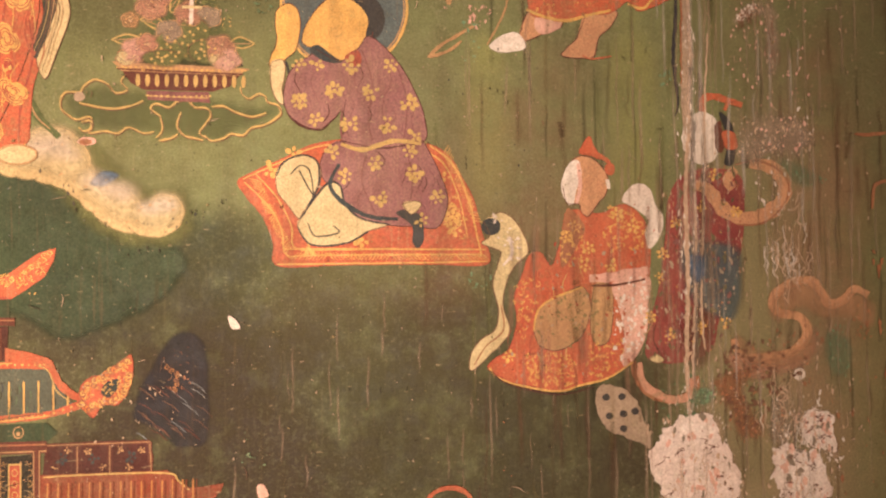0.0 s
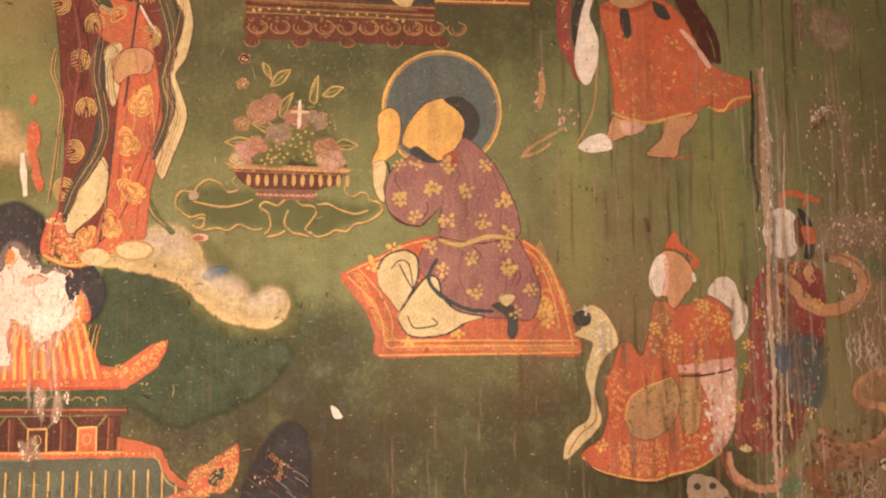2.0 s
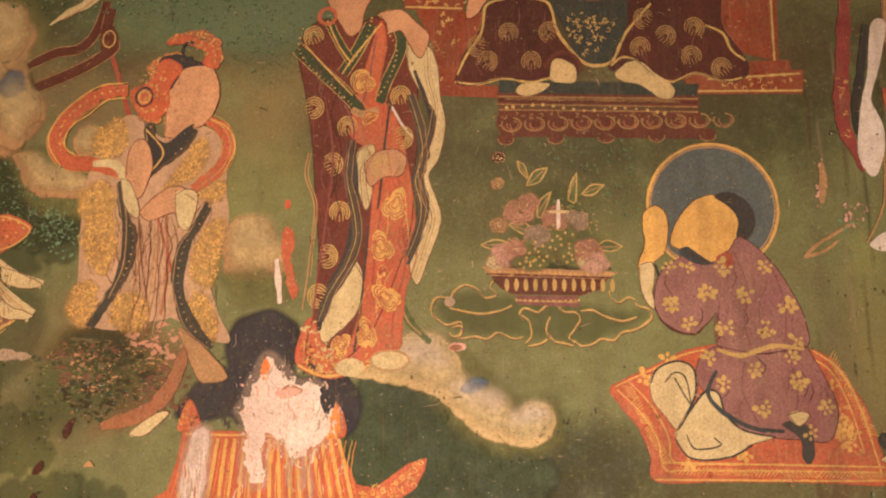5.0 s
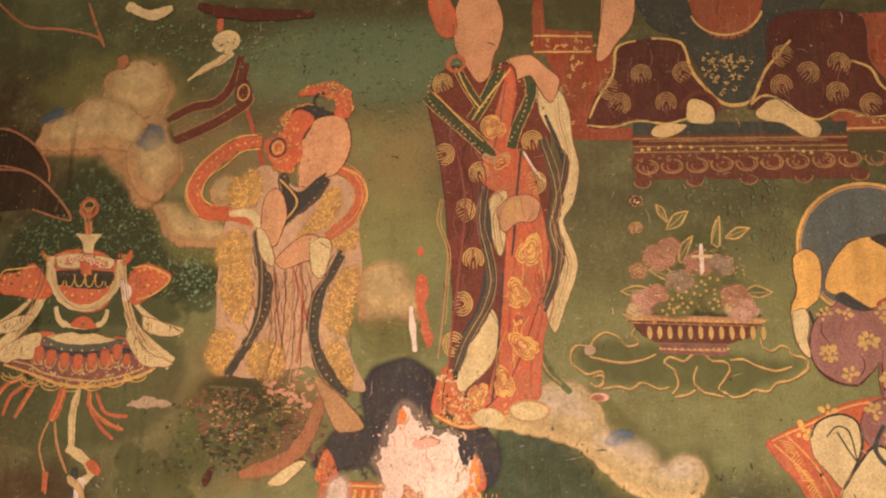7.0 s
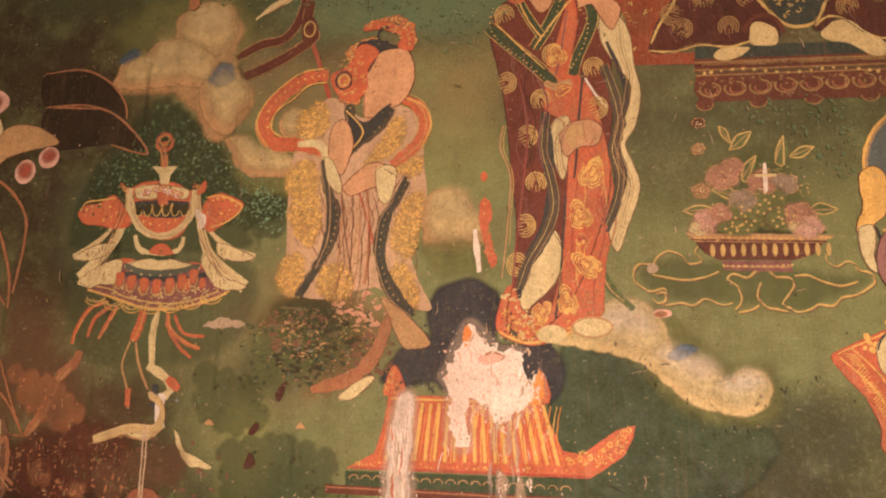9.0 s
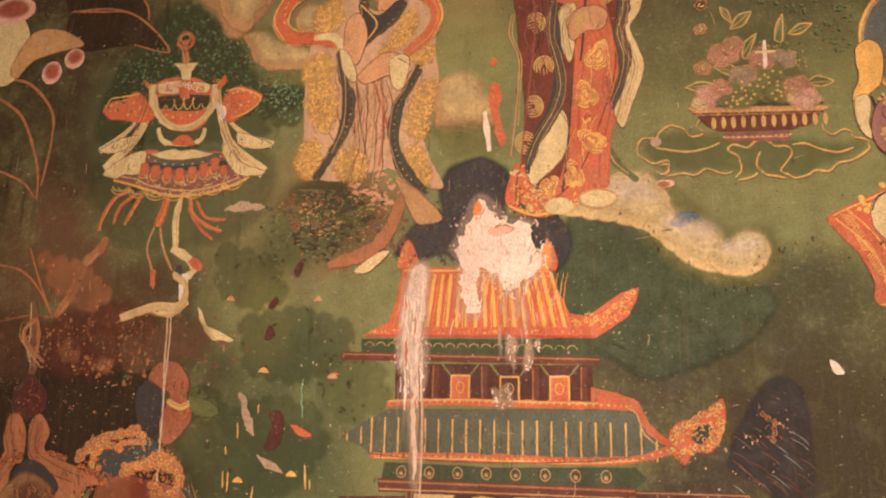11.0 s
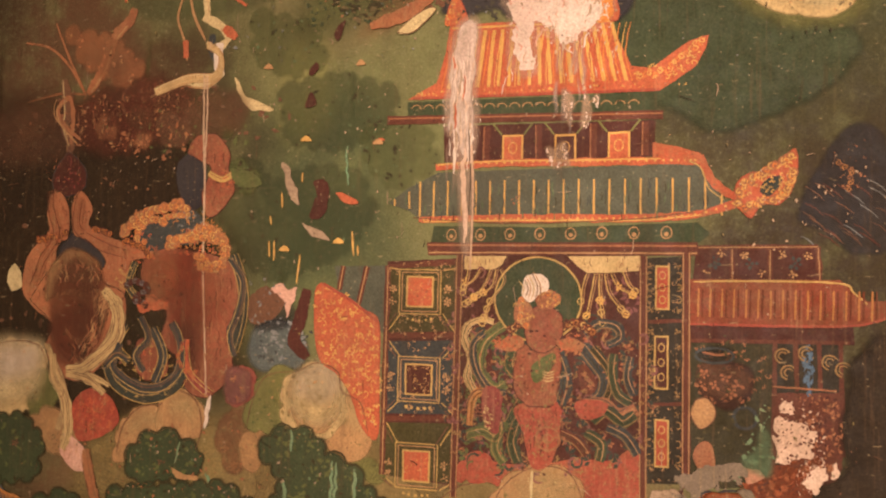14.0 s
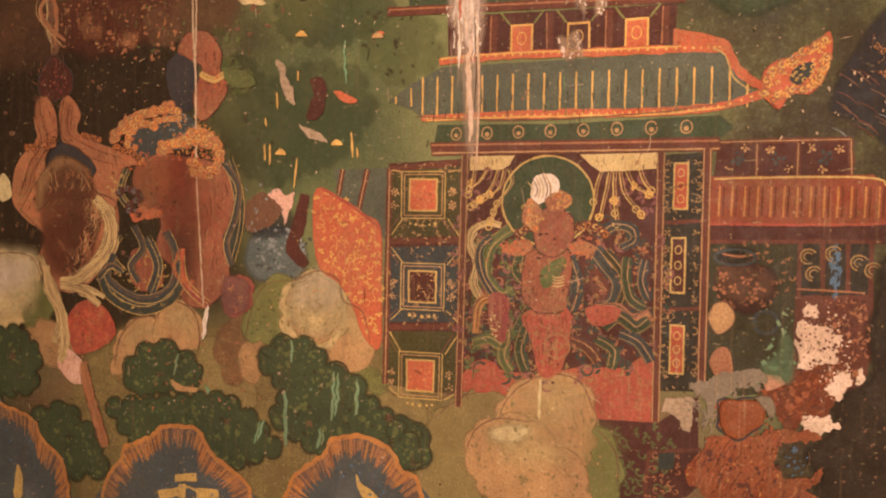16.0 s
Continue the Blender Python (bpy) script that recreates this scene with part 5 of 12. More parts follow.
s.creases(("vermilion", "red", "gold"), [(-52.5, 206.6), (-47.2, 197.4), (-46.6, 186.9), (-48.6, 173.8), (-54.3, 172.1), (-53.2, 188.8)], 22, 8.0)
s.line("crimson", [(-60.9, 212.7), (-59.3, 203.2), (-59.9, 194.2), (-61.1, 183.7), (-61.7, 177)], 0.37)
s.line("maroon", [(-57.8, 211.6), (-56, 206.8), (-57.4, 201.3), (-56.9, 195.9)], 0.37)
s.line("red", [(-48.2, 191.3), (-47.7, 185.3), (-49.3, 178.6), (-49.7, 173)], 0.34)
s.line("red", [(-51.4, 194.8), (-52.4, 187), (-52.7, 180.3)], 0.35)
s.line("maroon", [(-52.7, 223), (-53.7, 216.2), (-54.7, 211.4)], 0.38)
for (x, z), rx, rz, turn in (((-49.4, 194.7), 2.0, 2.9, -0.4), ((-51.3, 188.1), 1.8, 2.7, 0.3), ((-50.5, 180.3), 1.8, 2.8, 0.9), ((-53.5, 174.9), 1.6, 2.6, 0.2), ((-57.3, 173.1), 2.1, 1.5, 1.2), ((-54.6, 214.9), 1.9, 2.2, 0.2), ((-53.6, 208.9), 1.5, 1.1, 0.6), ((-51.2, 184.2), 0.9, 1.1, 0.0)):
    s.motif("gold", "red", (x, z), rx, rz, turn)
for pts in ([(-64.9, 224.3), (-65.3, 220.8), (-62.9, 217.2), (-59.3, 214), (-56.6, 211.2)], [(-53.5, 225.9), (-54.9, 221), (-57.9, 216.8)], [(-50.8, 223.2), (-49.4, 220.1), (-50.4, 215.8), (-52.2, 212.6)]):
    s.beads("oldgold", pts, 0.16, 0.8)
s.line("tan", [(-63.1, 203.3), (-63.6, 199.6), (-62, 195), (-62.2, 189.6), (-62.7, 183.6), (-63.3, 178.5)], 0.3)
s.line("oldgold", [(-62.7, 203.3), (-63.1, 199.6), (-61.6, 195), (-61.8, 189.6), (-62.2, 183.6)], 0.16)
s.flecks("buff", [(-63.6, 176), (-61.3, 173.5), (-60.5, 169.4), (-57.2, 169), (-58, 171.8), (-61.3, 176.8)], 120, 0.08, 0.5)
s.pleats(("brown", "tan"), [(-52.8, 203.2), (-54.4, 200.1), (-53.9, 194.7)], 1.6, 3)
s.pleats(("tan", "brown", "tan"), [(-44.5, 221.2), (-44.3, 215.4), (-43.2, 210.6), (-43.8, 206), (-45.3, 200.6), (-44.9, 196.1), (-43.7, 192.6), (-45, 187.5), (-46.3, 183.3)], 1.6, 3, 0.13)
s.flecks("wine", [(-64.6, 175.1), (-61.3, 173.5), (-55.6, 169.4), (-62.9, 168.6)], 30, 0.08, 0.3)
s.brocade("gold", [(-63.4, 174.5), (-61.7, 172.9), (-56.8, 170.5), (-51.9, 172.1), (-53.5, 169.7), (-60.9, 168.7)], 40, 0.6)
s.line("gold", [(-63.7, 170.3), (-59.2, 168.6), (-52.7, 170.4), (-48.6, 172.5)], 0.33)
s.oval("cream", (-55.8, 169.9), 2.17, 1.37)
s.oval("cream", (-49.9, 170.9), 3.03, 1.59)
s.ring("tan", (-49.9, 170.9), 2.87, 1.44, 0.32)
s.flecks("tan", [(-61, 234.8), (-54.4, 236.3), (-54, 228.1), (-58.2, 226.3)], 20, 0.08, 0.3)
s.done()
s = Sheet("painted_flame", 6, "small orange and white flame between the figures", "painted flame")
s.patch("orange", [(-66.1, 191.6), (-64.7, 189.8), (-65.2, 186.4), (-64.1, 182), (-64.6, 179.8), (-66, 182.1), (-66.4, 186.4), (-67, 189)], 0.5)
s.flecks("oldgold", [(-66.3, 190.8), (-64.9, 189), (-64.4, 181.2), (-66, 182.1)], 14, 0.1, 0.3)
s.line("white", [(-67.6, 186.4), (-67.2, 182.9), (-66.8, 179.5)], 1.05)
s.oval("orange", (-66.2, 195), 0.54, 0.8)
s.done()

# ---- walking figure in a tan robe ----
s = Sheet("painted_figure", 6, "walking painted figure in gold brocade robe and orange shawl", "painted figure", group="painted figures")
s.line("red", [(-96.9, 221.5), (-95.2, 217), (-92.2, 208.3), (-90.3, 202.5), (-87.9, 196.2)], 0.92)
s.band("umber", "tan", [(-98.2, 230.5), (-98.8, 227.3), (-100.2, 224), (-102.6, 221.9), (-106.2, 221.4), (-110.8, 219.2)], 1.8, False)
s.band("umber", "tan", [(-97.3, 229.1), (-97.8, 224.9), (-96.4, 222.2), (-99.4, 219.8), (-103.3, 217.7), (-109, 215.4)], 2.1, False)
s.fill("umber", [(-98.7, 226), (-97.1, 226.3), (-95.7, 223.7), (-96.3, 221.5), (-98.5, 221.6)])
s.ring("oldgold", (-97.3, 223.6), 1.03, 1.45, 0.31)
s.flecks("gold", [(-109.7, 219.9), (-102.7, 222.1), (-98.7, 223.9), (-96.7, 223.8), (-97.5, 220.7), (-103.3, 217.4), (-108.2, 215.6)], 40, 0.08, 0.2)
s.oval("cream", (-101.2, 233.5), 2.57, 2.14)
s.line("orange", [(-102.7, 238), (-102.5, 235.5)], 1.31)
s.line("cream", [(-99.8, 231.4), (-102.3, 229.7), (-104.8, 228.6), (-107.7, 226.4)], 2.34, 0.3, 0.05, 0.3)
s.line("tan", [(-100.3, 230.9), (-102.7, 229), (-105.7, 227.3)], 0.32)
s.fill("beige", [(-99, 177), (-98.9, 184.1), (-99.2, 192.3), (-98.8, 199.9), (-96.4, 206.6), (-92.3, 210.3), (-86.7, 206.2), (-81.1, 208.3), (-76.5, 204.8), (-76.1, 198.2), (-75.5, 191.8), (-77.8, 183.9), (-76.5, 178.7), (-74.3, 173.8), (-78.8, 174.6), (-82.5, 177), (-86.1, 177.9), (-91.4, 175.7), (-95.5, 176)], 0.06)
s.fill("beige", [(-92.7, 195), (-88.4, 193.5), (-83.4, 195.7), (-83, 187.5), (-82.9, 178.7), (-86, 177), (-90.6, 177.7), (-92.7, 184)], 0.06)
s.creases(("brown", "rust", "umber"), [(-92.6, 194), (-83.3, 194.7), (-83, 177.9), (-91.1, 177.9)], 26, 9.0)
s.creases(("brown", "oldgold"), [(-99.7, 198.9), (-93.4, 205.5), (-92.4, 177), (-97.9, 177)], 18, 8.0)
s.creases(("brown", "oldgold"), [(-81.5, 195.6), (-76.1, 198.2), (-77.4, 183.9), (-74.9, 175.3), (-80.7, 177)], 16, 8.0)
s.line("brown", [(-89.8, 193.1), (-88.8, 185.8), (-87, 177.9)], 0.37)
s.line("rust", [(-85.7, 194.8), (-84.7, 185.7), (-85.2, 177.9)], 0.56)
s.line("red", [(-87, 193.9), (-83.7, 184), (-80.4, 174.5)], 0.46)
for pts, n in (([(-97.7, 207.9), (-93.8, 209.7), (-92.8, 204.7), (-96.1, 202.7), (-98.5, 205)], 26), ([(-83.8, 201.4), (-81.4, 205.9), (-79.3, 205), (-79.9, 201), (-83.7, 198.4), (-86.3, 197.9)], 34), ([(-99.4, 198), (-95.1, 198.8), (-94.2, 194.1), (-99.2, 193.3)], 22), ([(-98.2, 193), (-94.2, 193.9), (-93.3, 187.7), (-95.1, 184.1), (-98.5, 188.8)], 46), ([(-99.3, 182.2), (-96, 183.2), (-95.6, 177.9), (-97.7, 176), (-100.2, 178.6)], 30), ([(-92.6, 180.5), (-88.9, 181.5), (-87.2, 177.8), (-89, 175.1), (-92.8, 176.8)], 34), ([(-78.9, 191.7), (-76, 192.7), (-76.4, 187.3), (-77.7, 182.1), (-81, 183.9), (-80.1, 189.2)], 46), ([(-80.9, 180.4), (-78.5, 181), (-76.1, 175.2), (-78.3, 173.3), (-80.6, 177.6)], 34), ([(-80.9, 197.3), (-76.7, 199.2), (-76.6, 196.2), (-79, 195.6)], 14)):
    s.weave("gold", "dullgold", pts, n, 0.8)
for pts in ([(-93.2, 198.9), (-92.3, 194.2), (-90.6, 189.5), (-91.7, 184.1), (-94.2, 179.6), (-96.4, 176)], [(-78.8, 194.8), (-80.7, 191.1), (-82.4, 188.4), (-83.1, 183.9), (-82.2, 179.5), (-80.6, 176.1), (-77.2, 173.3)], [(-89.5, 210), (-88.7, 204.5), (-88, 200.2)], [(-81.7, 207.6), (-83.9, 204.3), (-87.6, 201.6), (-89, 200.2)]):
    s.line("band", pts, 2.0, 0.3)
    s.pleats(("tan", "ink", "brown"), pts, 1.9, 3, 0.15)
    s.beads("oldgold", [(q[0] + 0.2, q[1]) for q in pts], 0.13, 1.0)
s.pleats(("rust", "brown", "petal", "umber", "tan"), [(-87.2, 192.2), (-87, 185.8), (-87.3, 179.6), (-88.1, 175.2)], 6.5, 9, 0.2)
s.pleats(("tan", "brown"), [(-97.3, 202), (-94.3, 200.9), (-92.7, 198.4)], 2.4, 3)
s.curls(("glow", "gold", "rust"), [(-86.5, 222.9), (-83.9, 223.7), (-80.8, 223.6), (-78.8, 222.1), (-78.7, 218.8)], 1.0)
s.curls(("glow", "gold", "rust"), [(-88.7, 215.6), (-89.6, 218.3), (-87.9, 219.6), (-85, 220)], 0.9)
s.curls(("glow", "amber", "rust"), [(-90.6, 213), (-88.5, 210.9), (-88, 209.4), (-90.4, 209.7)], 0.9)
s.line("band", [(-93.2, 199.2), (-92.1, 194), (-91.6, 187.6), (-92.8, 182.3), (-96, 176.1)], 1.34)
s.line("band", [(-78.9, 195.5), (-81.1, 190.1), (-82.3, 183.9), (-81.5, 179.6), (-77, 172.8)], 0.92)
s.line("tan", [(-93, 198.7), (-91.8, 193.1), (-91.7, 185.8), (-93.6, 180.5)], 0.19)
s.band("orange", "oldgold", [(-93.2, 214.4), (-97, 214.1), (-99.8, 212.5), (-103.1, 209.6), (-104.7, 205.9), (-102.5, 202.7), (-98, 202), (-93.1, 200.8)], 3, False)
s.line("gold", [(-93.5, 213.2), (-96.7, 212.7), (-99.2, 210.6), (-102.3, 208.3), (-103, 205.3), (-101.1, 203.6)], 0.3)
s.line("gold", [(-94.1, 215.6), (-97.6, 215.4), (-100.9, 213.5), (-104.4, 210.1), (-105.8, 205.9), (-103.4, 201.9)], 0.3)
s.beads("gold", [(-94, 214.5), (-97.5, 214), (-101, 212), (-103.8, 208.5), (-103.6, 204.5)], 0.2, 1.1)
s.band("orange", "oldgold", [(-80.2, 209.3), (-77.2, 207.5), (-76, 204.3), (-77.3, 200.9), (-81.4, 197.6)], 2.49)
s.line("gold", [(-79.8, 209.4), (-76.4, 207.7), (-75, 204.3), (-76.6, 200.3)], 0.29)
s.line("cream", [(-98, 202.1), (-94.6, 202), (-92.9, 200.2), (-92.1, 196.8)], 1.56)
s.fill("skin", [(-86.6, 206.4), (-86.5, 213), (-85.9, 216.2), (-83.5, 218.3), (-80.1, 218.5), (-78.2, 215.4), (-78.3, 211.4), (-80.2, 208.3), (-82.4, 207.5), (-83.9, 206.2)])
s.fill("ink", [(-86.4, 214.4), (-88.4, 219.2), (-85.6, 220.5), (-82.4, 219.4), (-80.6, 218.5), (-83.9, 217.9), (-85.3, 215.7)])
s.fill("orange", [(-92.8, 214.3), (-89.7, 216), (-88.2, 219.1), (-86.5, 219.6), (-84.5, 217.9), (-86.2, 214.8), (-86.4, 211), (-88.8, 209.2), (-91.7, 211.1)])
s.fill("orange", [(-87.4, 222.4), (-84.7, 223.9), (-80.8, 222.6), (-78.6, 221.6), (-78.5, 218), (-81, 218.7), (-80.7, 220.7), (-83.7, 222.1)])
s.ring("ink", (-83.4, 221.1), 1.2, 1.4, 0.6, 60, 300)
s.brocade("oldgold", [(-92.1, 215.3), (-87.4, 218.1), (-86.9, 210.1), (-90.9, 210.7)], 26, 0.55)
s.ring("ink", (-90.4, 213.2), 1.39, 1.58, 0.4)
s.ring("oldgold", (-90.4, 213.2), 0.89, 0.99, 0.3)
s.brocade("oldgold", [(-86.7, 223.1), (-79.3, 222.2), (-79.2, 218.8), (-82.7, 221.4)], 16, 0.55)
s.flecks("gold", [(-104.3, 208.9), (-99.8, 212.5), (-94, 214.4), (-96.9, 212.3), (-102.4, 207.8), (-103.1, 203.9)], 22, 0.1, 0.22)
s.fill("ink", [(-89.9, 208.2), (-88.5, 206.7), (-86.2, 205.4), (-83.4, 207.6), (-81.9, 208.3), (-84.2, 204.1), (-87.4, 201.2), (-88.6, 199.5), (-88.5, 203.3)])
s.line("gold", [(-89.7, 207.7), (-86.6, 203.8), (-88.5, 200.5)], 0.29)
s.fill("skin", [(-92.4, 198.7), (-92.3, 203.5), (-91.3, 205.6), (-89.6, 205.8), (-88.2, 202.4), (-88.7, 199.1), (-90.1, 196.3)])
s.fill("skin", [(-89.8, 194), (-87.9, 196.2), (-84.9, 198.1), (-82.3, 197.5), (-82.8, 194.7), (-86, 193.3), (-88.3, 192.6)])
s.fill("cream", [(-93.2, 199.7), (-91.5, 198.7), (-89.9, 194.9), (-90.1, 193.1), (-92.2, 195)])
s.fill("cream", [(-84.2, 196.6), (-82.4, 197.7), (-80.5, 196.5), (-81.5, 191.4), (-83.4, 192)])
s.fill("tan", [(-82.4, 175.7), (-78.3, 173.2), (-74.3, 168.7), (-76.8, 167.7), (-78.9, 168.5)])
s.line("rust", [(-80.9, 172.8), (-82.9, 167), (-86.6, 163.3), (-93.1, 161.3)], 2.57, 0.6)
s.fill("cream", [(-88.8, 160.2), (-86.5, 162.2), (-84, 163.5), (-82.8, 163.2), (-84.6, 161.3), (-86.8, 159.8)])
s.done()
s = Sheet("painted_rock", 4, "mottled brown and moss painted rocks", "painted rock")
s.soft("rust", [(-102.1, 171.4), (-100.1, 175.7), (-93.7, 177), (-86.3, 175.2), (-81.8, 172.7), (-81.2, 168.5), (-85, 164.7), (-89.2, 161.4), (-94.5, 160.5), (-91.2, 165.1), (-95, 168.4)], 4.51, 0.4)
s.soft("moss", [(-103.3, 168.3), (-101.8, 173.1), (-96.3, 174.8), (-89.9, 173.9), (-85.7, 171.8), (-86, 168.4), (-88.5, 165.5), (-94.6, 163.4), (-100.8, 160.8), (-105.5, 162.4)], 7.16, 0.6)
s.soft("green", [(-100.1, 174.8), (-93.7, 176.6), (-89.9, 173.5), (-93.2, 169.2), (-98, 172.7)], 3.63, 0.5)
s.flecks("tan", [(-101.7, 172.2), (-95.3, 173.5), (-91, 169.3), (-91.2, 166.3), (-96.7, 166.7), (-100.1, 169.2)], 90, 0.12, 0.6, 0.6)
s.flecks("tan", [(-91.3, 175.2), (-84, 173.9), (-84, 168), (-88.5, 164.7), (-91.4, 168.4)], 90, 0.12, 0.5, 0.7)
s.flecks("skin", [(-98.9, 172.2), (-92.9, 170.9), (-91.3, 167.1), (-96.7, 166.3)], 90, 0.12, 0.6, 0.6)
s.flecks("rust", [(-101.8, 172.7), (-84.5, 173.5), (-85, 165.1), (-97.3, 162.5), (-101.2, 165.8)], 160, 0.1, 0.5, 0.7)
s.flecks("crimson", [(-96.8, 168.8), (-93.7, 169.2), (-94, 167.1), (-96.2, 166.5)], 18, 0.15, 0.5)
s.flecks("green", [(-104.6, 172.7), (-84.1, 174.4), (-84.9, 164.3), (-97.2, 160.8), (-103.8, 163.2)], 160, 0.15, 0.9, 0.8)
s.flecks("olive", [(-104.6, 172.7), (-84, 173.5), (-85.8, 164.3), (-97.2, 160.8), (-103.8, 163.2)], 160, 0.08, 0.5, 0.8)
for pts, key in (([(-102.2, 171.8), (-98.2, 174.4), (-91.7, 173.5), (-93.2, 168.4), (-99.4, 166.7)], "brown"), ([(-91.7, 173.5), (-84.5, 173.5), (-81.6, 168.5), (-88.5, 165.1), (-93.2, 169.2)], "deep"), ([(-98.6, 168.4), (-93.2, 169.2), (-89.4, 165.1), (-94.5, 161.7), (-99.3, 165)], "deep"), ([(-86.9, 169.3), (-80.8, 170.1), (-80.6, 164.4), (-84.9, 162.7)], "brown"), ([(-91.8, 175.7), (-84.6, 176.5), (-80.9, 172.7), (-86.1, 171)], "petal"), ([(-100.9, 173.5), (-89.9, 173.5), (-85.8, 163.5), (-97.4, 163.3)], "drab")):
    s.flecks(key, pts, 60, 0.3, 1.3, 0.6)
    s.flecks("sage", pts, 14, 0.1, 0.5, 0.6)
s.done()

# ---- ritual vase ----
tree = holder("painted_tree", (-118.6, 166.5), "leafy verdigris and green painted tree", "painted tree")
s = Sheet("crown", 2, "dark green leaf mass", parent=tree)
s.soft("green", [(-137.3, 198.1), (-130.6, 202.9), (-127.2, 208.8), (-122.8, 211.2), (-116.6, 207.4), (-110.9, 202.2), (-109.4, 197.3), (-100.3, 194.2), (-99, 190.5), (-105.5, 187.8), (-107.1, 184.2), (-135.2, 184.5), (-140, 188.3)], 1.6, 0.5)
s.soft("green", bumpy([(-129.4, 205.5), (-128.8, 209.6), (-124.9, 212.5), (-120.4, 210.1), (-117.8, 205.9), (-112.4, 203.7), (-110.1, 200.6), (-110.7, 196.7), (-104.6, 195.5), (-100.6, 193.5), (-99.2, 188.8), (-102.9, 186.1), (-108, 189), (-122.4, 192.2), (-136.3, 193.6), (-137, 198.6), (-133.4, 203.6)], 0.3), 0.8, 0.45)
s.flecks("sage", [(-128.4, 206.4), (-124.8, 212), (-117.8, 205.9), (-110.2, 201.6), (-108.6, 195.7), (-100.5, 192.6), (-100.1, 187.9), (-105.9, 188), (-135.4, 194.6)], 420, 0.1, 0.55, 0.8)
s.flecks("verdigris", [(-106.4, 193.7), (-103.6, 195.5), (-100, 192.5), (-99.6, 186.9), (-104, 188)], 120, 0.1, 0.6, 0.8)
s.flecks("verdigris", [(-133.1, 197.9), (-124.2, 209.7), (-113.1, 203.3), (-108.4, 197.3), (-100.2, 193.3), (-100, 190.5), (-116.8, 191.8), (-132.3, 193)], 300, 0.05, 0.32)
s.flecks("verdigris", [(-123.1, 209.7), (-113.3, 205.2), (-107.6, 199.2), (-98.5, 195.1), (-99, 189.6), (-108.9, 192.5), (-117.7, 199.5)], 260, 0.05, 0.4)
s.flecks("sage", [(-137.3, 198.1), (-124, 208.7), (-110.7, 200.2), (-100.2, 193.3), (-101.8, 189.6), (-135.8, 188.3)], 380, 0.08, 0.5)
s.flecks("green", [(-137.3, 198.1), (-124, 208.7), (-110.7, 200.2), (-100.2, 193.3), (-101.8, 189.6), (-135.8, 188.3)], 200, 0.08, 0.45)
s.flecks("moss", [(-138.4, 198.1), (-123.9, 207.7), (-110.6, 199.3), (-107.1, 184.2), (-137.2, 184.5)], 160, 0.1, 0.5)
s.done()
s = Sheet("undergrowth", 2, "green shade under the vase", parent=tree)
s.soft("green", [(-136.9, 182.6), (-106.9, 182.4), (-104.9, 171.8), (-113.7, 165.7), (-132.1, 165.4), (-138.5, 173.4)], 2.2, 0.3)
s.flecks("moss", [(-136.6, 180.7), (-106.7, 180.6), (-107.2, 166.7), (-132.2, 166.3)], 130, 0.1, 0.6)
s.flecks("sage", [(-133.1, 184.4), (-107.1, 184.2), (-106.6, 170.1), (-130.8, 169.8)], 160, 0.06, 0.4)
s.done()
vase = holder("painted_vase", (-118.7, 148.9), "painted ritual vase with red body, white scarves and tasselled lotus skirt", "painted vase")
for pts, w0, w1 in (([(-129.6, 195.9), (-129.1, 191.5), (-131.1, 186.1), (-136.9, 179.8)], 12, 26), ([(-131, 189.9), (-133.5, 186.8), (-138.5, 183.5)], 8, 14), ([(-116.2, 194.9), (-114.9, 188.9), (-112.2, 182.9), (-105.8, 177.8)], 12, 26), ([(-114.2, 188.8), (-109.9, 184.9), (-104.5, 182.7)], 8, 16)):
    s = Sheet("scarf", 5, "white scarf end", parent=vase)
    s.line("cream", pts, w0 * 0.086, 0.2, 0.08, w1 * 0.086)
    s.line("tan", [(q[0] + 0.3, q[1]) for q in pts], 0.16)
    s.line("tan", [(q[0] - 0.3, q[1]) for q in pts], 0.12)
    s.done()
s = Sheet("body", 6, "red vase body with cream swags and a gold finial", parent=vase)
s.fill("orange", [(-138.9, 191.5), (-137.4, 192.9), (-134.6, 193.2), (-132.2, 194.6), (-129.9, 192.4), (-128.1, 189.4), (-130.6, 188.5), (-134.1, 189.2), (-137.2, 189.6)])
s.fill("orange", [(-114.9, 188.9), (-114.3, 192.6), (-111.7, 194.1), (-107.3, 192.1), (-109.1, 189.9), (-110.7, 188.5), (-113, 187.4)])
s.fill("orange", [(-131.1, 196.9), (-129.1, 195.7), (-126, 196.8), (-120.8, 196.4), (-116.8, 194.7), (-114.7, 196.5), (-114.7, 194.6), (-117, 193), (-117.1, 189), (-119.3, 186.5), (-123.7, 186.6), (-126.9, 188.7), (-128.2, 193.8)])
s.fill("ink", [(-127.4, 193.3), (-117.5, 192.8), (-117.7, 190.5), (-121.9, 190.1), (-126.7, 191.1)])
s.fill("cream", [(-128, 195.8), (-124.8, 196.2), (-120.8, 195.7), (-117.7, 195), (-118.2, 193.3), (-121.7, 194.2), (-123.4, 193.7), (-127.3, 193.8)])
s.fill("orange", [(-123.7, 194.6), (-121.8, 194.5), (-121.5, 192), (-122.5, 191.4)])
s.line("cream", [(-129.1, 195.7), (-127.8, 190.7), (-125, 187.7), (-121.5, 186.9), (-118.8, 188), (-116.8, 190.6), (-116.5, 194.9)], 1.49)
s.line("white", [(-116.2, 191.1), (-114.5, 189.6), (-115, 188.1)], 1.54)
s.line("cream", [(-127, 187.2), (-125.8, 184.7), (-121.7, 183.2), (-118.4, 184.5), (-117.7, 186.6)], 1.12)
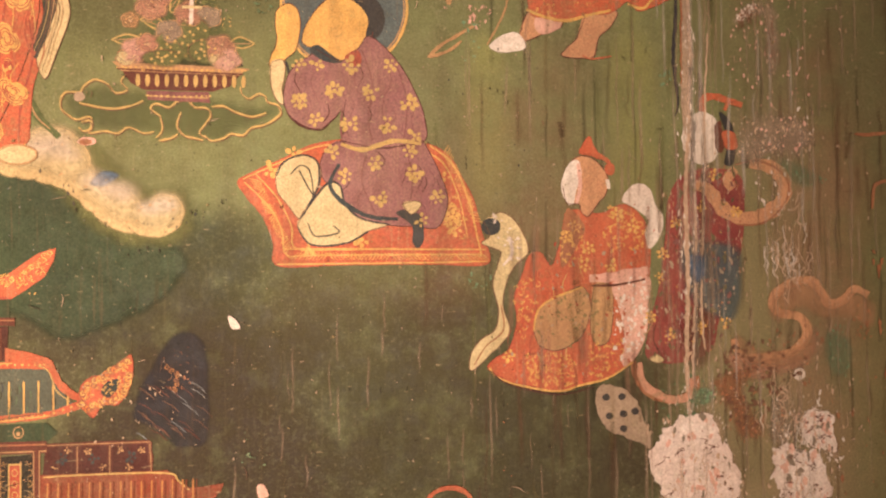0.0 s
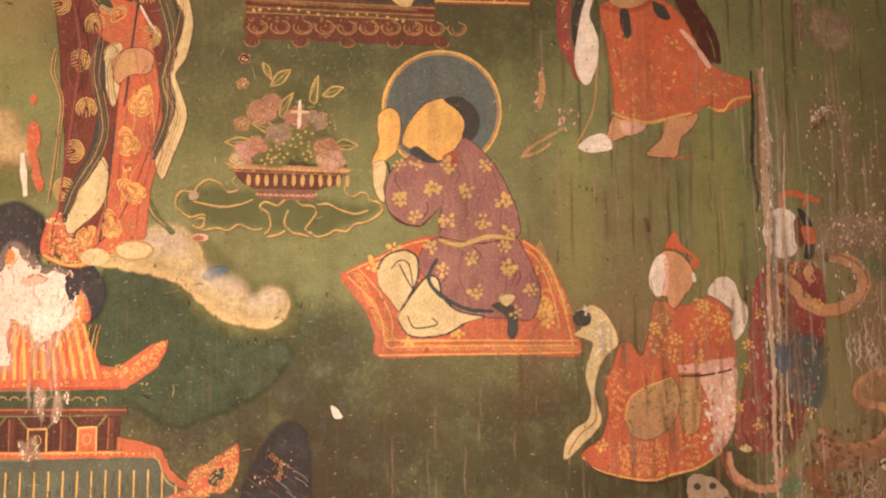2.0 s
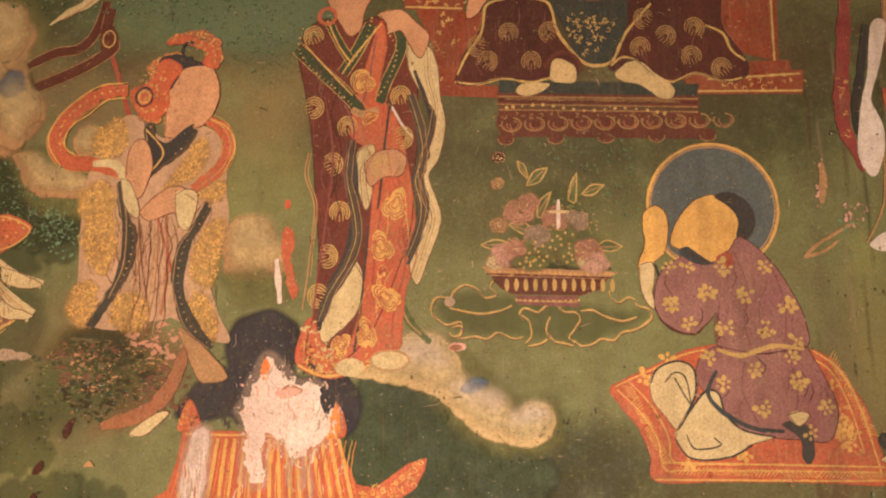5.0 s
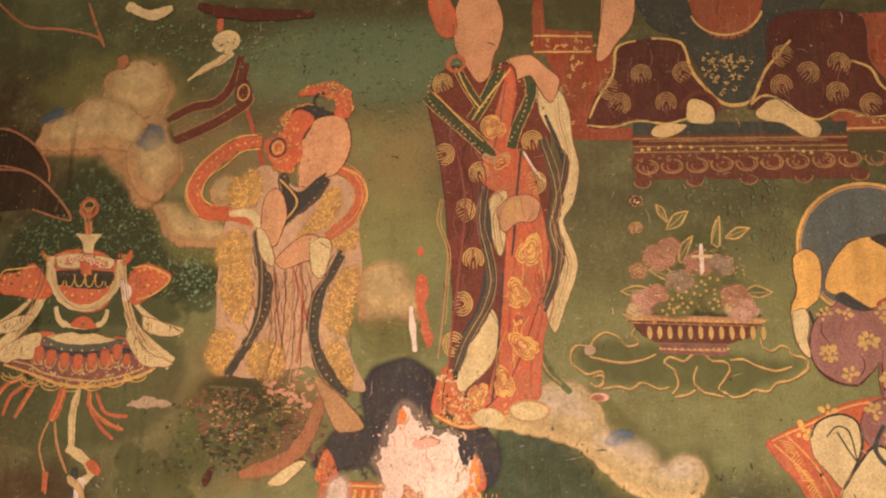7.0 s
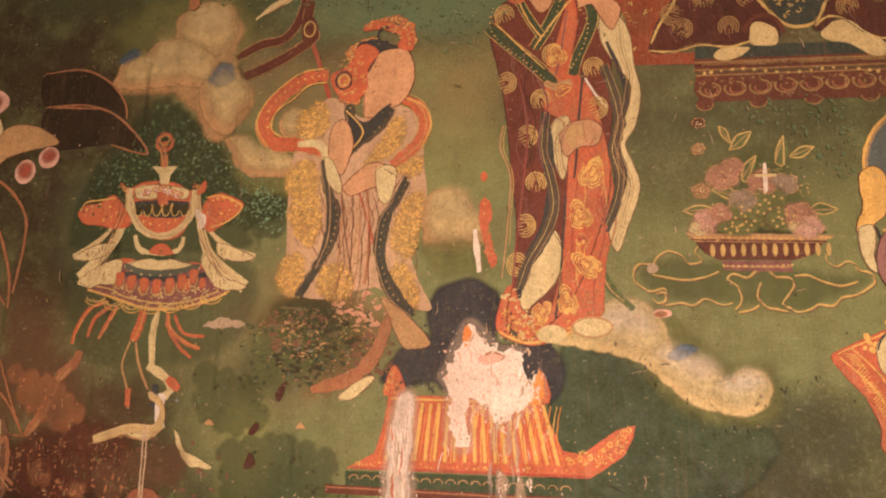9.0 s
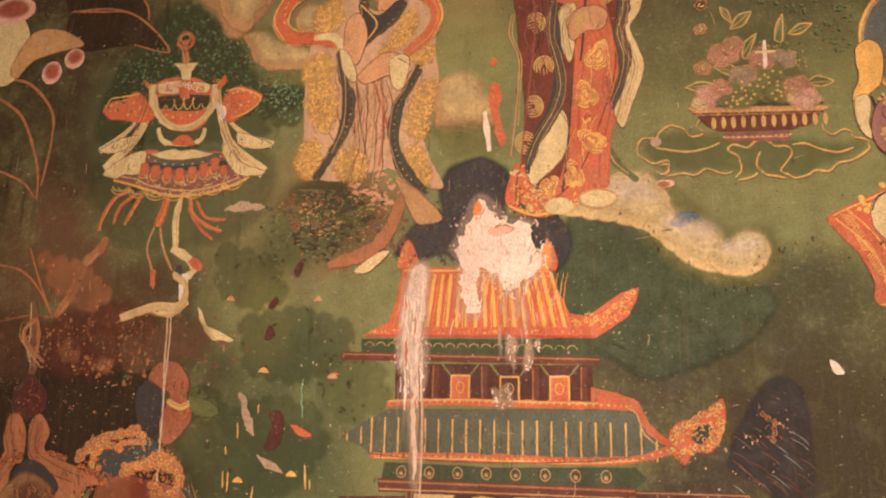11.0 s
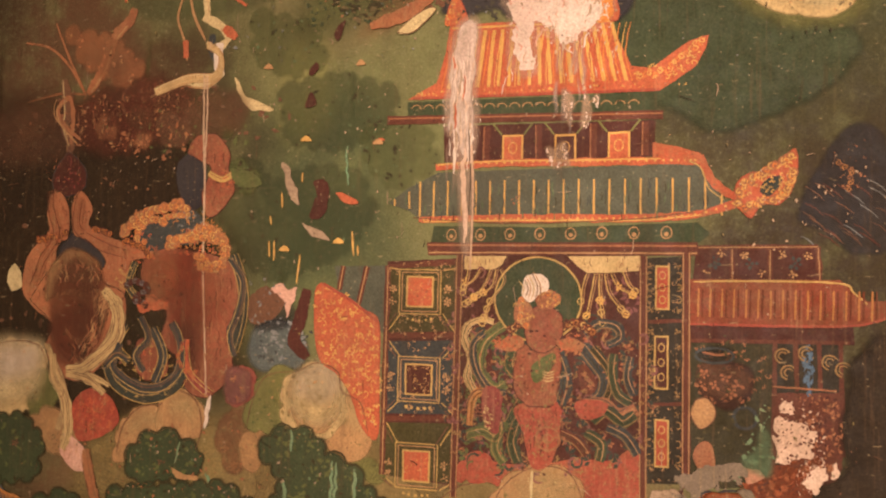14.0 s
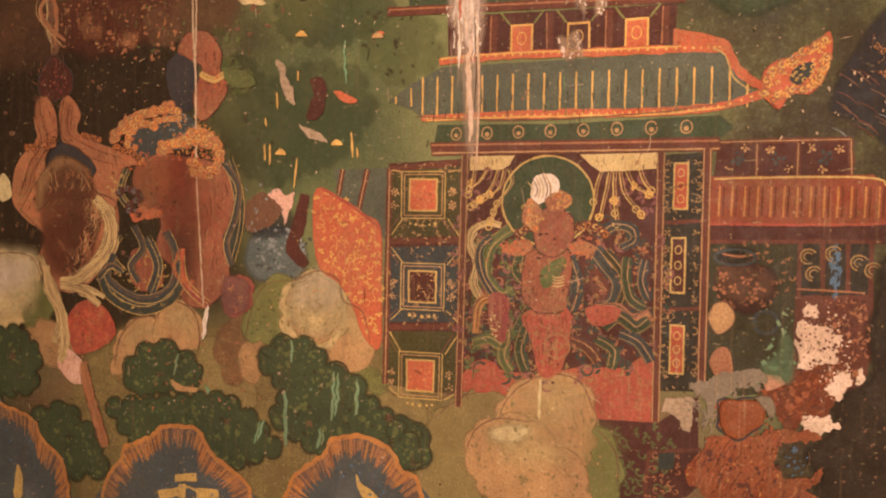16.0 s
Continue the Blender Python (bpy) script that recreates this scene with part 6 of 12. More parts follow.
s.fill("orange", [(-123.9, 184), (-122.7, 185.4), (-120.9, 185.3), (-119.4, 183.5)])
s.line("green", [(-125, 183.6), (-121.4, 183), (-118.3, 183.5)], 0.88)
s.poly("cream", [(-125.2, 199.6), (-120.3, 199.4), (-121.5, 197.7), (-121.6, 196.2), (-123.2, 196.3), (-123.6, 197.9)])
s.line("orange", [(-123.3, 204.2), (-123.1, 201.9), (-122.8, 199.4)], 1.61)
s.ring("orange", (-123.2, 203.9), 1.5, 1.5, 0.69)
s.oval("ink", (-123, 201.9), 0.57, 0.46)
for i in range(7):
    s.oval("gold", ((-126.4, 191.9)[0] + i * 0.98, (-126.4, 191.9)[1]), 0.28, 0.75)
s.flecks("gold", [(-137.7, 192.6), (-129.9, 192.6), (-129.7, 189.3), (-136.8, 190)], 14, 0.1, 0.25)
s.flecks("gold", [(-114.3, 192.6), (-108.3, 192.4), (-111.8, 188.7)], 10, 0.1, 0.25)
s.done()
for pts, label in (([(-137.1, 179.3), (-133, 182.1), (-129, 182.8), (-129.8, 178.9), (-133.2, 178.6), (-134.6, 178)], "flared white scarf end"), ([(-138.8, 183.5), (-135.1, 185.4), (-130.7, 185.9), (-132.5, 183.8), (-136, 182.9)], "short flared white scarf end"), ([(-112.7, 184.4), (-110.5, 180.2), (-105.6, 178), (-107.3, 177.3), (-110.8, 177.8), (-114, 182.1)], "flared white scarf end"), ([(-111.4, 185.5), (-107.6, 184.3), (-104.5, 182.6), (-108.2, 182.2), (-111, 183.3)], "short flared white scarf end")):
    s = Sheet("scarf_end", 6, label, parent=vase)
    s.fill("cream", pts, 0.2, 0.8)
    s.creases(("tan", "brown", "buff"), pts, 12, 2.0, 0.16)
    s.flecks("brown", pts, 10, 0.05, 0.2)
    s.done()
s = Sheet("ornament", 7, "white scrolls, dark lotus cells and gold dots on the vase", parent=vase)
s.curls(("white", "cream", "vermilion"), [(-126.4, 194.5), (-124.3, 195.2), (-121.1, 194.9), (-119, 194.1)], 0.8, 0.3)
for k in range(6):
    x, z = -126.8 + 1.75 * k, 191.6 - 0.05 * k
    s.fill("deep", [(x - 0.6, z + 0.9), (x + 0.6, z + 0.9), (x + 0.55, z - 0.6), (x, z - 1.1), (x - 0.55, z - 0.6)], 0.04)
    s.ring("oldgold", (x, z), 0.68, 1.0, 0.22, 180, 360)
s.beads("gold", [(-125.7, 189.6), (-122.5, 188.8), (-119.6, 189.7)], 0.24, 1.2)
s.beads("gold", [(-137.1, 192.2), (-134.6, 193.1), (-131.2, 191.5), (-133.6, 190.1)], 0.24, 1.3)
s.beads("gold", [(-112.8, 192.9), (-110.9, 193.3), (-108.5, 191.8), (-111.1, 190.5)], 0.24, 1.3)
s.line("gold", [(-138.4, 191.9), (-137.3, 193.5), (-134.2, 193.8), (-131.6, 194.1)], 0.3)
s.line("gold", [(-114.2, 193.4), (-111.9, 193.7), (-109.1, 192.8), (-107.4, 191.3), (-110, 189), (-112.9, 188.2)], 0.3)
s.curls(("orange", "gold"), [(-130.5, 196.2), (-129.5, 195.2)], 0.7, 0.2)
s.curls(("orange", "gold"), [(-116.5, 195.7), (-115.4, 194.7)], 0.7, 0.2)
s.pleats(("tan", "brown", "tan"), [(-129, 194.9), (-127.4, 190.4), (-124.4, 187.5), (-121.3, 186.8), (-118.9, 187.8), (-117.1, 190.6), (-117, 194.5)], 1.3, 3, 0.14)
s.pleats(("brown", "tan", "brown", "tan"), [(-130.2, 194.4), (-130.1, 191.5), (-131.2, 187.6), (-132.6, 182.9), (-134.1, 179.1)], 1.9, 4, 0.14)
s.pleats(("brown", "tan", "brown", "tan"), [(-116, 194), (-115, 189.2), (-113, 184.4), (-109.6, 179.8)], 1.9, 4, 0.14)
s.pleats(("oldgold", "rust"), [(-123.8, 203.2), (-122.8, 200.6), (-122.6, 198.6)], 1.3, 3, 0.2)
s.ring("rust", (-123.3, 204.4), 1.5, 1.4, 0.3)
s.ring("oldgold", (-123.3, 204.4), 0.9, 0.9, 0.25)
s.done()
s = Sheet("skirt", 5, "maroon lotus skirt with orange tabs", parent=vase)
s.fill("maroon", [(-135.2, 178), (-131.9, 180.6), (-130.5, 182.3), (-124.5, 182.8), (-115.6, 182.1), (-110.6, 180.2), (-107.9, 177.9), (-109.7, 176.4), (-113.3, 174.9), (-118.6, 174.1), (-123.6, 174.5), (-129.3, 176), (-132.6, 177)], 0.06)
s.line("gold", [(-135, 177.8), (-131, 176.7), (-128.4, 175.8), (-123.6, 174.5), (-118.6, 174.3), (-113.6, 175.2), (-109.5, 176.6), (-107.9, 177.9)], 0.56)
s.line("orange", [(-133, 180), (-130.3, 182.4), (-126.7, 182.7)], 1)
s.line("orange", [(-116.1, 181.9), (-112, 181), (-111, 179.5)], 0.97)
s.line("slate", [(-129.6, 180.7), (-120.8, 179.4), (-112.7, 180)], 1.11)
s.fill("cream", [(-128.2, 181.9), (-125.6, 182.8), (-121.1, 183), (-116.9, 182.1), (-114.6, 181.3), (-118.7, 180.9), (-123.7, 181)])
for a in ((-129.7, 179.4), (-127.1, 178.8), (-124.4, 178.3), (-121.7, 178.1), (-119.1, 178.1), (-116.3, 178.4), (-113.5, 178.6)):
    s.oval("orange", a, 0.6, 0.95)
    s.ring("gold", (a[0], a[1] - 0.3), 0.7, 1.1, 0.14, 180, 360)
s.flecks("gold", [(-132.3, 177.6), (-108.7, 177.4), (-118.1, 174.9), (-127, 175.8)], 40, 0.1, 0.25)
s.brocade("oldgold", [(-132.3, 177.6), (-108.7, 177.4), (-118.1, 174.9), (-127, 175.8)], 16, 0.5, 0.14)
s.line("oldgold", [(-134.6, 178.6), (-130.6, 177.8), (-128, 176.6), (-123.7, 175.6), (-118.7, 175.2), (-113.9, 176), (-110.3, 177.2)], 0.33)
for i in range(9):
    q = (-132.5, 176.6)
    s.ring("oldgold", (q[0] + i * 2.6, q[1] - 1.4 * math.sin(math.pi * i / 8)), 1.3, 0.9, 0.16, 190, 350)
s.line("roofslate", [(-128.5, 182.1), (-125.1, 180.7), (-119.5, 180.5), (-114.2, 181.5)], 1.2, 0.2)
s.beads("cream", [(-128.3, 181.7), (-125, 180.3), (-119.5, 180.1), (-114.3, 181.1)], 0.16, 1.4)
for q in [(-129, 179.5), (-126.7, 178.9), (-124.3, 178.4), (-121.9, 178.1), (-119.5, 178.3), (-117.3, 178.8), (-115.2, 179.7)]:
    s.fill("orange", [(q[0] - 0.7, q[1] + 1.1), (q[0] + 0.7, q[1] + 1.1), (q[0] + 0.6, q[1] - 0.7), (q[0], q[1] - 1.2), (q[0] - 0.6, q[1] - 0.7)], 0.05)
    s.ring("oldgold", (q[0], q[1] - 0.2), 0.9, 1.5, 0.18, 180, 360)
s.flowers("buff", [(-129.7, 177.2), (-126, 176.1), (-122.9, 175.2), (-119.3, 174.9), (-116, 176.1), (-112.7, 177.1), (-128.3, 178.3), (-121, 176.6), (-114.7, 177.5), (-110.9, 178)], 0.75, 4)
for k in range(7):
    q = (-133.2 + 3.6 * k, 177.2 - 2.0 * math.sin(math.pi * (k + 0.5) / 7))
    s.ring("oldgold", q, 1.8, 1.1, 0.26, 190, 350)
    s.ring("gold", (q[0], q[1] - 0.5), 1.9, 1.2, 0.2, 190, 350)
s.done()
for label, pts, w in (("orange ribbon end", [(-130.8, 175.7), (-134.2, 174.4), (-136.3, 170.7), (-136.7, 168.4)], 10), ("orange ribbon end", [(-129.9, 175), (-132.9, 172.8), (-133.9, 169.6)], 9), ("orange ribbon end", [(-128.9, 174.8), (-130.5, 171.8), (-131.8, 169.3)], 10), ("orange ribbon end", [(-119.3, 173.8), (-118.6, 170.9), (-115.4, 168.6), (-112.9, 167.7)], 11), ("orange ribbon end", [(-118, 173.3), (-116.1, 170.3), (-112.3, 169.7)], 8), ("orange ribbon end", [(-119.5, 171.9), (-116.9, 168.3), (-114.3, 166.2)], 8), ("dotted red tail", [(-123.8, 174.3), (-124.3, 171.6), (-125.3, 168.9)], 20), ("cream tail", [(-121.1, 173.8), (-121.7, 170), (-121.2, 164.9)], 16), ("thin gold tail", [(-125.7, 168.9), (-126.7, 165.1), (-125.3, 161), (-124.7, 157.9)], 5), ("thin gold tail", [(-124.6, 168.8), (-123.6, 165), (-121.5, 161)], 6)):
    s = Sheet("ribbon", 4, label, parent=vase)
    s.line("cream" if "cream" in label else "tan" if "thin" in label else "orange", pts, w * 0.086, 0.4)
    if w > 9:
        s.line("gold" if "cream" not in label else "tan", [(q[0] + 0.2, q[1]) for q in pts], 0.14)
    if "dotted" in label:
        s.flecks("gold", [(q[0] + d, q[1]) for q, d in zip(pts + pts[::-1], (-1, -1, -1, 1, 1, 1))], 14, 0.1, 0.2)
    s.done()
s = Sheet("tassel", 5, "long white tassel end curling below", parent=vase)
s.line("cream", [(-122, 164.9), (-119.1, 163.4), (-117.3, 161.4), (-118.7, 159.7)], 1.67)
s.line("slate", [(-120.2, 161.9), (-120.1, 159), (-119.4, 157.5)], 1.44)
s.line("white", [(-118.8, 160.4), (-119.1, 157), (-118.2, 154.9)], 1.64)
s.line("cream", [(-118.1, 155.6), (-121.3, 153.6), (-125.4, 154.4), (-128.2, 153.2), (-131.3, 152.1)], 1.82, 0.3, 0.05, 0.3)
s.line("tan", [(-118.4, 154.6), (-121.4, 153.2), (-125.4, 153.8)], 0.3)
s.line("orange", [(-118.2, 162.9), (-115.9, 161.1)], 1.64)
s.line("orange", [(-125.1, 161.2), (-124.9, 158.3)], 1.25)
s.done()
s = Sheet("paint_loss", 5, "small cream flake where paint has come away", "paint loss", group="paint losses")
s.patch("cream", [(-116.1, 154.6), (-114.7, 153.3), (-113.9, 151.5), (-111.1, 150.3), (-108.9, 149.2), (-112.5, 149.2), (-114.5, 150.8)], 0.3)
s.done()
s = Sheet("paint_loss", 5, "thin pale scrape beside the vase", "paint loss", group="paint losses")
s.patch("dun", [(-112.7, 171.5), (-109.9, 172.8), (-105.1, 171.8), (-109.2, 170.9)], 0.5)
s.done()

# ---- lotus plant at the dark end ----
plant = holder("painted_plant", (-138, 202.1), "dark painted plant with orange-edged leaves and pink fruits", "painted plant")
for pts in ([(-149.8, 219.2), (-141.9, 219.4), (-135.9, 216.5), (-132.2, 212.1), (-131.5, 209), (-136.2, 211.3), (-148.5, 212.4)], [(-148.5, 212.4), (-139.6, 212.1), (-132.6, 209), (-126.5, 202.2), (-134, 204.2), (-147.1, 204.2)]):
    s = Sheet("leaf", 3, "dark leaf with orange rim", parent=plant)
    s.fill("dusky", pts)
    s.line("rust", pts[:5], 0.45)
    s.line("rust", pts[5:], 0.45)
    s.done()
s = Sheet("stem", 3, "thin orange stem", parent=plant)
s.line("rust", [(-147.2, 244.9), (-140.6, 239.6), (-132.4, 238.2), (-126, 236.2), (-124.3, 234.1)], 0.6)
s.done()
s = Sheet("stem", 3, "thin orange stem", parent=plant)
s.line("rust", [(-128.5, 243.3), (-126.2, 237.9), (-124.3, 234.1)], 0.58)
s.done()
s = Sheet("stem", 3, "thin orange stem", parent=plant)
s.line("rust", [(-164.1, 199.5), (-156.2, 198.2), (-150.1, 192.3), (-149.1, 186.1), (-150, 177.4)], 0.63)
s.done()
s = Sheet("stem", 3, "thin orange stem", parent=plant)
s.line("rust", [(-163.5, 196.2), (-156.4, 191.3), (-151.6, 181.8), (-150.5, 174.7)], 0.62)
s.done()
s = Sheet("stem", 3, "thin orange stem", parent=plant)
s.line("rust", [(-160.9, 181.2), (-154.3, 178.4), (-151.1, 175.2)], 0.48)
s.done()
s = Sheet("stem", 3, "thin orange stem", parent=plant)
s.line("rust", [(-156.5, 162.7), (-151.5, 161.5), (-147.2, 157.9), (-144.1, 153.3)], 0.45)
s.done()
s = Sheet("stem", 3, "thin orange stem", parent=plant)
s.line("rust", [(-150.4, 165.7), (-147.4, 159.4), (-143.7, 152.8)], 0.45)
s.done()
s = Sheet("stem", 3, "thin orange stem", parent=plant)
s.line("rust", [(-155.8, 152.2), (-149, 153.4), (-144.1, 153.1)], 0.44)
s.done()
s = Sheet("stem", 3, "thin orange stem", parent=plant)
s.line("rust", [(-143.4, 153.1), (-140.6, 157.3), (-138.8, 162.3), (-135.8, 165.3), (-135, 167.3)], 2.35, 0.5)
s.done()
s = Sheet("stem", 3, "thin orange stem", parent=plant)
s.line("tan", [(-142.8, 153.3), (-140.2, 157.3), (-138.5, 161.8), (-136.2, 164.5)], 0.32)
s.done()
s = Sheet("stem", 3, "thin orange stem", parent=plant)
s.line("brown", [(-147.8, 153.3), (-148.4, 149.4), (-148.6, 145.4)], 1.51)
s.done()
s = Sheet("stem", 3, "thin orange stem", parent=plant)
s.line("brown", [(-146.2, 153.8), (-147, 149.4), (-145.2, 145.5)], 1.08)
s.done()
s = Sheet("calyx", 3, "cream husk behind the fruits", parent=plant)
s.oval("cream", (-162, 205.5), 5.06, 7.59)
s.fill("tan", [(-160.6, 201.8), (-156.6, 208.6), (-150.3, 208.7), (-144.9, 205.2), (-150.9, 204), (-155.7, 202.6), (-159, 199.3)])
s.done()
for q, rx, rz in (((-162, 214), 60, 34), ((-146.5, 202.4), 25, 24), ((-151.1, 199.9), 25, 27)):
    s = Sheet("fruit", 4, "pink fruit with a red blush", parent=plant)
    s.oval("pink", q, rx * 0.086, rz * 0.086)
    s.soft("red", [(q[0] + 0.06 * rx * math.cos(i * 0.785), q[1] + 0.3 + 0.055 * rz * math.sin(i * 0.785)) for i in range(8)], 1.2, 0.8)
    s.done()
s = Sheet("dry_leaves", 3, "rust and brown scattered foliage", parent=plant)
s.flecks("rust", [(-141, 153.3), (-129, 155.2), (-124.9, 148.4), (-133.2, 145.5), (-140.4, 149.4)], 80, 0.15, 0.6)
s.flecks("moss", [(-137.3, 151.3), (-108.5, 150.3), (-110, 143.9), (-132.7, 141.8)], 60, 0.3, 1.2)
s.flecks("brown", [(-137.6, 153.3), (-110.8, 153.1), (-108.1, 145.7), (-132.9, 143.6)], 60, 0.3, 1.2)
s.flecks("dun", [(-137.6, 153.3), (-118.1, 153.2), (-117.3, 145.7), (-133.2, 145.5)], 50, 0.1, 0.5)
s.done()

# ---- the painted pavilion ----
pav = holder("painted_pavilion", (-65.2, 104), "painted pavilion with orange and green tiled roofs above a dark hall", "painted pavilion")
s = Sheet("smoke_stain", 5, "black smudge round the lost roof top", parent=pav)
s.soft("black", [(-74.9, 174.1), (-72.9, 177.3), (-68.3, 178.5), (-64.2, 176.4), (-63.3, 172.6), (-64.2, 168.9), (-61.1, 168.4), (-56.7, 168.7), (-54.1, 165), (-55.1, 160.6), (-58.5, 159.8), (-70.8, 160.9), (-73.6, 162.8), (-78.2, 162), (-81.9, 163), (-78.8, 167.6), (-74.6, 168.9)], 1.1, 0.95)
s.flecks("black", [(-82.2, 161.3), (-79.5, 166.7), (-73.3, 175.8), (-66.9, 178.2), (-63.3, 174.2), (-55.5, 168.3), (-54.7, 163.8), (-59.8, 161.4), (-72.1, 160.9)], 260, 0.06, 0.45)
s.flecks("ash", [(-74, 168.3), (-72.4, 176.7), (-65.1, 177.2), (-63.3, 169.6)], 40, 0.04, 0.16)
s.flecks("band", [(-81.2, 161.2), (-78.6, 166.7), (-72.3, 175.7), (-66.9, 177.7), (-63.7, 173.8), (-56.3, 167.9), (-55.5, 164.3), (-72.1, 161.8)], 170, 0.15, 0.8)
s.flecks("drab", [(-81.2, 161.2), (-78.6, 166.7), (-72.3, 175.7), (-66.9, 177.7), (-63.7, 173.8), (-56.3, 167.9), (-55.5, 164.3), (-72.1, 161.8)], 70, 0.06, 0.4)
s.done()
s = Sheet("upper_roof", 6, "orange tiled roof with gold ribs and an upturned eave", parent=pav)
s.poly("orange", [(-80.6, 160.8), (-57.4, 160.3), (-56.1, 156.7), (-54.5, 153.2), (-51.8, 152.8), (-48.9, 154.9), (-46.8, 156.3), (-44.3, 157), (-44.6, 155.3), (-45.9, 152.8), (-48.6, 150.9), (-50.6, 149.6), (-87, 149.8), (-82.5, 152.1), (-81.3, 156.4)])
s.fill("orange", [(-81.3, 160.8), (-81, 163), (-79.9, 165.2), (-78.6, 163.3), (-78.1, 160.7)])
s.fill("orange", [(-59.3, 160.3), (-59, 163.4), (-57.9, 164.8), (-56.6, 162.8), (-56.4, 159.9)])
for i in range(18):
    a, b = (-79.8, 159.6), (-56.6, 159.2)
    c, d = (-81.5, 151.2), (-54.4, 151.1)
    t = (i + 0.5) / 18
    s.rule("gold", (a[0] + (b[0] - a[0]) * t, a[1]), (c[0] + (d[0] - c[0]) * t, c[1]), 0.6)
s.rule("gold", (-80.3, 160.2), (-57.5, 159.8), 0.37)
s.rule("red", (-86.1, 149.9), (-50.6, 149.7), 0.46)
s.flecks("gold", [(-85.2, 150.8), (-51, 150.6), (-51.1, 150.1), (-85.2, 150.3)], 46, 0.15, 0.3)
s.curls(("glow", "gold", "orange"), [(-53.5, 151.8), (-50.5, 152.2), (-48, 153.8), (-45.2, 156.2)], 0.7, 0.2)
s.curls(("glow", "gold", "orange"), [(-80.9, 161.2), (-80, 164.4)], 0.7, 0.2)
s.curls(("glow", "gold", "orange"), [(-58.2, 160.8), (-57.8, 164)], 0.7, 0.2)
for k in range(36):
    t = (k + random.random()) / 36
    x = -81 + 26 * t
    s.line(random.choice(("vermilion", "glow", "gold")), [(x + 0.6, 159.4), (x, 155), (x - 1.0 * (1 - 2 * t), 151)], 0.16, 0.5, 0.1)
s.brocade("gold", [(-54.3, 152.4), (-48.5, 154.1), (-44.8, 156.6), (-46.1, 153.2), (-50.2, 150.7)], 22, 0.6)
s.flecks("gold", [(-81.2, 163), (-78.6, 163.3), (-78.3, 161.1), (-80.9, 161.1)], 10, 0.1, 0.3)
s.flecks("gold", [(-58.9, 162.5), (-56.7, 162.8), (-56.8, 160.6), (-58.9, 160.7)], 10, 0.1, 0.3)
s.done()
s = Sheet("frieze", 5, "dark green frieze with scallops under the eave", parent=pav)
s.poly("green", [(-87, 149.4), (-50.9, 149.4), (-51, 146.8), (-86.9, 147.1)])
for i in range(18):
    x, z = (-85.6, 148.3)[0] + i * 1.85, (-85.6, 148.3)[1] - i * 0.03
    s.ring("tan", (x, z), 0.7, 0.6, 0.16, 0, 180)
s.done()
s = Sheet("beam", 6, "brown-red beam", parent=pav)
s.poly("umber", [(-90.1, 147.4), (-50.2, 146.8), (-50.2, 145.6), (-90.1, 146.1)])
s.rule("rust", (-89.9, 147), (-50.3, 146.4), 0.27)
s.done()
s = Sheet("upper_storey", 5, "low dark storey with panels between posts", parent=pav)
s.poly("wine", [(-81.3, 145.6), (-51.2, 145.5), (-51.3, 140.4), (-81.1, 140.2)])
s.flecks("tan", [(-80.4, 145), (-52, 145.1), (-52.1, 141.2), (-80.3, 140.7)], 60, 0.08, 0.2)
s.done()
for a, key in (((-71, 142.1), "orange"), ((-63.5, 142), "wine"), ((-56.1, 142.1), "orange")):
    s = Sheet("panel", 6, "square painted panel with a gold rim", parent=pav)
    s.poly("gold", [(a[0] - 1.5, a[1] - 1.9), (a[0] + 1.5, a[1] - 1.9), (a[0] + 1.5, a[1] + 1.9), (a[0] - 1.5, a[1] + 1.9)])
    s.poly(key, [(a[0] - 1.25, a[1] - 1.9), (a[0] + 1.25, a[1] - 1.9), (a[0] + 1.25, a[1] + 1.6), (a[0] - 1.25, a[1] + 1.6)])
    s.ring("gold", a, 0.6, 0.8, 0.15)
    s.rule("olive", (a[0] - 1.6, a[1] + 1.9), (a[0] - 2.9, a[1] + 3.6), 0.3)
    s.rule("olive", (a[0] + 1.6, a[1] + 1.9), (a[0] + 2.9, a[1] + 3.6), 0.3)
    s.done()
for a, b in (((-79.3, 145.2), (-79.3, 140.3)), ((-74.8, 145.3), (-74.9, 140.3)), ((-67.3, 145.3), (-67.2, 140.5)), ((-59.6, 145.2), (-59.6, 140.4)), ((-52.5, 145.3), (-52.6, 140.6))):
    s = Sheet("post", 6, parent=pav)
    s.rule("umber", a, b, 1.1)
    s.rule("rust", (a[0] - 0.4, a[1]), (b[0] - 0.4, b[1]), 0.2)
    s.done()
s = Sheet("middle_roof", 6, "grey-green tiled roof with gold bars and orange rims", parent=pav)
s.poly("roofslate", [(-89.6, 134.2), (-86.4, 136.5), (-82, 138.7), (-45.7, 139.4), (-44.2, 137), (-42.4, 134.5), (-41.3, 133.6), (-46, 132.3), (-63.7, 131.9), (-84.2, 131.4), (-86.3, 133)])
for i in range(21):
    a, b = (-84.7, 137.4), (-42.6, 138.2)
    x = a[0] + (b[0] - a[0]) * i / 20
    low = (-84.4, 132.2)[1]
    s.rule("gold", (x, a[1] - (1.6 if i == 20 else 0.0)), (x, low), 0.27)
s.rule("gold", (-86.4, 135.9), (-86.3, 133.4), 0.26)
s.rule("gold", (-88.6, 134.8), (-88.6, 133.8), 0.26)
s.line("orange", [(-82.4, 139.5), (-72.3, 139.9), (-59.5, 139.8), (-50.5, 139.8), (-45.1, 139.7)], 1.23, 0.1)
s.line("gold", [(-82, 139.9), (-72.3, 140.2), (-59.5, 140.1), (-50.5, 140.1)], 0.26)
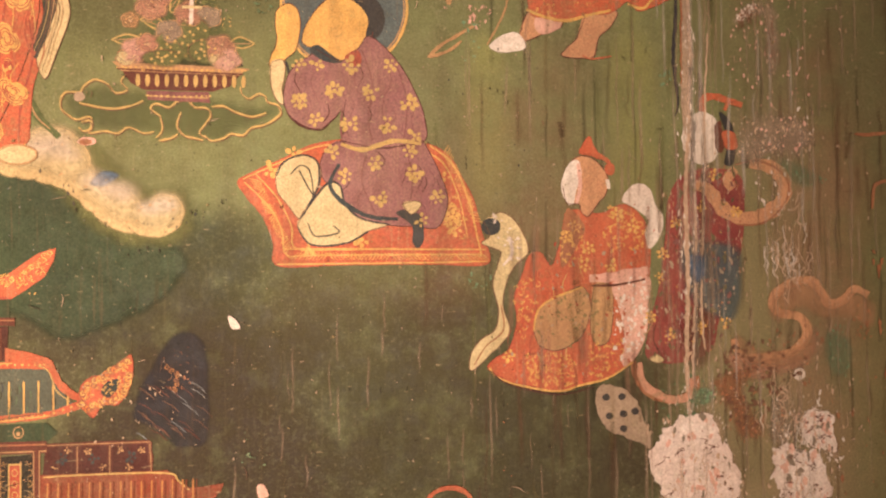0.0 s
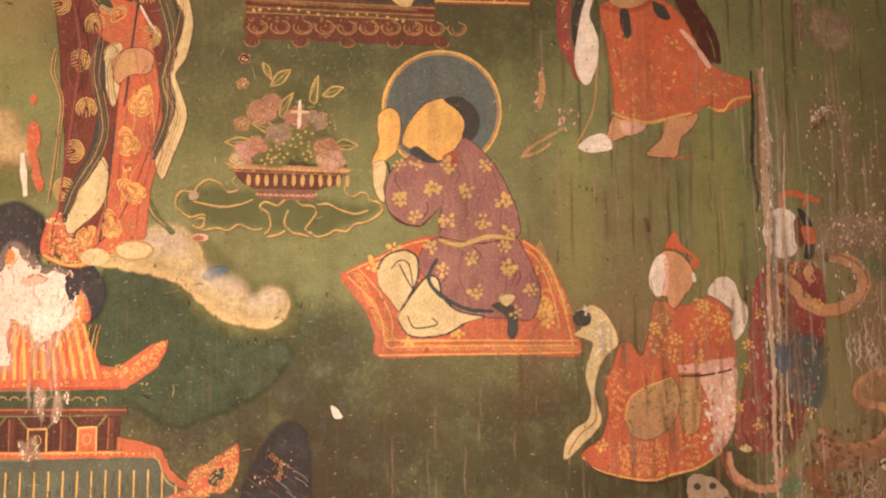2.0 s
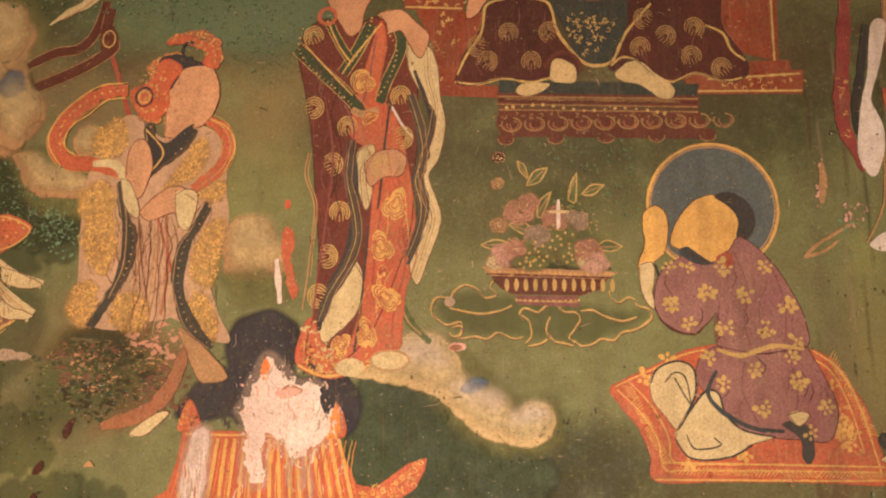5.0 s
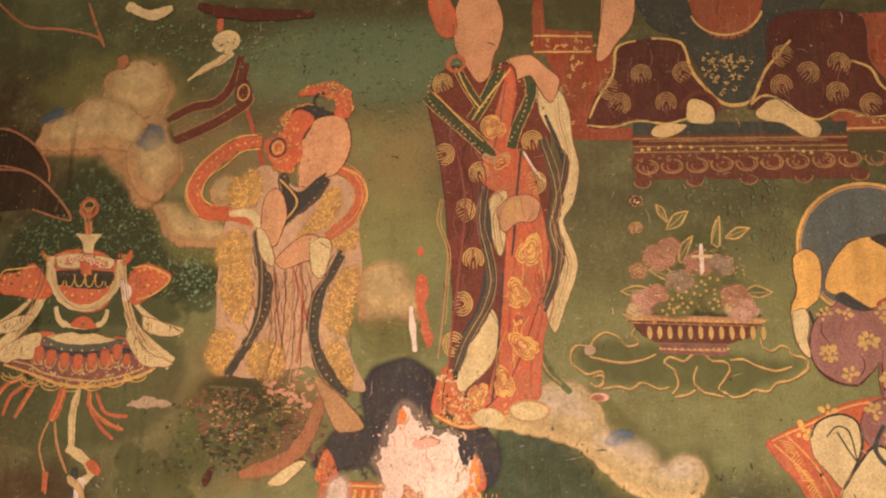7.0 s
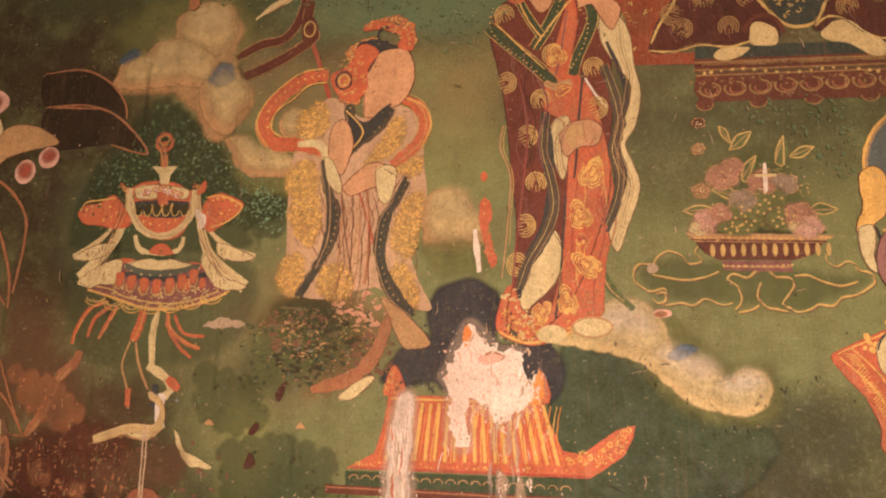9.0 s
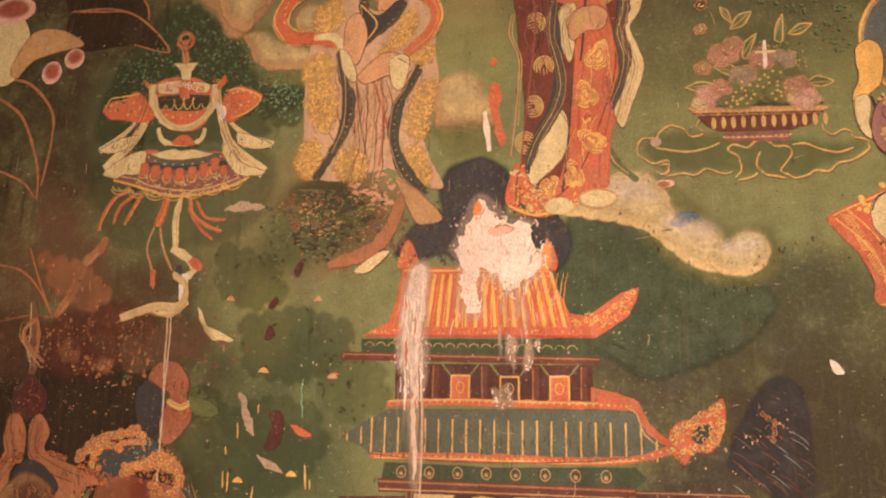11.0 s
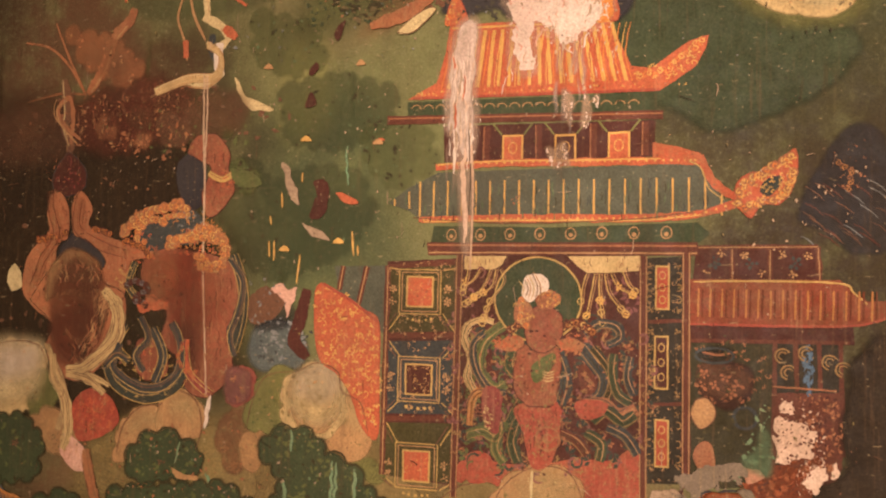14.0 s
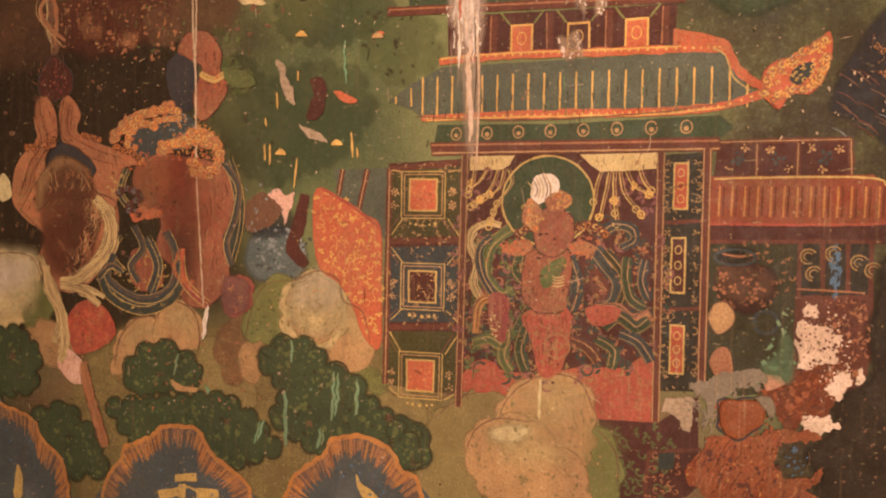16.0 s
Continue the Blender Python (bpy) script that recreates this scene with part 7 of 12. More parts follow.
s.poly("orange", [(-51.6, 142.4), (-48, 141.6), (-45.3, 140.7), (-44.8, 139.6), (-51.6, 139.8)])
s.line("orange", [(-45.4, 140.4), (-44.1, 137.4), (-42, 135.3), (-39.7, 134.4)], 1.27, 0.2)
s.line("orange", [(-84.8, 131.7), (-73.8, 131.9), (-63.7, 131.9), (-53.1, 131.9), (-45.2, 132.5), (-39.3, 134.4)], 1.3, 0.3)
s.line("gold", [(-84, 131.4), (-73.8, 131.6), (-63.7, 131.6), (-53.1, 131.6), (-45.2, 132.3)], 0.26)
for z in (-2.0, 0.0):
    s.beads("gold", [(q[0], q[1] + 0.1) for q in ([(-82, 139.7), (-70, 139.9), (-58, 139.8), (-46, 139.7)] if z else [(-84, 131.6), (-70, 131.8), (-55, 131.8), (-46, 132.3), (-40.5, 134)])], 0.17, 1.0)
s.line("oldgold", [(-46.8, 139.7), (-45.3, 138.7), (-44.2, 135.9), (-42.3, 134.3)], 0.2)
s.line("brown", [(-85.7, 132), (-71.6, 131.2), (-54.9, 131.7), (-46.2, 132.7)], 0.2)
for k in range(70):
    x = random.uniform(-87, -44)
    z = random.uniform(132.4, 137.4)
    s.line(random.choice(("sage", "deep", "slate")), [(x, z), (x + 0.1, z - 0.7), (x, z - 1.3)], 0.16, 0.6, 0.1)
s.flecks("sage", [(-86, 137.5), (-46, 138), (-45, 132.6), (-84, 132)], 130, 0.05, 0.22)
s.flecks("rust", [(-71.2, 134.7), (-69.7, 135.2), (-69.9, 133.5)], 14, 0.06, 0.3)
s.done()
s = Sheet("roof_ornament", 7, "gold and orange flame ornament at the eave", parent=pav)
s.fill("orange", [(-41.3, 133.9), (-40.7, 136.5), (-39.3, 137.7), (-37.3, 138.2), (-35.1, 139.8), (-33.5, 141), (-33.3, 138.4), (-33.9, 135.7), (-35.4, 133.8), (-37.6, 133.7), (-38.9, 132), (-40.1, 133)], 0.22, 0.6)
s.curls(("glow", "gold", "rust"), [(-40.6, 133.6), (-40, 136), (-38, 137.4), (-35.8, 139), (-33.9, 140.2)], 0.75, 0.22)
s.curls(("glow", "gold", "rust"), [(-39.5, 133.2), (-37, 134.2), (-34.8, 135), (-33.9, 138)], 0.75, 0.22)
s.fill("teal", [(-37.8, 135.4), (-37.2, 136.8), (-35.3, 137.4), (-35.6, 136), (-36.7, 134.8)])
s.brocade("gold", [(-40.5, 134), (-39.6, 137.1), (-36.5, 138), (-33.7, 140.3), (-33.9, 136.1), (-35.6, 134.1), (-38.6, 133.5)], 40, 0.55, 0.2)
s.done()
s = Sheet("painted_bush", 3, "dark violet-brown painted bush beside the roofs", "painted bush")
s.soft("black", [(-30.5, 138.9), (-28.8, 142.4), (-25.7, 144.4), (-22.9, 142.5), (-22.4, 137.2), (-22.6, 128.3), (-26.9, 127.4), (-30.3, 130.2), (-33.1, 131.6), (-32.1, 136.1)], 0.8, 0.72)
for k in range(26):
    x, z = random.uniform(-33, -24), random.uniform(129, 137)
    s.line(random.choice(("brown", "ash", "umber")), [(x, z), (x + 1.3, z - 0.8), (x + 2.4, z - 1.9)], 0.13, 0.7, 0.2)
s.curls(("amber", "rust"), [(-28.4, 139), (-27, 138.2), (-27.3, 135.7)], 0.6, 0.16)
s.flecks("rust", [(-28.8, 141.6), (-24.4, 141.7), (-24.9, 135.6), (-28.4, 136.2)], 26, 0.1, 0.4)
s.done()

s = Sheet("lower_frieze", 5, "dark green frieze with gold roundels", parent=pav)
s.poly("green", [(-82.5, 130.8), (-65, 130.6), (-45.7, 131.3), (-44, 129.8), (-45.6, 128.4), (-82.9, 128.3)])
for i in range(8):
    x, z = (-79.8, 129.5)[0] + i * 4.3, (-79.8, 129.5)[1] + i * 0.06
    s.ring("tan", (x, z), 0.7, 0.8, 0.2)
    s.oval("tan", (x, z - 0.2), 0.3, 0.3)
s.done()
s = Sheet("beam", 6, "double brown-red beam over the hall", parent=pav)
s.poly("umber", [(-83.5, 128.4), (-45.7, 128.6), (-45.5, 126.8), (-83.3, 126.5)])
s.rule("rust", (-83.3, 128), (-45.8, 128.1), 0.32)
s.rule("tan", (-83.2, 126.9), (-45.7, 127.1), 0.24)
s.done()
s = Sheet("side_bay", 5, "dark side bay with octagonal coffers", parent=pav)
s.poly("roofslate", [(-97.9, 124.7), (-89.4, 124.9), (-89.3, 114.2), (-93.6, 118.3), (-97.1, 120.7)])
s.poly("wine", [(-89.5, 125.5), (-78.3, 126.1), (-78.3, 93.4), (-89.6, 94.2)])
s.poly("wallgreen", [(-89.3, 124.7), (-78.8, 125.1), (-78.8, 115.5), (-89.3, 115)])
s.poly("slate", [(-89.3, 113.7), (-78.9, 114.2), (-78.9, 103.6), (-89.4, 103.1)])
s.poly("wallgreen", [(-89.4, 101.8), (-79, 102.3), (-79, 93.7), (-89.5, 94.2)])
for a, b in (((-96.5, 124.7), (-97.1, 121.1)), ((-92.7, 124.7), (-94, 118.9)), ((-89.4, 124.9), (-89.6, 94.2))):
    s.rule("umber", a, b, 1.0)
    s.rule("tan", a, b, 0.2)
for a, b in (((-89.3, 114.5), (-78.8, 115)), ((-89.4, 102.4), (-78.8, 103)), ((-89.4, 124.7), (-78.8, 125.6))):
    s.rule("umber", a, b, 0.9)
s.line("umber", [(-99.3, 121.5), (-95.3, 118.9), (-90.8, 116.7)], 0.85)
for a, top, low in (((-84.4, 121.1), 124.6, 115.4), ((-84.3, 108.3), 113.7, 103.4), ((-84.4, 95.8), 101.8, 93.8)):
    for k, key in ((2.75, "tan"), (3.15, "oldgold")):
        box = [(a[0] - k, a[1] - k - 0.1), (a[0] + k, a[1] - k - 0.1), (a[0] + k, a[1] + k + 0.1), (a[0] - k, a[1] + k + 0.1)]
        for q, r in zip(box, box[1:] + box[:1]):
            s.rule(key, q, r, 0.17)
    for sx in (-1, 1):
        for end in (top, low):
            z = a[1] + (3.2 if end == top else -3.2)
            for off in (-0.35, 0.35):
                s.rule("oldgold" if off > 0 else "brown", (a[0] + sx * 3.2 + off, z), (a[0] + sx * 5.0 + off, end), 0.17)
        s.flowers("tan", [(a[0] + sx * 4.2, a[1] + 0.4), (a[0] + sx * 4.2, a[1] - 1.4)], 0.7, 6)
    s.beads("oldgold", [(a[0] - 1.8, a[1] - 4.0), (a[0], a[1] - 4.2), (a[0] + 1.8, a[1] - 4.0)], 0.24, 0.8)
s.brocade("tan", [(-89.1, 124.3), (-79.2, 124.7), (-89.3, 115.1), (-79, 115.7)], 60, 0.5, 0.1)
s.brocade("tan", [(-89.3, 113.1), (-79.2, 113.8), (-79, 104), (-89.1, 103.5)], 60, 0.5, 0.1)
s.done()
for a, key in (((-84.4, 121.1), "orange"), ((-84.3, 108.3), "wine"), ((-84.4, 95.8), "orange")):
    s = Sheet("panel", 7, "square panel with red paint and gold rim", parent=pav)
    s.poly("oldgold", [(a[0] - 2.1, a[1] - 2.3), (a[0] + 2.1, a[1] - 2.3), (a[0] + 2.1, a[1] + 2.3), (a[0] - 2.1, a[1] + 2.3)])
    s.poly(key, [(a[0] - 1.85, a[1] - 2.05), (a[0] + 1.85, a[1] - 2.05), (a[0] + 1.85, a[1] + 2.05), (a[0] - 1.85, a[1] + 2.05)])
    s.flecks("gold", [(a[0] - 1.6, a[1] - 1.8), (a[0] + 1.6, a[1] - 1.8), (a[0] + 1.6, a[1] + 1.8), (a[0] - 1.6, a[1] + 1.8)], 24, 0.08, 0.22)
    s.done()
s = Sheet("hall", 5, "dark maroon hall interior hung with jewelled strings", parent=pav)
s.poly("wine", [(-78.2, 126.6), (-52.9, 126.9), (-52.4, 98.3), (-60.6, 97.2), (-78.2, 94.2)])
s.brocade("rust", [(-77.6, 115.4), (-53.8, 115.8), (-53.5, 99.7), (-77.3, 96.6)], 110, 1.1, 0.2)
s.brocade("teal", [(-77.6, 115.4), (-53.8, 115.8), (-53.5, 99.7), (-77.3, 96.6)], 120, 1.5, 0.5)
s.brocade("moss", [(-77.3, 113.8), (-70, 114), (-70.4, 98.6), (-77, 97.4)], 40, 1.5, 0.4)
s.brocade("maroon", [(-77.8, 123.9), (-54, 123.8), (-53.5, 99.7), (-77.3, 96.6)], 90, 1.3, 0.5)
s.brocade("dullgold", [(-77.6, 115.4), (-53.8, 115.8), (-53.5, 99.7), (-77.3, 96.6)], 150, 0.7, 0.12)
for pts in ([(-73.9, 124.6), (-74.8, 122.3), (-76.3, 120.4), (-77.6, 119.5)], [(-73.1, 124.6), (-73.6, 122.3), (-74.9, 121.2), (-76.3, 120.6)], [(-72.5, 124.6), (-72.1, 122.7), (-73.9, 120), (-75, 116.8)], [(-75.4, 124.6), (-76.4, 123.1), (-77.8, 121.9)], [(-77.2, 124.7), (-77.5, 122.7), (-77.9, 121.2)], [(-60.3, 124.2), (-60.8, 122.4), (-61.1, 120.3)], [(-59.2, 124.2), (-59.7, 121.3), (-60.3, 118.3)], [(-58.6, 124.2), (-58.6, 122.4), (-58.5, 120.5), (-58.1, 117.4)], [(-57.9, 124.2), (-57.2, 121.3), (-55, 118.7)], [(-57, 124.2), (-56.1, 122.4), (-54.1, 121.3)], [(-55.5, 124.6), (-54.7, 122.7), (-53.8, 121.8)]):
    s.line("oldgold", pts, 0.2, 0.3)
    s.line("tan", [(q[0] + 0.35, q[1] + 0.1) for q in pts], 0.14, 0.4)
    for q in spline(pts, False, 1.1)[4:]:
        s.ring("oldgold", q, 0.42, 0.42, 0.2)
s.flowers("gold", [(-76.3, 120.4), (-74.9, 121.2), (-60.3, 118.3), (-58.5, 120.5), (-54.1, 121.3), (-55, 118.7), (-77.5, 122.7), (-56.1, 122.4)], 0.65, 6)
s.done()
for pts in ([(-77.8, 126.4), (-71.6, 126.5), (-72.3, 125.2), (-73.3, 124.6), (-77.8, 124.5)], [(-63, 126.5), (-53.1, 126.7), (-53.2, 124.6), (-57.6, 124.3), (-60.3, 124.3), (-61.6, 125.2)]):
    s = Sheet("valance", 6, "cream pleated valance hanging in the hall", parent=pav)
    s.poly("buff", pts)
    s.creases(("tan", "brown"), pts, 14, 1.2, 0.14)
    s.done()
for a, b in (((-78.5, 126.6), (-78.8, 91.8)), ((-52.7, 126.7), (-52.6, 92)), ((-47.1, 127.2), (-47.1, 95.8))):
    s = Sheet("column", 7, "slim brown-red column", parent=pav)
    s.rule("umber", a, b, 1.25)
    s.rule("tan", (a[0] - 0.4, a[1]), (b[0] - 0.4, b[1]), 0.16)
    s.rule("tan", (a[0] + 0.4, a[1]), (b[0] + 0.4, b[1]), 0.16)
    s.done()
s = Sheet("narrow_bay", 5, "narrow dark bay with long red panels", parent=pav)
s.poly("bronze", [(-52.3, 126.4), (-47.5, 126.7), (-47.3, 96.3), (-52.2, 96)])
s.rule("umber", (-52.3, 117.7), (-47.5, 118), 0.57)
s.rule("umber", (-52.4, 106.5), (-47.5, 106.9), 0.57)
s.brocade("tan", [(-52, 126), (-47.9, 126.1), (-48.1, 118.8), (-51.8, 118.5)], 24, 0.4, 0.1)
s.brocade("tan", [(-51.8, 105.7), (-47.8, 106.2), (-47.8, 97.2), (-51.8, 96.6)], 24, 0.4, 0.1)
s.flecks("tan", [(-51.9, 116.9), (-47.9, 117), (-47.8, 107.7), (-51.8, 107.3)], 34, 0.1, 0.2)
s.done()
for a, key, h in (((-50.2, 122.4), "vermilion", 3.0), ((-50.3, 112.3), "wine", 3.6), ((-50.2, 101.5), "vermilion", 3.2)):
    s = Sheet("panel", 7, "tall narrow panel with gold rim", parent=pav)
    s.poly("oldgold", [(a[0] - 0.95, a[1] - h), (a[0] + 0.95, a[1] - h), (a[0] + 0.95, a[1] + h), (a[0] - 0.95, a[1] + h)])
    s.poly(key, [(a[0] - 0.72, a[1] - h + 0.25), (a[0] + 0.72, a[1] - h + 0.25), (a[0] + 0.72, a[1] + h - 0.25), (a[0] - 0.72, a[1] + h - 0.25)])
    for k in range(3):
        s.ring("oldgold", (a[0], a[1] + (k - 1) * h * 0.55), 0.4, 0.5, 0.14)
    s.done()
s = Sheet("tracery", 7, "small gold florets and rings on the narrow bay", parent=pav, kind="stuff")
for z in (125.3, 119.4, 116.4, 114.4, 112.3, 110.2, 108.1, 105.4, 98.5):
    s.flowers("dullgold", [(-51.7, z), (-48.2, z)], 0.5, 4)
for z in (124, 122.4, 120.8, 104, 101.5, 99.5):
    s.ring("dullgold", (-51.8, z), 0.4, 0.45, 0.18, 60, 300)
    s.ring("dullgold", (-48.1, z), 0.4, 0.45, 0.18, -120, 120)
s.done()
s = Sheet("wing_parapet", 5, "maroon parapet with flowered panels", parent=pav)
s.poly("wine", [(-45.8, 128.1), (-30.6, 128.1), (-30.5, 123.6), (-46.3, 123.2)])
for a, b in (((-41.3, 128), (-41.3, 123.7)), ((-36.6, 128.1), (-36.6, 123.7)), ((-30.8, 128.1), (-30.6, 123.6)), ((-45.8, 127.9), (-30.8, 128.1))):
    s.rule("umber", a, b, 0.7)
    s.rule("tan", a, b, 0.14)
s.flowers("tan", [(-44.5, 124.5), (-42.6, 127.2), (-39.8, 126.9), (-37.6, 124.5), (-35.2, 127.1), (-33.8, 124.5), (-32, 126.9)], 0.62, 5)
s.flowers("slate", [(-43.5, 125.9), (-38.8, 125.8), (-33.6, 125.9)], 0.96, 6)
s.done()
s = Sheet("wing_roof", 6, "orange tiled side roof with a curled eave", parent=pav)
s.poly("brick", [(-46.7, 123.6), (-38.7, 123.7), (-28.3, 123.8), (-26.9, 122.6), (-25.1, 121.1), (-22.5, 121.3), (-20, 121.7), (-20.5, 120.4), (-21.9, 119.2), (-26.1, 118), (-46.8, 117.5)])
s.line("oldgold", [(-46.2, 123.3), (-38, 123.5), (-28.4, 123.4), (-26.7, 122.2), (-25.1, 120.8)], 0.31)
for i in range(15):
    a, b = (-45.5, 122.4), (-45.6, 118.6)
    s.rule("amber", (a[0] + i * 1.5, a[1]), (b[0] + i * 1.5, b[1]), 0.28)
    s.rule("clay", (a[0] + i * 1.5 + 0.5, a[1]), (b[0] + i * 1.5 + 0.5, b[1]), 0.3)
s.line("red", [(-46.6, 117.6), (-34.6, 117.7), (-26.1, 118.1), (-21.2, 119.8)], 0.38)
s.done()
s = Sheet("wing_wall", 4, "green side wall with painted lozenges and brown posts", parent=pav)
s.poly("deep", [(-47.3, 117.4), (-36.3, 117.6), (-36.2, 97.3), (-41.7, 96.2), (-47.4, 95.8)])
s.poly("wine", [(-47, 117.4), (-26.7, 117.8), (-26.6, 115.5), (-47.1, 115.1)])
s.poly("bronze", [(-36.3, 115.5), (-28, 115.7), (-28.1, 109.2), (-36.4, 108.6)])
s.rule("umber", (-46.9, 115.4), (-27.1, 115.8), 0.56)
s.rule("umber", (-36, 115.5), (-36.3, 98), 0.67)
s.rule("umber", (-36.4, 108.6), (-28.1, 109.1), 0.67)
s.rule("umber", (-33.4, 115.4), (-33.4, 109.3), 0.46)
s.rule("umber", (-28.2, 115.6), (-28, 101.3), 0.64)
s.flecks("blue", [(-32.6, 114.9), (-31.6, 114.9), (-31.6, 109.7), (-32.5, 109.7)], 60, 0.1, 0.45, 2.0)
s.brocade("rust", [(-45.6, 114.6), (-37.7, 114.7), (-37.5, 109.2), (-45.4, 108.8)], 40, 0.6)
s.soft("wine", [(-45.5, 111.7), (-42.8, 112.8), (-39.2, 111.9), (-38.8, 108.4), (-42, 106.4), (-45, 108.1)], 0.69, 0.6)
s.brocade("rust", [(-45.5, 111.7), (-39.2, 111.9), (-39.4, 107.7), (-44.7, 107.4)], 24, 0.5, 0.16)
s.soft("brown", [(-45.6, 111.8), (-43.5, 112.5), (-39.5, 111.2), (-39.1, 109.1), (-41.4, 107.9), (-45.1, 108.9)], 0.8, 0.6)
s.flowers("rust", [(-44.8, 111), (-43.4, 109.6), (-42.1, 110.7), (-40.5, 109.7), (-41.4, 108.6), (-45.1, 109.4)], 0.8, 5)
s.soft("bronze", [(-45.2, 114.2), (-41.6, 114.7), (-40.6, 113.4), (-43.5, 112.6), (-45.4, 113)], 0.6, 0.7)
s.line("rust", [(-45, 113.9), (-42.9, 113.6), (-40.6, 114.1)], 0.3)
for q in [(-35.1, 113.8), (-34.4, 111.7), (-32.3, 114.2), (-27.9, 112.3), (-29.5, 113.2)]:
    s.ring("dullgold", q, 0.9, 0.9, 0.25, 30, 260)
    s.ring("dullgold", q, 0.5, 0.5, 0.2, 30, 260)
s.rule("umber", (-33.6, 115.9), (-33.4, 109.7), 0.6)
s.rule("umber", (-30.8, 115.9), (-30.6, 109.6), 0.6)
s.rule("rust", (-36.3, 109.8), (-28.7, 109.6), 0.25)
s.ring("slate", (-39.7, 105.5), 1.4, 1.4, 0.5)
s.ring("slate", (-43.5, 113.5), 2.4, 1.0, 0.4)
s.flecks("wallgreen", [(-46.9, 114.5), (-37, 114.8), (-36.6, 97.3), (-46.5, 96.5)], 90, 0.1, 0.6)
s.fill("tan", [(-46.5, 105.6), (-45.9, 107.4), (-44.4, 107.8), (-43.3, 106.1), (-44, 104.5), (-45.4, 103.8)])
s.fill("rust", [(-46.2, 100.2), (-45.2, 102), (-43.9, 101.8), (-43.4, 98.9), (-45.1, 98.2)])
s.flecks("verdigris", [(-40.6, 102), (-36.8, 107.8), (-36.6, 98), (-41.1, 97.7)], 40, 0.15, 0.7)
s.done()
s = Sheet("plinth", 5, "red draped plinth below the hall", parent=pav)
s.fill("red", [(-78.4, 94.2), (-77.5, 97.4), (-74.9, 98.7), (-72.7, 97.3), (-67.3, 97.3), (-61.4, 98.6), (-57, 98.7), (-52.8, 100.6), (-52.6, 92), (-55.4, 91.8), (-60.5, 91.9), (-61, 95.5), (-68.8, 94.1)])
s.brocade("rust", [(-59.9, 97.8), (-53.4, 99), (-53.3, 92.7), (-59.8, 92.6)], 30, 0.6)
s.poly("wine", [(-59.7, 91.7), (-52.2, 91.9), (-47.4, 95.8), (-47.1, 84.1), (-50.2, 80.9), (-56.6, 80.1), (-58.5, 84.4)])
s.brocade("moss", [(-58.2, 90.4), (-51.1, 91.1), (-50.9, 82.2), (-55.9, 81.7)], 36, 0.9, 0.3)
s.rule("umber", (-53.5, 87.9), (-46.9, 88.9), 0.58)
s.rule("umber", (-53.3, 87.9), (-53.7, 81.9), 0.58)
s.brocade("rust", [(-53.2, 87.2), (-49.7, 87.5), (-50.2, 82.3), (-53.7, 81.9)], 20, 0.7, 0.2)
s.poly("teal", [(-52.1, 88), (-50, 88.2), (-50.3, 86), (-52.1, 85.8)])
s.done()
s = Sheet("painted_figure", 8, "painted figure with green halo inside the pavilion hall", "painted figure", group="painted figures")
s.oval("green", (-67.1, 120.4), 6.03, 5.96)
s.ring("oldgold", (-67.1, 120.4), 6.11, 5.96, 0.3)
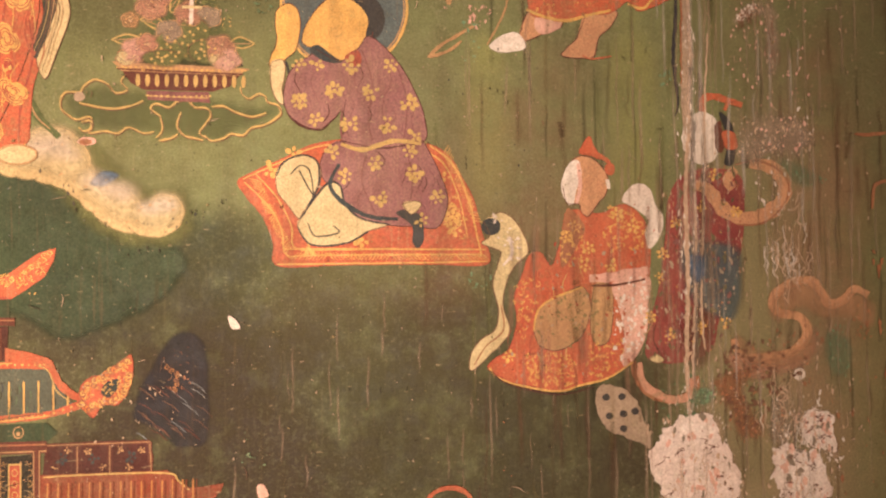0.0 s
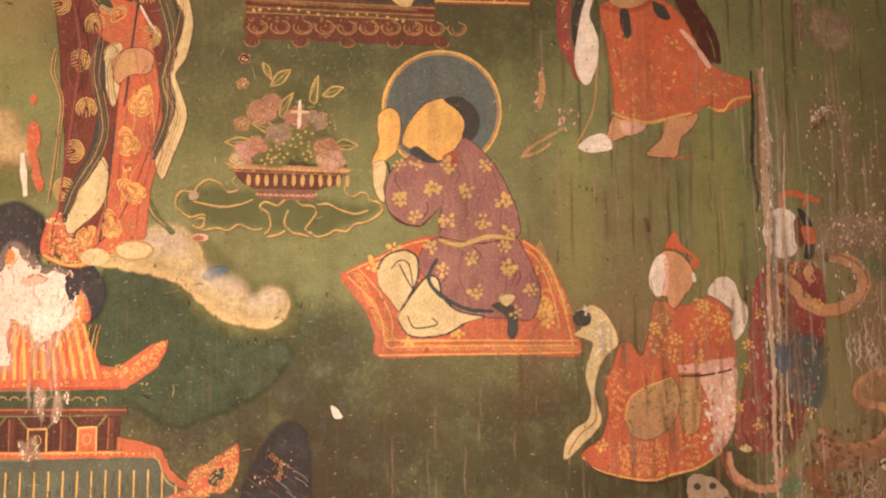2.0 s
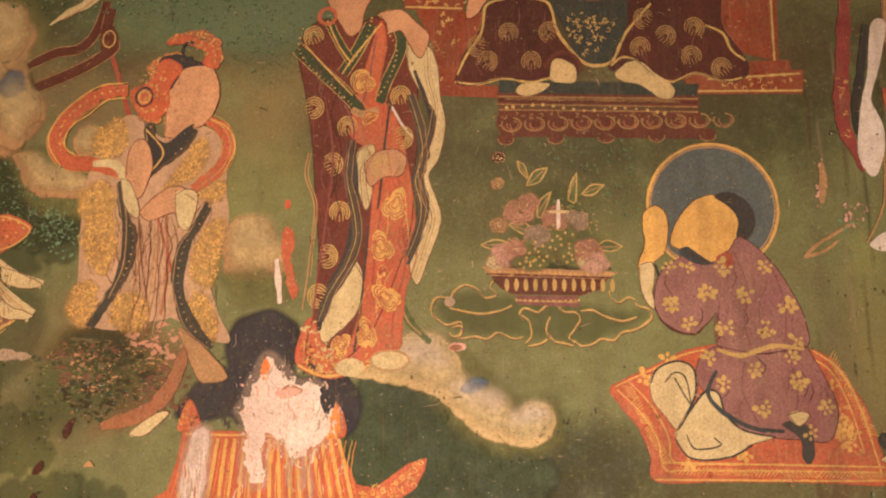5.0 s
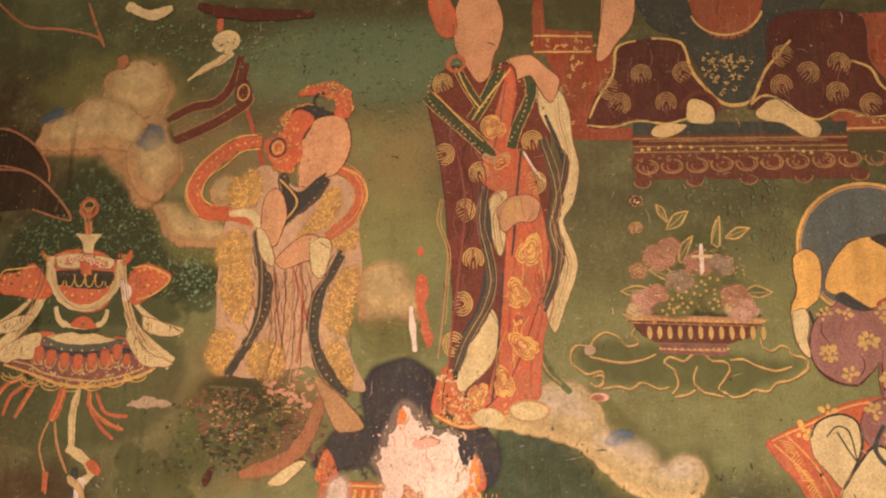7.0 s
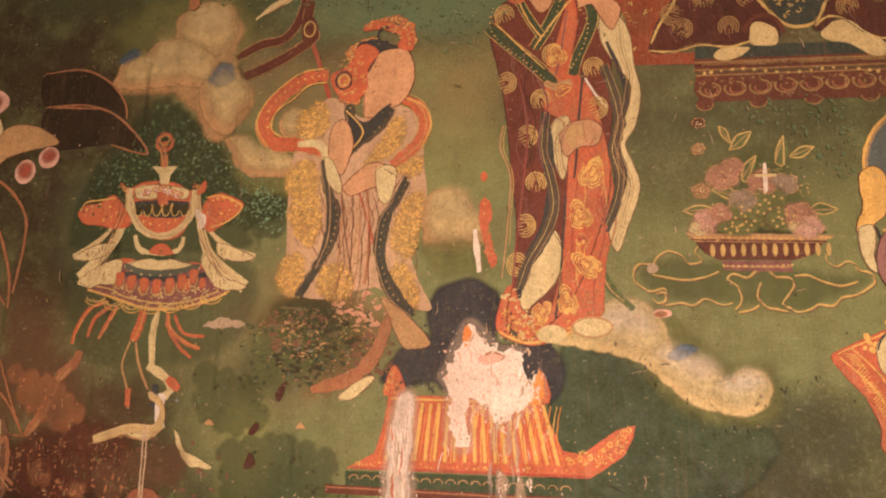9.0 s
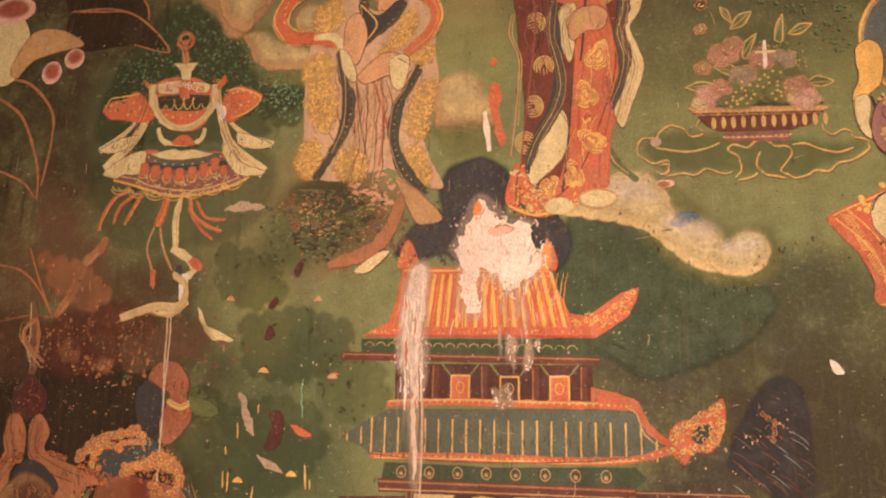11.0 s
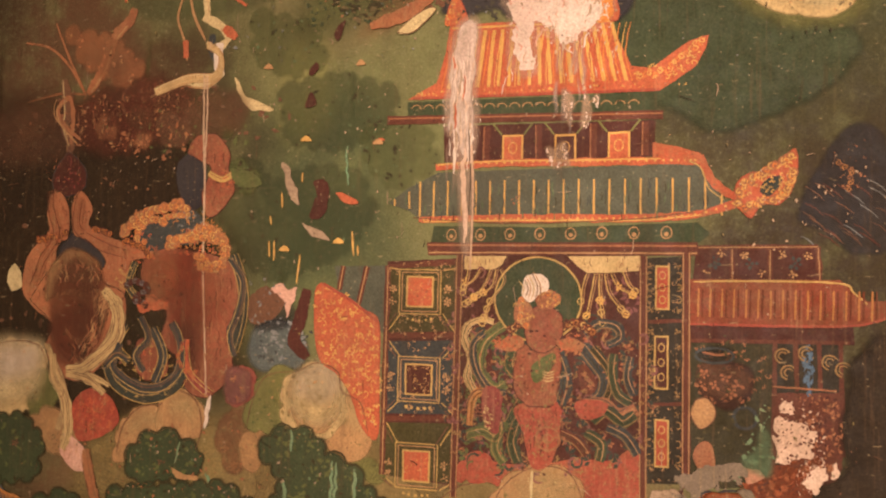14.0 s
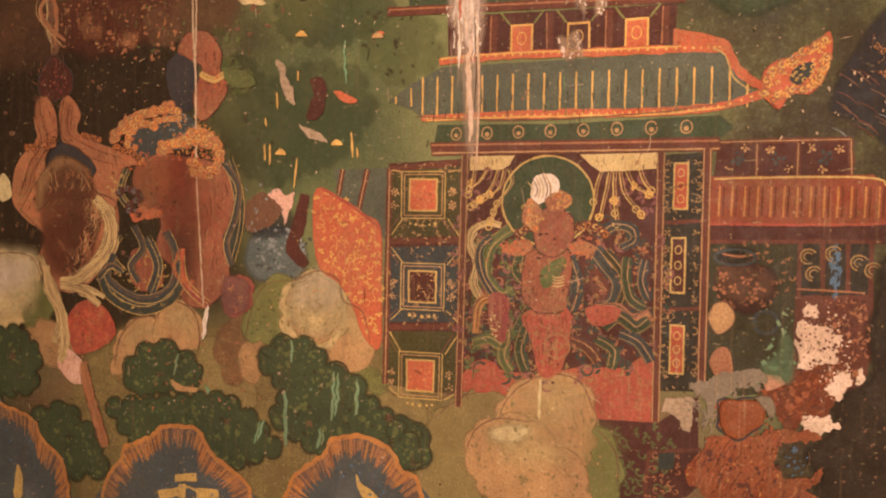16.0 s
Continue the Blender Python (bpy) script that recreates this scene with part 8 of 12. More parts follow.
for key, pts, w in (("buff", [(-73.3, 117), (-75.1, 117.3), (-76.9, 116.5), (-77.5, 114.6), (-76.5, 111.9), (-77, 109.1), (-76, 106.9), (-76.3, 104.5)], 1.3), ("moss", [(-71.9, 116.6), (-73.5, 115.4), (-74.9, 113.9), (-75.5, 111.5), (-74.8, 109.2), (-72.9, 107.6), (-71.5, 108.4)], 2.2), ("slate", [(-74.6, 115.4), (-76.2, 113.8), (-76, 110.7), (-74.1, 107.7), (-71.4, 107)], 1.4), ("green", [(-70, 114), (-70.8, 110.9), (-69.2, 109.3), (-68.3, 107.2), (-69.8, 104.8), (-70.9, 102.3)], 2.2), ("slate", [(-68.6, 113.3), (-68.8, 111), (-67.7, 108.7), (-67.4, 106.8)], 1.8), ("slate", [(-60.8, 114.2), (-59, 112), (-57.5, 109.7), (-58.2, 106.9), (-60.2, 105.9)], 2.6), ("deep", [(-59.5, 113.9), (-57.5, 111.7), (-56.7, 109.1), (-57.7, 106.4)], 1.6), ("green", [(-56.5, 113.2), (-56.7, 110.6), (-55.9, 107.7), (-54.2, 106.7)], 1.8), ("slate", [(-54.3, 112.9), (-54.7, 109.9), (-53.8, 107.6)], 1.5), ("slate", [(-60.4, 115.7), (-58.5, 117.2), (-56.3, 116.9), (-55.8, 115.4), (-57.4, 114.4)], 1.6), ("rust", [(-60.8, 106.1), (-57.9, 106), (-55.7, 104.7), (-53.5, 105.9)], 2.4), ("green", [(-59.4, 103.8), (-57.5, 105.4), (-55.3, 104), (-53.7, 105.2)], 1.8), ("moss", [(-76.9, 100.9), (-74.7, 101.6), (-72.8, 100.8), (-71.9, 102.8), (-72.7, 99.3), (-71.5, 97.3)], 2.0), ("green", [(-69.6, 103.3), (-70.4, 100.2), (-69.5, 97.5)], 2.0), ("slate", [(-57.4, 103.2), (-54.9, 102.1), (-53.3, 99.7)], 1.8), ("green", [(-60.3, 102.3), (-58.1, 100.9), (-58.4, 98.5)], 1.8), ("slate", [(-64.3, 113.4), (-63.1, 109.6), (-63.7, 105.9)], 2.2), ("amber", [(-76.6, 102.2), (-76.2, 106.1), (-74.5, 106.9), (-73.3, 104.6)], 1.4), ("umber", [(-63.7, 102.1), (-61.4, 101.1), (-59.9, 99.3)], 2.0)):
    s.line(key, pts, w, 0.3)
    s.pleats(("dullgold", "deep", "tan", "ink"), pts, w * 1.05, 4, 0.15)
s.fill("umber", [(-61.1, 111.4), (-59.7, 110.8), (-58.8, 108.9), (-59.8, 107.4), (-61.1, 108.7)], 0.15)
s.curls(("dullgold", "rust"), [(-60.5, 110.5), (-59.7, 109), (-60.3, 108.1)], 0.5, 0.16)
s.curls(("amber", "oldgold", "umber"), [(-70.9, 116.1), (-68.9, 116.9), (-66.6, 115.9)], 0.8, 0.18)
s.curls(("amber", "oldgold", "umber"), [(-64, 116.5), (-61.6, 117.2), (-59.3, 116.2)], 0.8, 0.18)
s.fill("crimson", [(-74.8, 107.3), (-72.1, 107.2), (-72.3, 101.6), (-74.2, 102.3)], 0.2)
s.fill("red", [(-70.2, 104.8), (-68.3, 106), (-65.2, 106.5), (-63.6, 105.1), (-64.1, 100.6), (-65.1, 97.5), (-67.6, 97), (-68.9, 101.8)], 0.2)
s.fill("red", [(-61.8, 106.3), (-59.4, 106.8), (-57.2, 106.3), (-58.3, 104.5), (-60.8, 104.2)], 0.2)
s.fill("demon", [(-69.9, 113.2), (-67.8, 114), (-64.7, 114.1), (-63.7, 111.9), (-64.2, 107.3), (-65.1, 105.6), (-68.2, 105.5), (-70.3, 107.9)], 0.2)
s.fill("demon", [(-68.9, 117), (-67.6, 119.2), (-65.4, 119.4), (-63.6, 117.9), (-63.8, 114.9), (-66.1, 112.9), (-68.4, 114)])
s.fill("moss", [(-67.8, 111), (-64.9, 113), (-64.6, 111.5), (-67.1, 108.7)], 0.15)
s.fill("rust", [(-73, 113.6), (-71.7, 114.7), (-69.7, 115.2), (-68.9, 114), (-70.7, 113)], 0.15)
s.fill("rust", [(-64.4, 114.4), (-62.5, 115.2), (-60.5, 114.2), (-62.4, 113.1)], 0.15)
s.creases(("wine", "umber", "rust"), [(-69.9, 113.2), (-63.9, 113.4), (-64.3, 98.3), (-68.1, 97.3), (-70.2, 107.9)], 50, 2.0, 0.14)
s.flecks("rust", [(-75.4, 113.9), (-55.2, 114.3), (-54.9, 98.9), (-75.1, 97.6)], 150, 0.06, 0.4)
s.flecks("wine", [(-72.3, 117), (-60.3, 117.2), (-61.4, 98.5), (-70.4, 97.9)], 130, 0.06, 0.45)
s.flecks("buff", [(-74.6, 105), (-73.5, 105), (-73.3, 101.9), (-74.4, 102.1)], 40, 0.06, 0.35)
s.fill("rust", [(-70.3, 117.4), (-70.1, 119.9), (-68.4, 120.1), (-67.6, 118), (-68.8, 116.9)])
s.fill("rust", [(-67.4, 120.7), (-66, 122), (-63.8, 120.7), (-64.6, 119.4), (-66.6, 119)])
s.brocade("gold", [(-70.3, 117.4), (-70.1, 119.9), (-68.4, 120.1), (-67.6, 118), (-68.8, 116.9)], 10, 0.45, 0.16)
s.brocade("gold", [(-67.4, 120.7), (-66, 122), (-63.8, 120.7), (-64.6, 119.4), (-66.6, 119)], 10, 0.45, 0.16)
s.brocade("orange", [(-73.1, 114.7), (-69.2, 115.1), (-69.9, 113.2), (-72.6, 113.3)], 12, 0.6, 0.22)
s.brocade("orange", [(-63.9, 114.9), (-60.3, 115.3), (-61, 113.4), (-63.8, 113.4)], 12, 0.6, 0.22)
s.curls(("glow", "oldgold", "rust"), [(-69.3, 120.1), (-69.4, 117.8), (-68.5, 116.7)], 0.7, 0.2)
s.curls(("glow", "oldgold", "rust"), [(-66.7, 122), (-65.6, 121.2), (-64.4, 120.7)], 0.7, 0.2)
s.patch("white", [(-69.2, 120.8), (-68.9, 123.4), (-67.5, 124.1), (-65.8, 123.3), (-65.6, 121.9), (-66.9, 121.2), (-67.9, 119.9)], 0.25)
for off in (0, 5, 10, 15):
    s.line("buff", [(q[0], q[1] - off * 0.08) for q in [(-66.2, 110.4), (-65.5, 110.2), (-64.6, 110.5)]], 0.22, 0.4)
s.pleats(("buff", "brown", "tan"), [(-68.6, 123.7), (-67.8, 122), (-68.2, 120.5)], 3.4, 6, 0.16)
s.ring("rust", (-65.4, 101.1), 1.6, 1.6, 0.4)
s.ring("rust", (-65.4, 101.1), 0.6, 0.6, 0.3)
s.fill("red", [(-76.6, 94.3), (-75.9, 97.1), (-74.1, 98.4), (-72.7, 96.6), (-73.4, 94.6)])
s.brocade("dullgold", [(-71.8, 111.6), (-61.7, 114.9), (-63.7, 102.1), (-67.3, 97.3), (-70.5, 101.7)], 60, 0.5, 0.14)
s.flecks("dullgold", [(-77, 115.4), (-54.5, 115.8), (-54.1, 98.9), (-76.7, 97.5)], 120, 0.05, 0.2)
s.done()
s = Sheet("painted_banner", 6, "orange brocade panel curving beside the pavilion", "painted banner")
s.fill("orange", [(-101, 120.7), (-99.8, 122.1), (-97.1, 120.7), (-93.6, 118.4), (-90.7, 116.5), (-90.4, 108.7), (-90.4, 99.6), (-92.9, 100.9), (-94.7, 105.3), (-96.9, 108.4), (-99.8, 110.4), (-100.9, 114.9)], 0.08)
s.brocade("gold", [(-100.2, 121.1), (-91.4, 116.3), (-90.9, 100.6), (-95.2, 106.9), (-99.6, 111.6)], 95, 0.8, 0.15)
s.line("red", [(-99.8, 122), (-95.4, 119.7), (-90.8, 116.5)], 0.51)
s.line("wine", [(-102.3, 121.1), (-103.3, 116.5), (-104.2, 113.2), (-101.9, 110.7)], 2.24)
s.done()

# ---- losses, cracks and mud repair ----
s = Sheet("plaster_loss", 10, "pale pink bare plaster where the roof paint has fallen off", "plaster loss", group="plaster losses")
s.soft("dimplaster", [(-68.6, 172.3), (-65.5, 170.7), (-63.7, 168.4), (-60.2, 168.1), (-57.6, 165.1), (-56.6, 161.3), (-59.4, 158.5), (-63.7, 156.2), (-67.2, 158.2), (-67.5, 152.9), (-69.8, 152.4), (-71.8, 154.7), (-72.1, 161.9), (-72.9, 163.2), (-71.5, 167.3)], 0.8, 0.25)
s.patch("plaster", [(-68.1, 171.7), (-66.2, 169.8), (-65.1, 167.9), (-61.5, 167.5), (-59.3, 166.1), (-57.8, 163.8), (-57.4, 161.4), (-59.4, 159.4), (-61.5, 158.1), (-63.7, 157.1), (-65.1, 158.6), (-66.7, 160.1), (-68.3, 160.3), (-68.5, 157.3), (-67.9, 154.5), (-69.1, 153.3), (-70.6, 154.2), (-71.1, 158.2), (-71.2, 161.8), (-72.1, 163.2), (-70.9, 166.4), (-69.5, 168.7)], 0.8)
s.patch("rust", [(-66.1, 166.8), (-64.6, 167.4), (-62.8, 166.7), (-64.1, 165.8), (-65.7, 165.6)], 0.3)
s.patch("black", [(-60, 166.6), (-58.2, 167.6), (-55.9, 168.3), (-55.5, 166.7), (-57.6, 165.5), (-58.5, 163.1), (-59.4, 163.8)], 0.6)
s.patch("glow", [(-58.8, 163.1), (-57.5, 164.4), (-57, 162.1), (-57.4, 160.2), (-58.9, 159.6), (-58.5, 161.3)], 0.4)
s.patch("glow", [(-69.3, 169.8), (-68.5, 171.3), (-67.9, 170.1), (-68.8, 168.1)], 0.4)
for k in range(60):
    a = Vector(random.choice([(-67.7, 168.9), (-65, 167.9), (-60.6, 167.7), (-59.8, 163.1), (-57.6, 161.3), (-63.2, 157), (-65.9, 158.9), (-68.9, 154.5), (-70.7, 160.9)]))
    q = a + Vector((random.uniform(-1.2, 1.2), random.uniform(-1.2, 1.2)))
    d = Vector((random.uniform(-0.8, 0.8), random.uniform(-1.8, 0.3)))
    s.line(random.choice(("plaster", "white", "dimplaster", "dun", "scratch")), [q, q + d * 0.5 + Vector((0.15, 0.1)), q + d], random.uniform(0.12, 0.5), 0.8, 0.5)
s.drips("plaster", (-65, 156.2)[0], (-60.6, 156.1)[0], (-65, 158)[1], (-64.9, 148.3)[1], 16, 0.4, 6)
s.soft("scratch", [(-64.1, 150.1), (-62.8, 149.6), (-62.3, 147.5), (-63.6, 147)], 0.5, 0.5)
s.flecks("plaster", [(-64.1, 150.1), (-62.8, 149.6), (-62.3, 147.5), (-63.6, 147)], 12, 0.08, 0.3, 2.0)
s.soft("scratch", [(-59.8, 148.7), (-58.8, 149.3), (-59.1, 147.6)], 0.5, 0.5)
s.flecks("plaster", [(-59.8, 148.7), (-58.8, 149.3), (-59.1, 147.6)], 12, 0.08, 0.3, 2.0)
s.soft("scratch", [(-66.1, 141.9), (-64.9, 141.5), (-64, 139), (-65.5, 139.2)], 0.5, 0.5)
s.flecks("plaster", [(-66.1, 141.9), (-64.9, 141.5), (-64, 139), (-65.5, 139.2)], 12, 0.08, 0.3, 2.0)
s.flecks("plaster", [(-72.8, 167.4), (-68.2, 171), (-56.7, 165.1), (-56.3, 159.8), (-62, 155.5), (-71.6, 152.9)], 90, 0.08, 0.4)
s.patch("pink", [(-67.1, 166.3), (-64.6, 166.9), (-63, 166.6), (-65.5, 165.3)], 0.3)
s.flecks("scratch", [(-65.5, 158.1), (-58.5, 158.9), (-55.2, 152.8), (-62, 150.3)], 60, 0.05, 0.3, 3.0)
s.flecks("pink", [(-71.4, 170.1), (-58.4, 167.4), (-56.9, 160.6), (-63.7, 156.8), (-71.2, 158.2)], 140, 0.05, 0.4)
s.creases(("pink", "white", "white"), [(-70.9, 167.3), (-58.4, 166), (-58.5, 159.8), (-65.5, 158.1), (-70.7, 154.7)], 30, 2.0, 0.3)
s.flecks("pink", [(-69.1, 167.3), (-59.3, 166.1), (-60.2, 159.8), (-67.2, 160)], 40, 0.04, 0.2)
for k in range(14):
    a = random.choice(((-69.6, 169.1), (-63.7, 158.6), (-59.3, 159.8), (-58, 163.3), (-69.8, 154.7), (-64.6, 157.3)))
    x, z, d = a[0] + random.uniform(-2.5, 2.5), a[1] + random.uniform(-2, 2), random.uniform(-1.2, 0.6)
    s.line("plaster" if k % 2 else "scratch", [(x, z), (x + 0.5 * d, z - 1.0), (x + d, z - random.uniform(1.6, 3.0))], random.uniform(0.08, 0.35), 0.8, 0.4)
s.done()
s = Sheet("plaster_loss", 10, "pale run of bare plaster streaming down the pavilion", "plaster loss", group="plaster losses")
s.soft("dimplaster", [(-79.3, 161.3), (-76.1, 161), (-76.1, 152.9), (-76.1, 145.9), (-76.6, 139.1), (-77, 127.6), (-78.2, 127.5), (-79.6, 142.5), (-81.1, 144.6), (-81, 153)], 0.8, 0.35)
s.soft("plaster", [(-78.6, 160.9), (-76.7, 160.7), (-76.7, 154.7), (-77.1, 149.4), (-76.8, 145.9), (-77.4, 140.8), (-78.5, 141.6), (-79.3, 144.2), (-80.6, 145), (-80.2, 148.5), (-80.5, 153), (-79.7, 157.5)], 0.35, 0.8)
s.drips("dimplaster", (-80.7, 158.4)[0], (-77, 158.3)[0], (-79, 160.2)[1], (-78.5, 140.8)[1], 26, 0.25, 9)
s.line("dimplaster", [(-78.1, 141.6), (-78.2, 137.4), (-77.8, 132.4), (-77.8, 128.3)], 0.79, 0.7, 0.3)
s.line("scratch", [(-77.3, 145.9), (-76.7, 135.8), (-76.9, 124.4)], 0.35)
s.soft("scratch", [(-63.3, 149.4), (-62.4, 146), (-63.2, 145.2), (-63.9, 148.6)], 0.5, 0.55)
s.flecks("plaster", [(-63.3, 149.4), (-62.4, 146), (-63.2, 145.2), (-63.9, 148.6)], 14, 0.08, 0.3, 2.0)
s.soft("scratch", [(-61.1, 148.6), (-60.3, 149.4), (-59.9, 146.1), (-61.1, 144.4)], 0.5, 0.55)
s.flecks("plaster", [(-61.1, 148.6), (-60.3, 149.4), (-59.9, 146.1), (-61.1, 144.4)], 14, 0.08, 0.3, 2.0)
s.soft("scratch", [(-64.9, 141.8), (-63.7, 142.7), (-62.8, 139.4), (-64.3, 139.8)], 0.5, 0.55)
s.flecks("plaster", [(-64.9, 141.8), (-63.7, 142.7), (-62.8, 139.4), (-64.3, 139.8)], 14, 0.08, 0.3, 2.0)
s.flecks("white", [(-81.5, 149.4), (-76, 149.4), (-76.7, 140.8), (-80.3, 140.7)], 40, 0.06, 0.3, 2.0)
s.line("dusky", [(-77.5, 145.1), (-77.1, 138.3), (-77.3, 132.4)], 0.18)
for k in range(40):
    x, z = random.uniform(-80.4, -76.8), random.uniform(142, 160)
    s.line(random.choice(("white", "plaster", "dun", "dimplaster", "orange")), [(x, z), (x + 0.1, z - 1.2), (x - 0.05, z - random.uniform(1.8, 4))], random.uniform(0.12, 0.4), 0.7, 0.2)
s.done()
mud = holder("mud_repair", (-40.1, 83.5), "rough orange mud repair with cracks over lost mural", "mud repair")
s = Sheet("bare_plaster", 9, "flaking white and tan plaster round the repair", parent=mud)
s.patch("umber", [(-35.9, 108.5), (-32.4, 108.7), (-28.4, 108.8), (-28.3, 103.4), (-28.1, 99.7), (-30.2, 97.7), (-34, 96.8), (-35.6, 100.1)], 0.4)
s.flecks("rust", [(-33.7, 108.3), (-28.7, 108.5), (-28.4, 100.6), (-30.9, 99.8)], 160, 0.06, 0.5, 1.3)
s.flecks("wine", [(-32.4, 108.3), (-28.7, 108.5), (-28.4, 103.4), (-31, 102.5)], 70, 0.06, 0.4, 1.3)
# bare plaster in the dimmer ink: weaker light put into its colour
s.patch("dimplaster", [(-35.7, 106.4), (-35.2, 105.6), (-34.6, 105.1), (-33.6, 105.6), (-32.1, 104.3), (-31.2, 103.1), (-32, 101.4), (-33.5, 100.7), (-35.8, 99.9), (-35.8, 103.6)], 1.1)
s.patch("dimplaster", [(-35.6, 107.5), (-34.2, 107.8), (-33.9, 106.5), (-34.5, 106.1), (-35.4, 106.6)], 1.0)
s.patch("dimplaster", [(-31.1, 100.9), (-30.2, 99.6), (-30.4, 98), (-31.6, 96.6), (-32.7, 96.5), (-33.4, 97.4), (-31.9, 98.8)], 1.1)
s.patch("dimplaster", [(-30, 99), (-28.8, 100.2), (-28.3, 99.7), (-29, 98.9)], 0.9)
s.patch("dimplaster", [(-34.5, 93.8), (-32.7, 94.6), (-31.2, 93.4), (-32.9, 92.4), (-35.3, 92.6)], 1.2)
s.flecks("umber", [(-35.9, 107.8), (-33.7, 107.6), (-31, 103.2), (-33.5, 100.7), (-35.7, 99.9)], 120, 0.05, 0.4)
s.flecks("dimplaster", [(-35.9, 108.2), (-30.5, 106.7), (-30.3, 101.2), (-35.3, 99.5)], 110, 0.05, 0.35)
s.flecks("cement", [(-47.8, 97.2), (-43.1, 98.9), (-39.8, 99.2), (-41.1, 96.2), (-46.3, 91.5), (-47.4, 94.3)], 60, 0.2, 0.9)
s.patch("petal", [(-40.5, 99.1), (-38.2, 98.9), (-37.2, 97.9), (-39.1, 97.1)], 0.4)
s.patch("dun", [(-51.9, 94.3), (-48.1, 95.3), (-48.7, 91.3), (-50.5, 92.6)], 0.7)
s.patch("cement", [(-48.5, 97.3), (-46.3, 98.1), (-42.8, 99.4), (-40.1, 99.6), (-39.4, 98.1), (-42.8, 97.1), (-44.9, 95.3), (-45.6, 93.4), (-46.8, 95.4)], 0.7)
s.soft("verdigris", [(-40.2, 100.2), (-38.5, 101.5), (-37.8, 104.2), (-36.6, 103.6), (-36.6, 98.5), (-38.9, 98.7)], 0.82, 0.5)
s.flecks("cement", [(-48.8, 96.4), (-45.8, 97.3), (-45.5, 90.1), (-48, 91.3)], 60, 0.08, 0.5)
s.done()
s = Sheet("mud_smear", 10, "orange mud smeared in strokes over the wall", parent=mud)
east = [(-39.1, 96.7), (-35.8, 99.2), (-33.2, 100.9), (-31.1, 101.2), (-30.5, 100.2), (-33.1, 97.5), (-31.8, 96.6), (-32.7, 94.6), (-35.6, 93.3), (-36.8, 92.5), (-38.4, 93.7)]
south = [(-44.7, 91.2), (-42, 90.4), (-38.9, 92.1), (-34.1, 92.5), (-34.1, 91.2), (-37.4, 90.5), (-37.9, 88.8), (-37.3, 86.2), (-34.8, 86.4), (-32.8, 88), (-32.7, 86.7), (-34.5, 84.9), (-34.2, 83.4), (-43.4, 82.4), (-46.9, 83.5), (-48.9, 86), (-47.3, 88.6)]
s.patch("clay", east, 0.9)
s.patch("mud", south, 0.8)
for area_, keys, way, n in ((east, ("mud", "umber", "clay", "wine"), (1.0, 0.62), 150), (south, ("mud", "clay", "hide", "umber"), (-0.5, -1.0), 260)):
    xs, zs = [q[0] for q in area_], [q[1] for q in area_]
    for k in range(n):
        q = Vector((random.uniform(min(xs), max(xs)), random.uniform(min(zs), max(zs))))
        far = random.uniform(0.6, 2.2)
        tip = q + Vector(way) * far
        if inside(q, area_) and inside(tip, area_):
            up = s.up
            s.line(random.choice(keys), [q, (q + tip) / 2 + Vector((random.uniform(-0.15, 0.15), 0)), tip], random.uniform(0.06, 0.2), 0.7, 0.3)
            s.up = up + 0.0000005
s.next()
s.flecks("mud", [(-45.8, 96.6), (-41.1, 96.9), (-33.4, 99.6), (-31.6, 101.1), (-33.9, 95.4), (-37.7, 92.2), (-42.9, 88.9)], 90, 0.2, 0.9)
s.flecks("amber", south, 60, 0.06, 0.4)
s.flecks("umber", [(-46.9, 88.5), (-40.9, 90.5), (-36.2, 86), (-42.7, 83.2)], 60, 0.1, 0.8)
s.flecks("dusky", south, 90, 0.05, 0.35)
s.flecks("dimplaster", [(-33.1, 100.3), (-30.3, 101.2), (-30.2, 97.7), (-33.3, 96.1)], 90, 0.05, 0.3)
s.done()
s = Sheet("dark_wash", 9, "brown-black wash over the damaged corner", "stain", kind="stuff")
s.soft("dusky", [(-22.3, 115.1), (-27, 113), (-27.4, 108.2), (-28.3, 105.4), (-27.8, 99.4), (-30.6, 97.4), (-31.8, 95.4), (-31.1, 93.7), (-33.6, 90.5), (-34.8, 89.3), (-33.3, 86.9), (-33.8, 82.8), (-21.4, 84.2)], 1.38, 0.95)
s.flecks("brown", [(-30.2, 97), (-26.3, 104.2), (-25.7, 85.1), (-33, 84.3)], 60, 0.06, 0.4)
s.flecks("blue", [(-37, 89.5), (-35.1, 90.4), (-34.4, 87.6), (-36.6, 86.7)], 30, 0.08, 0.4)
s.done()


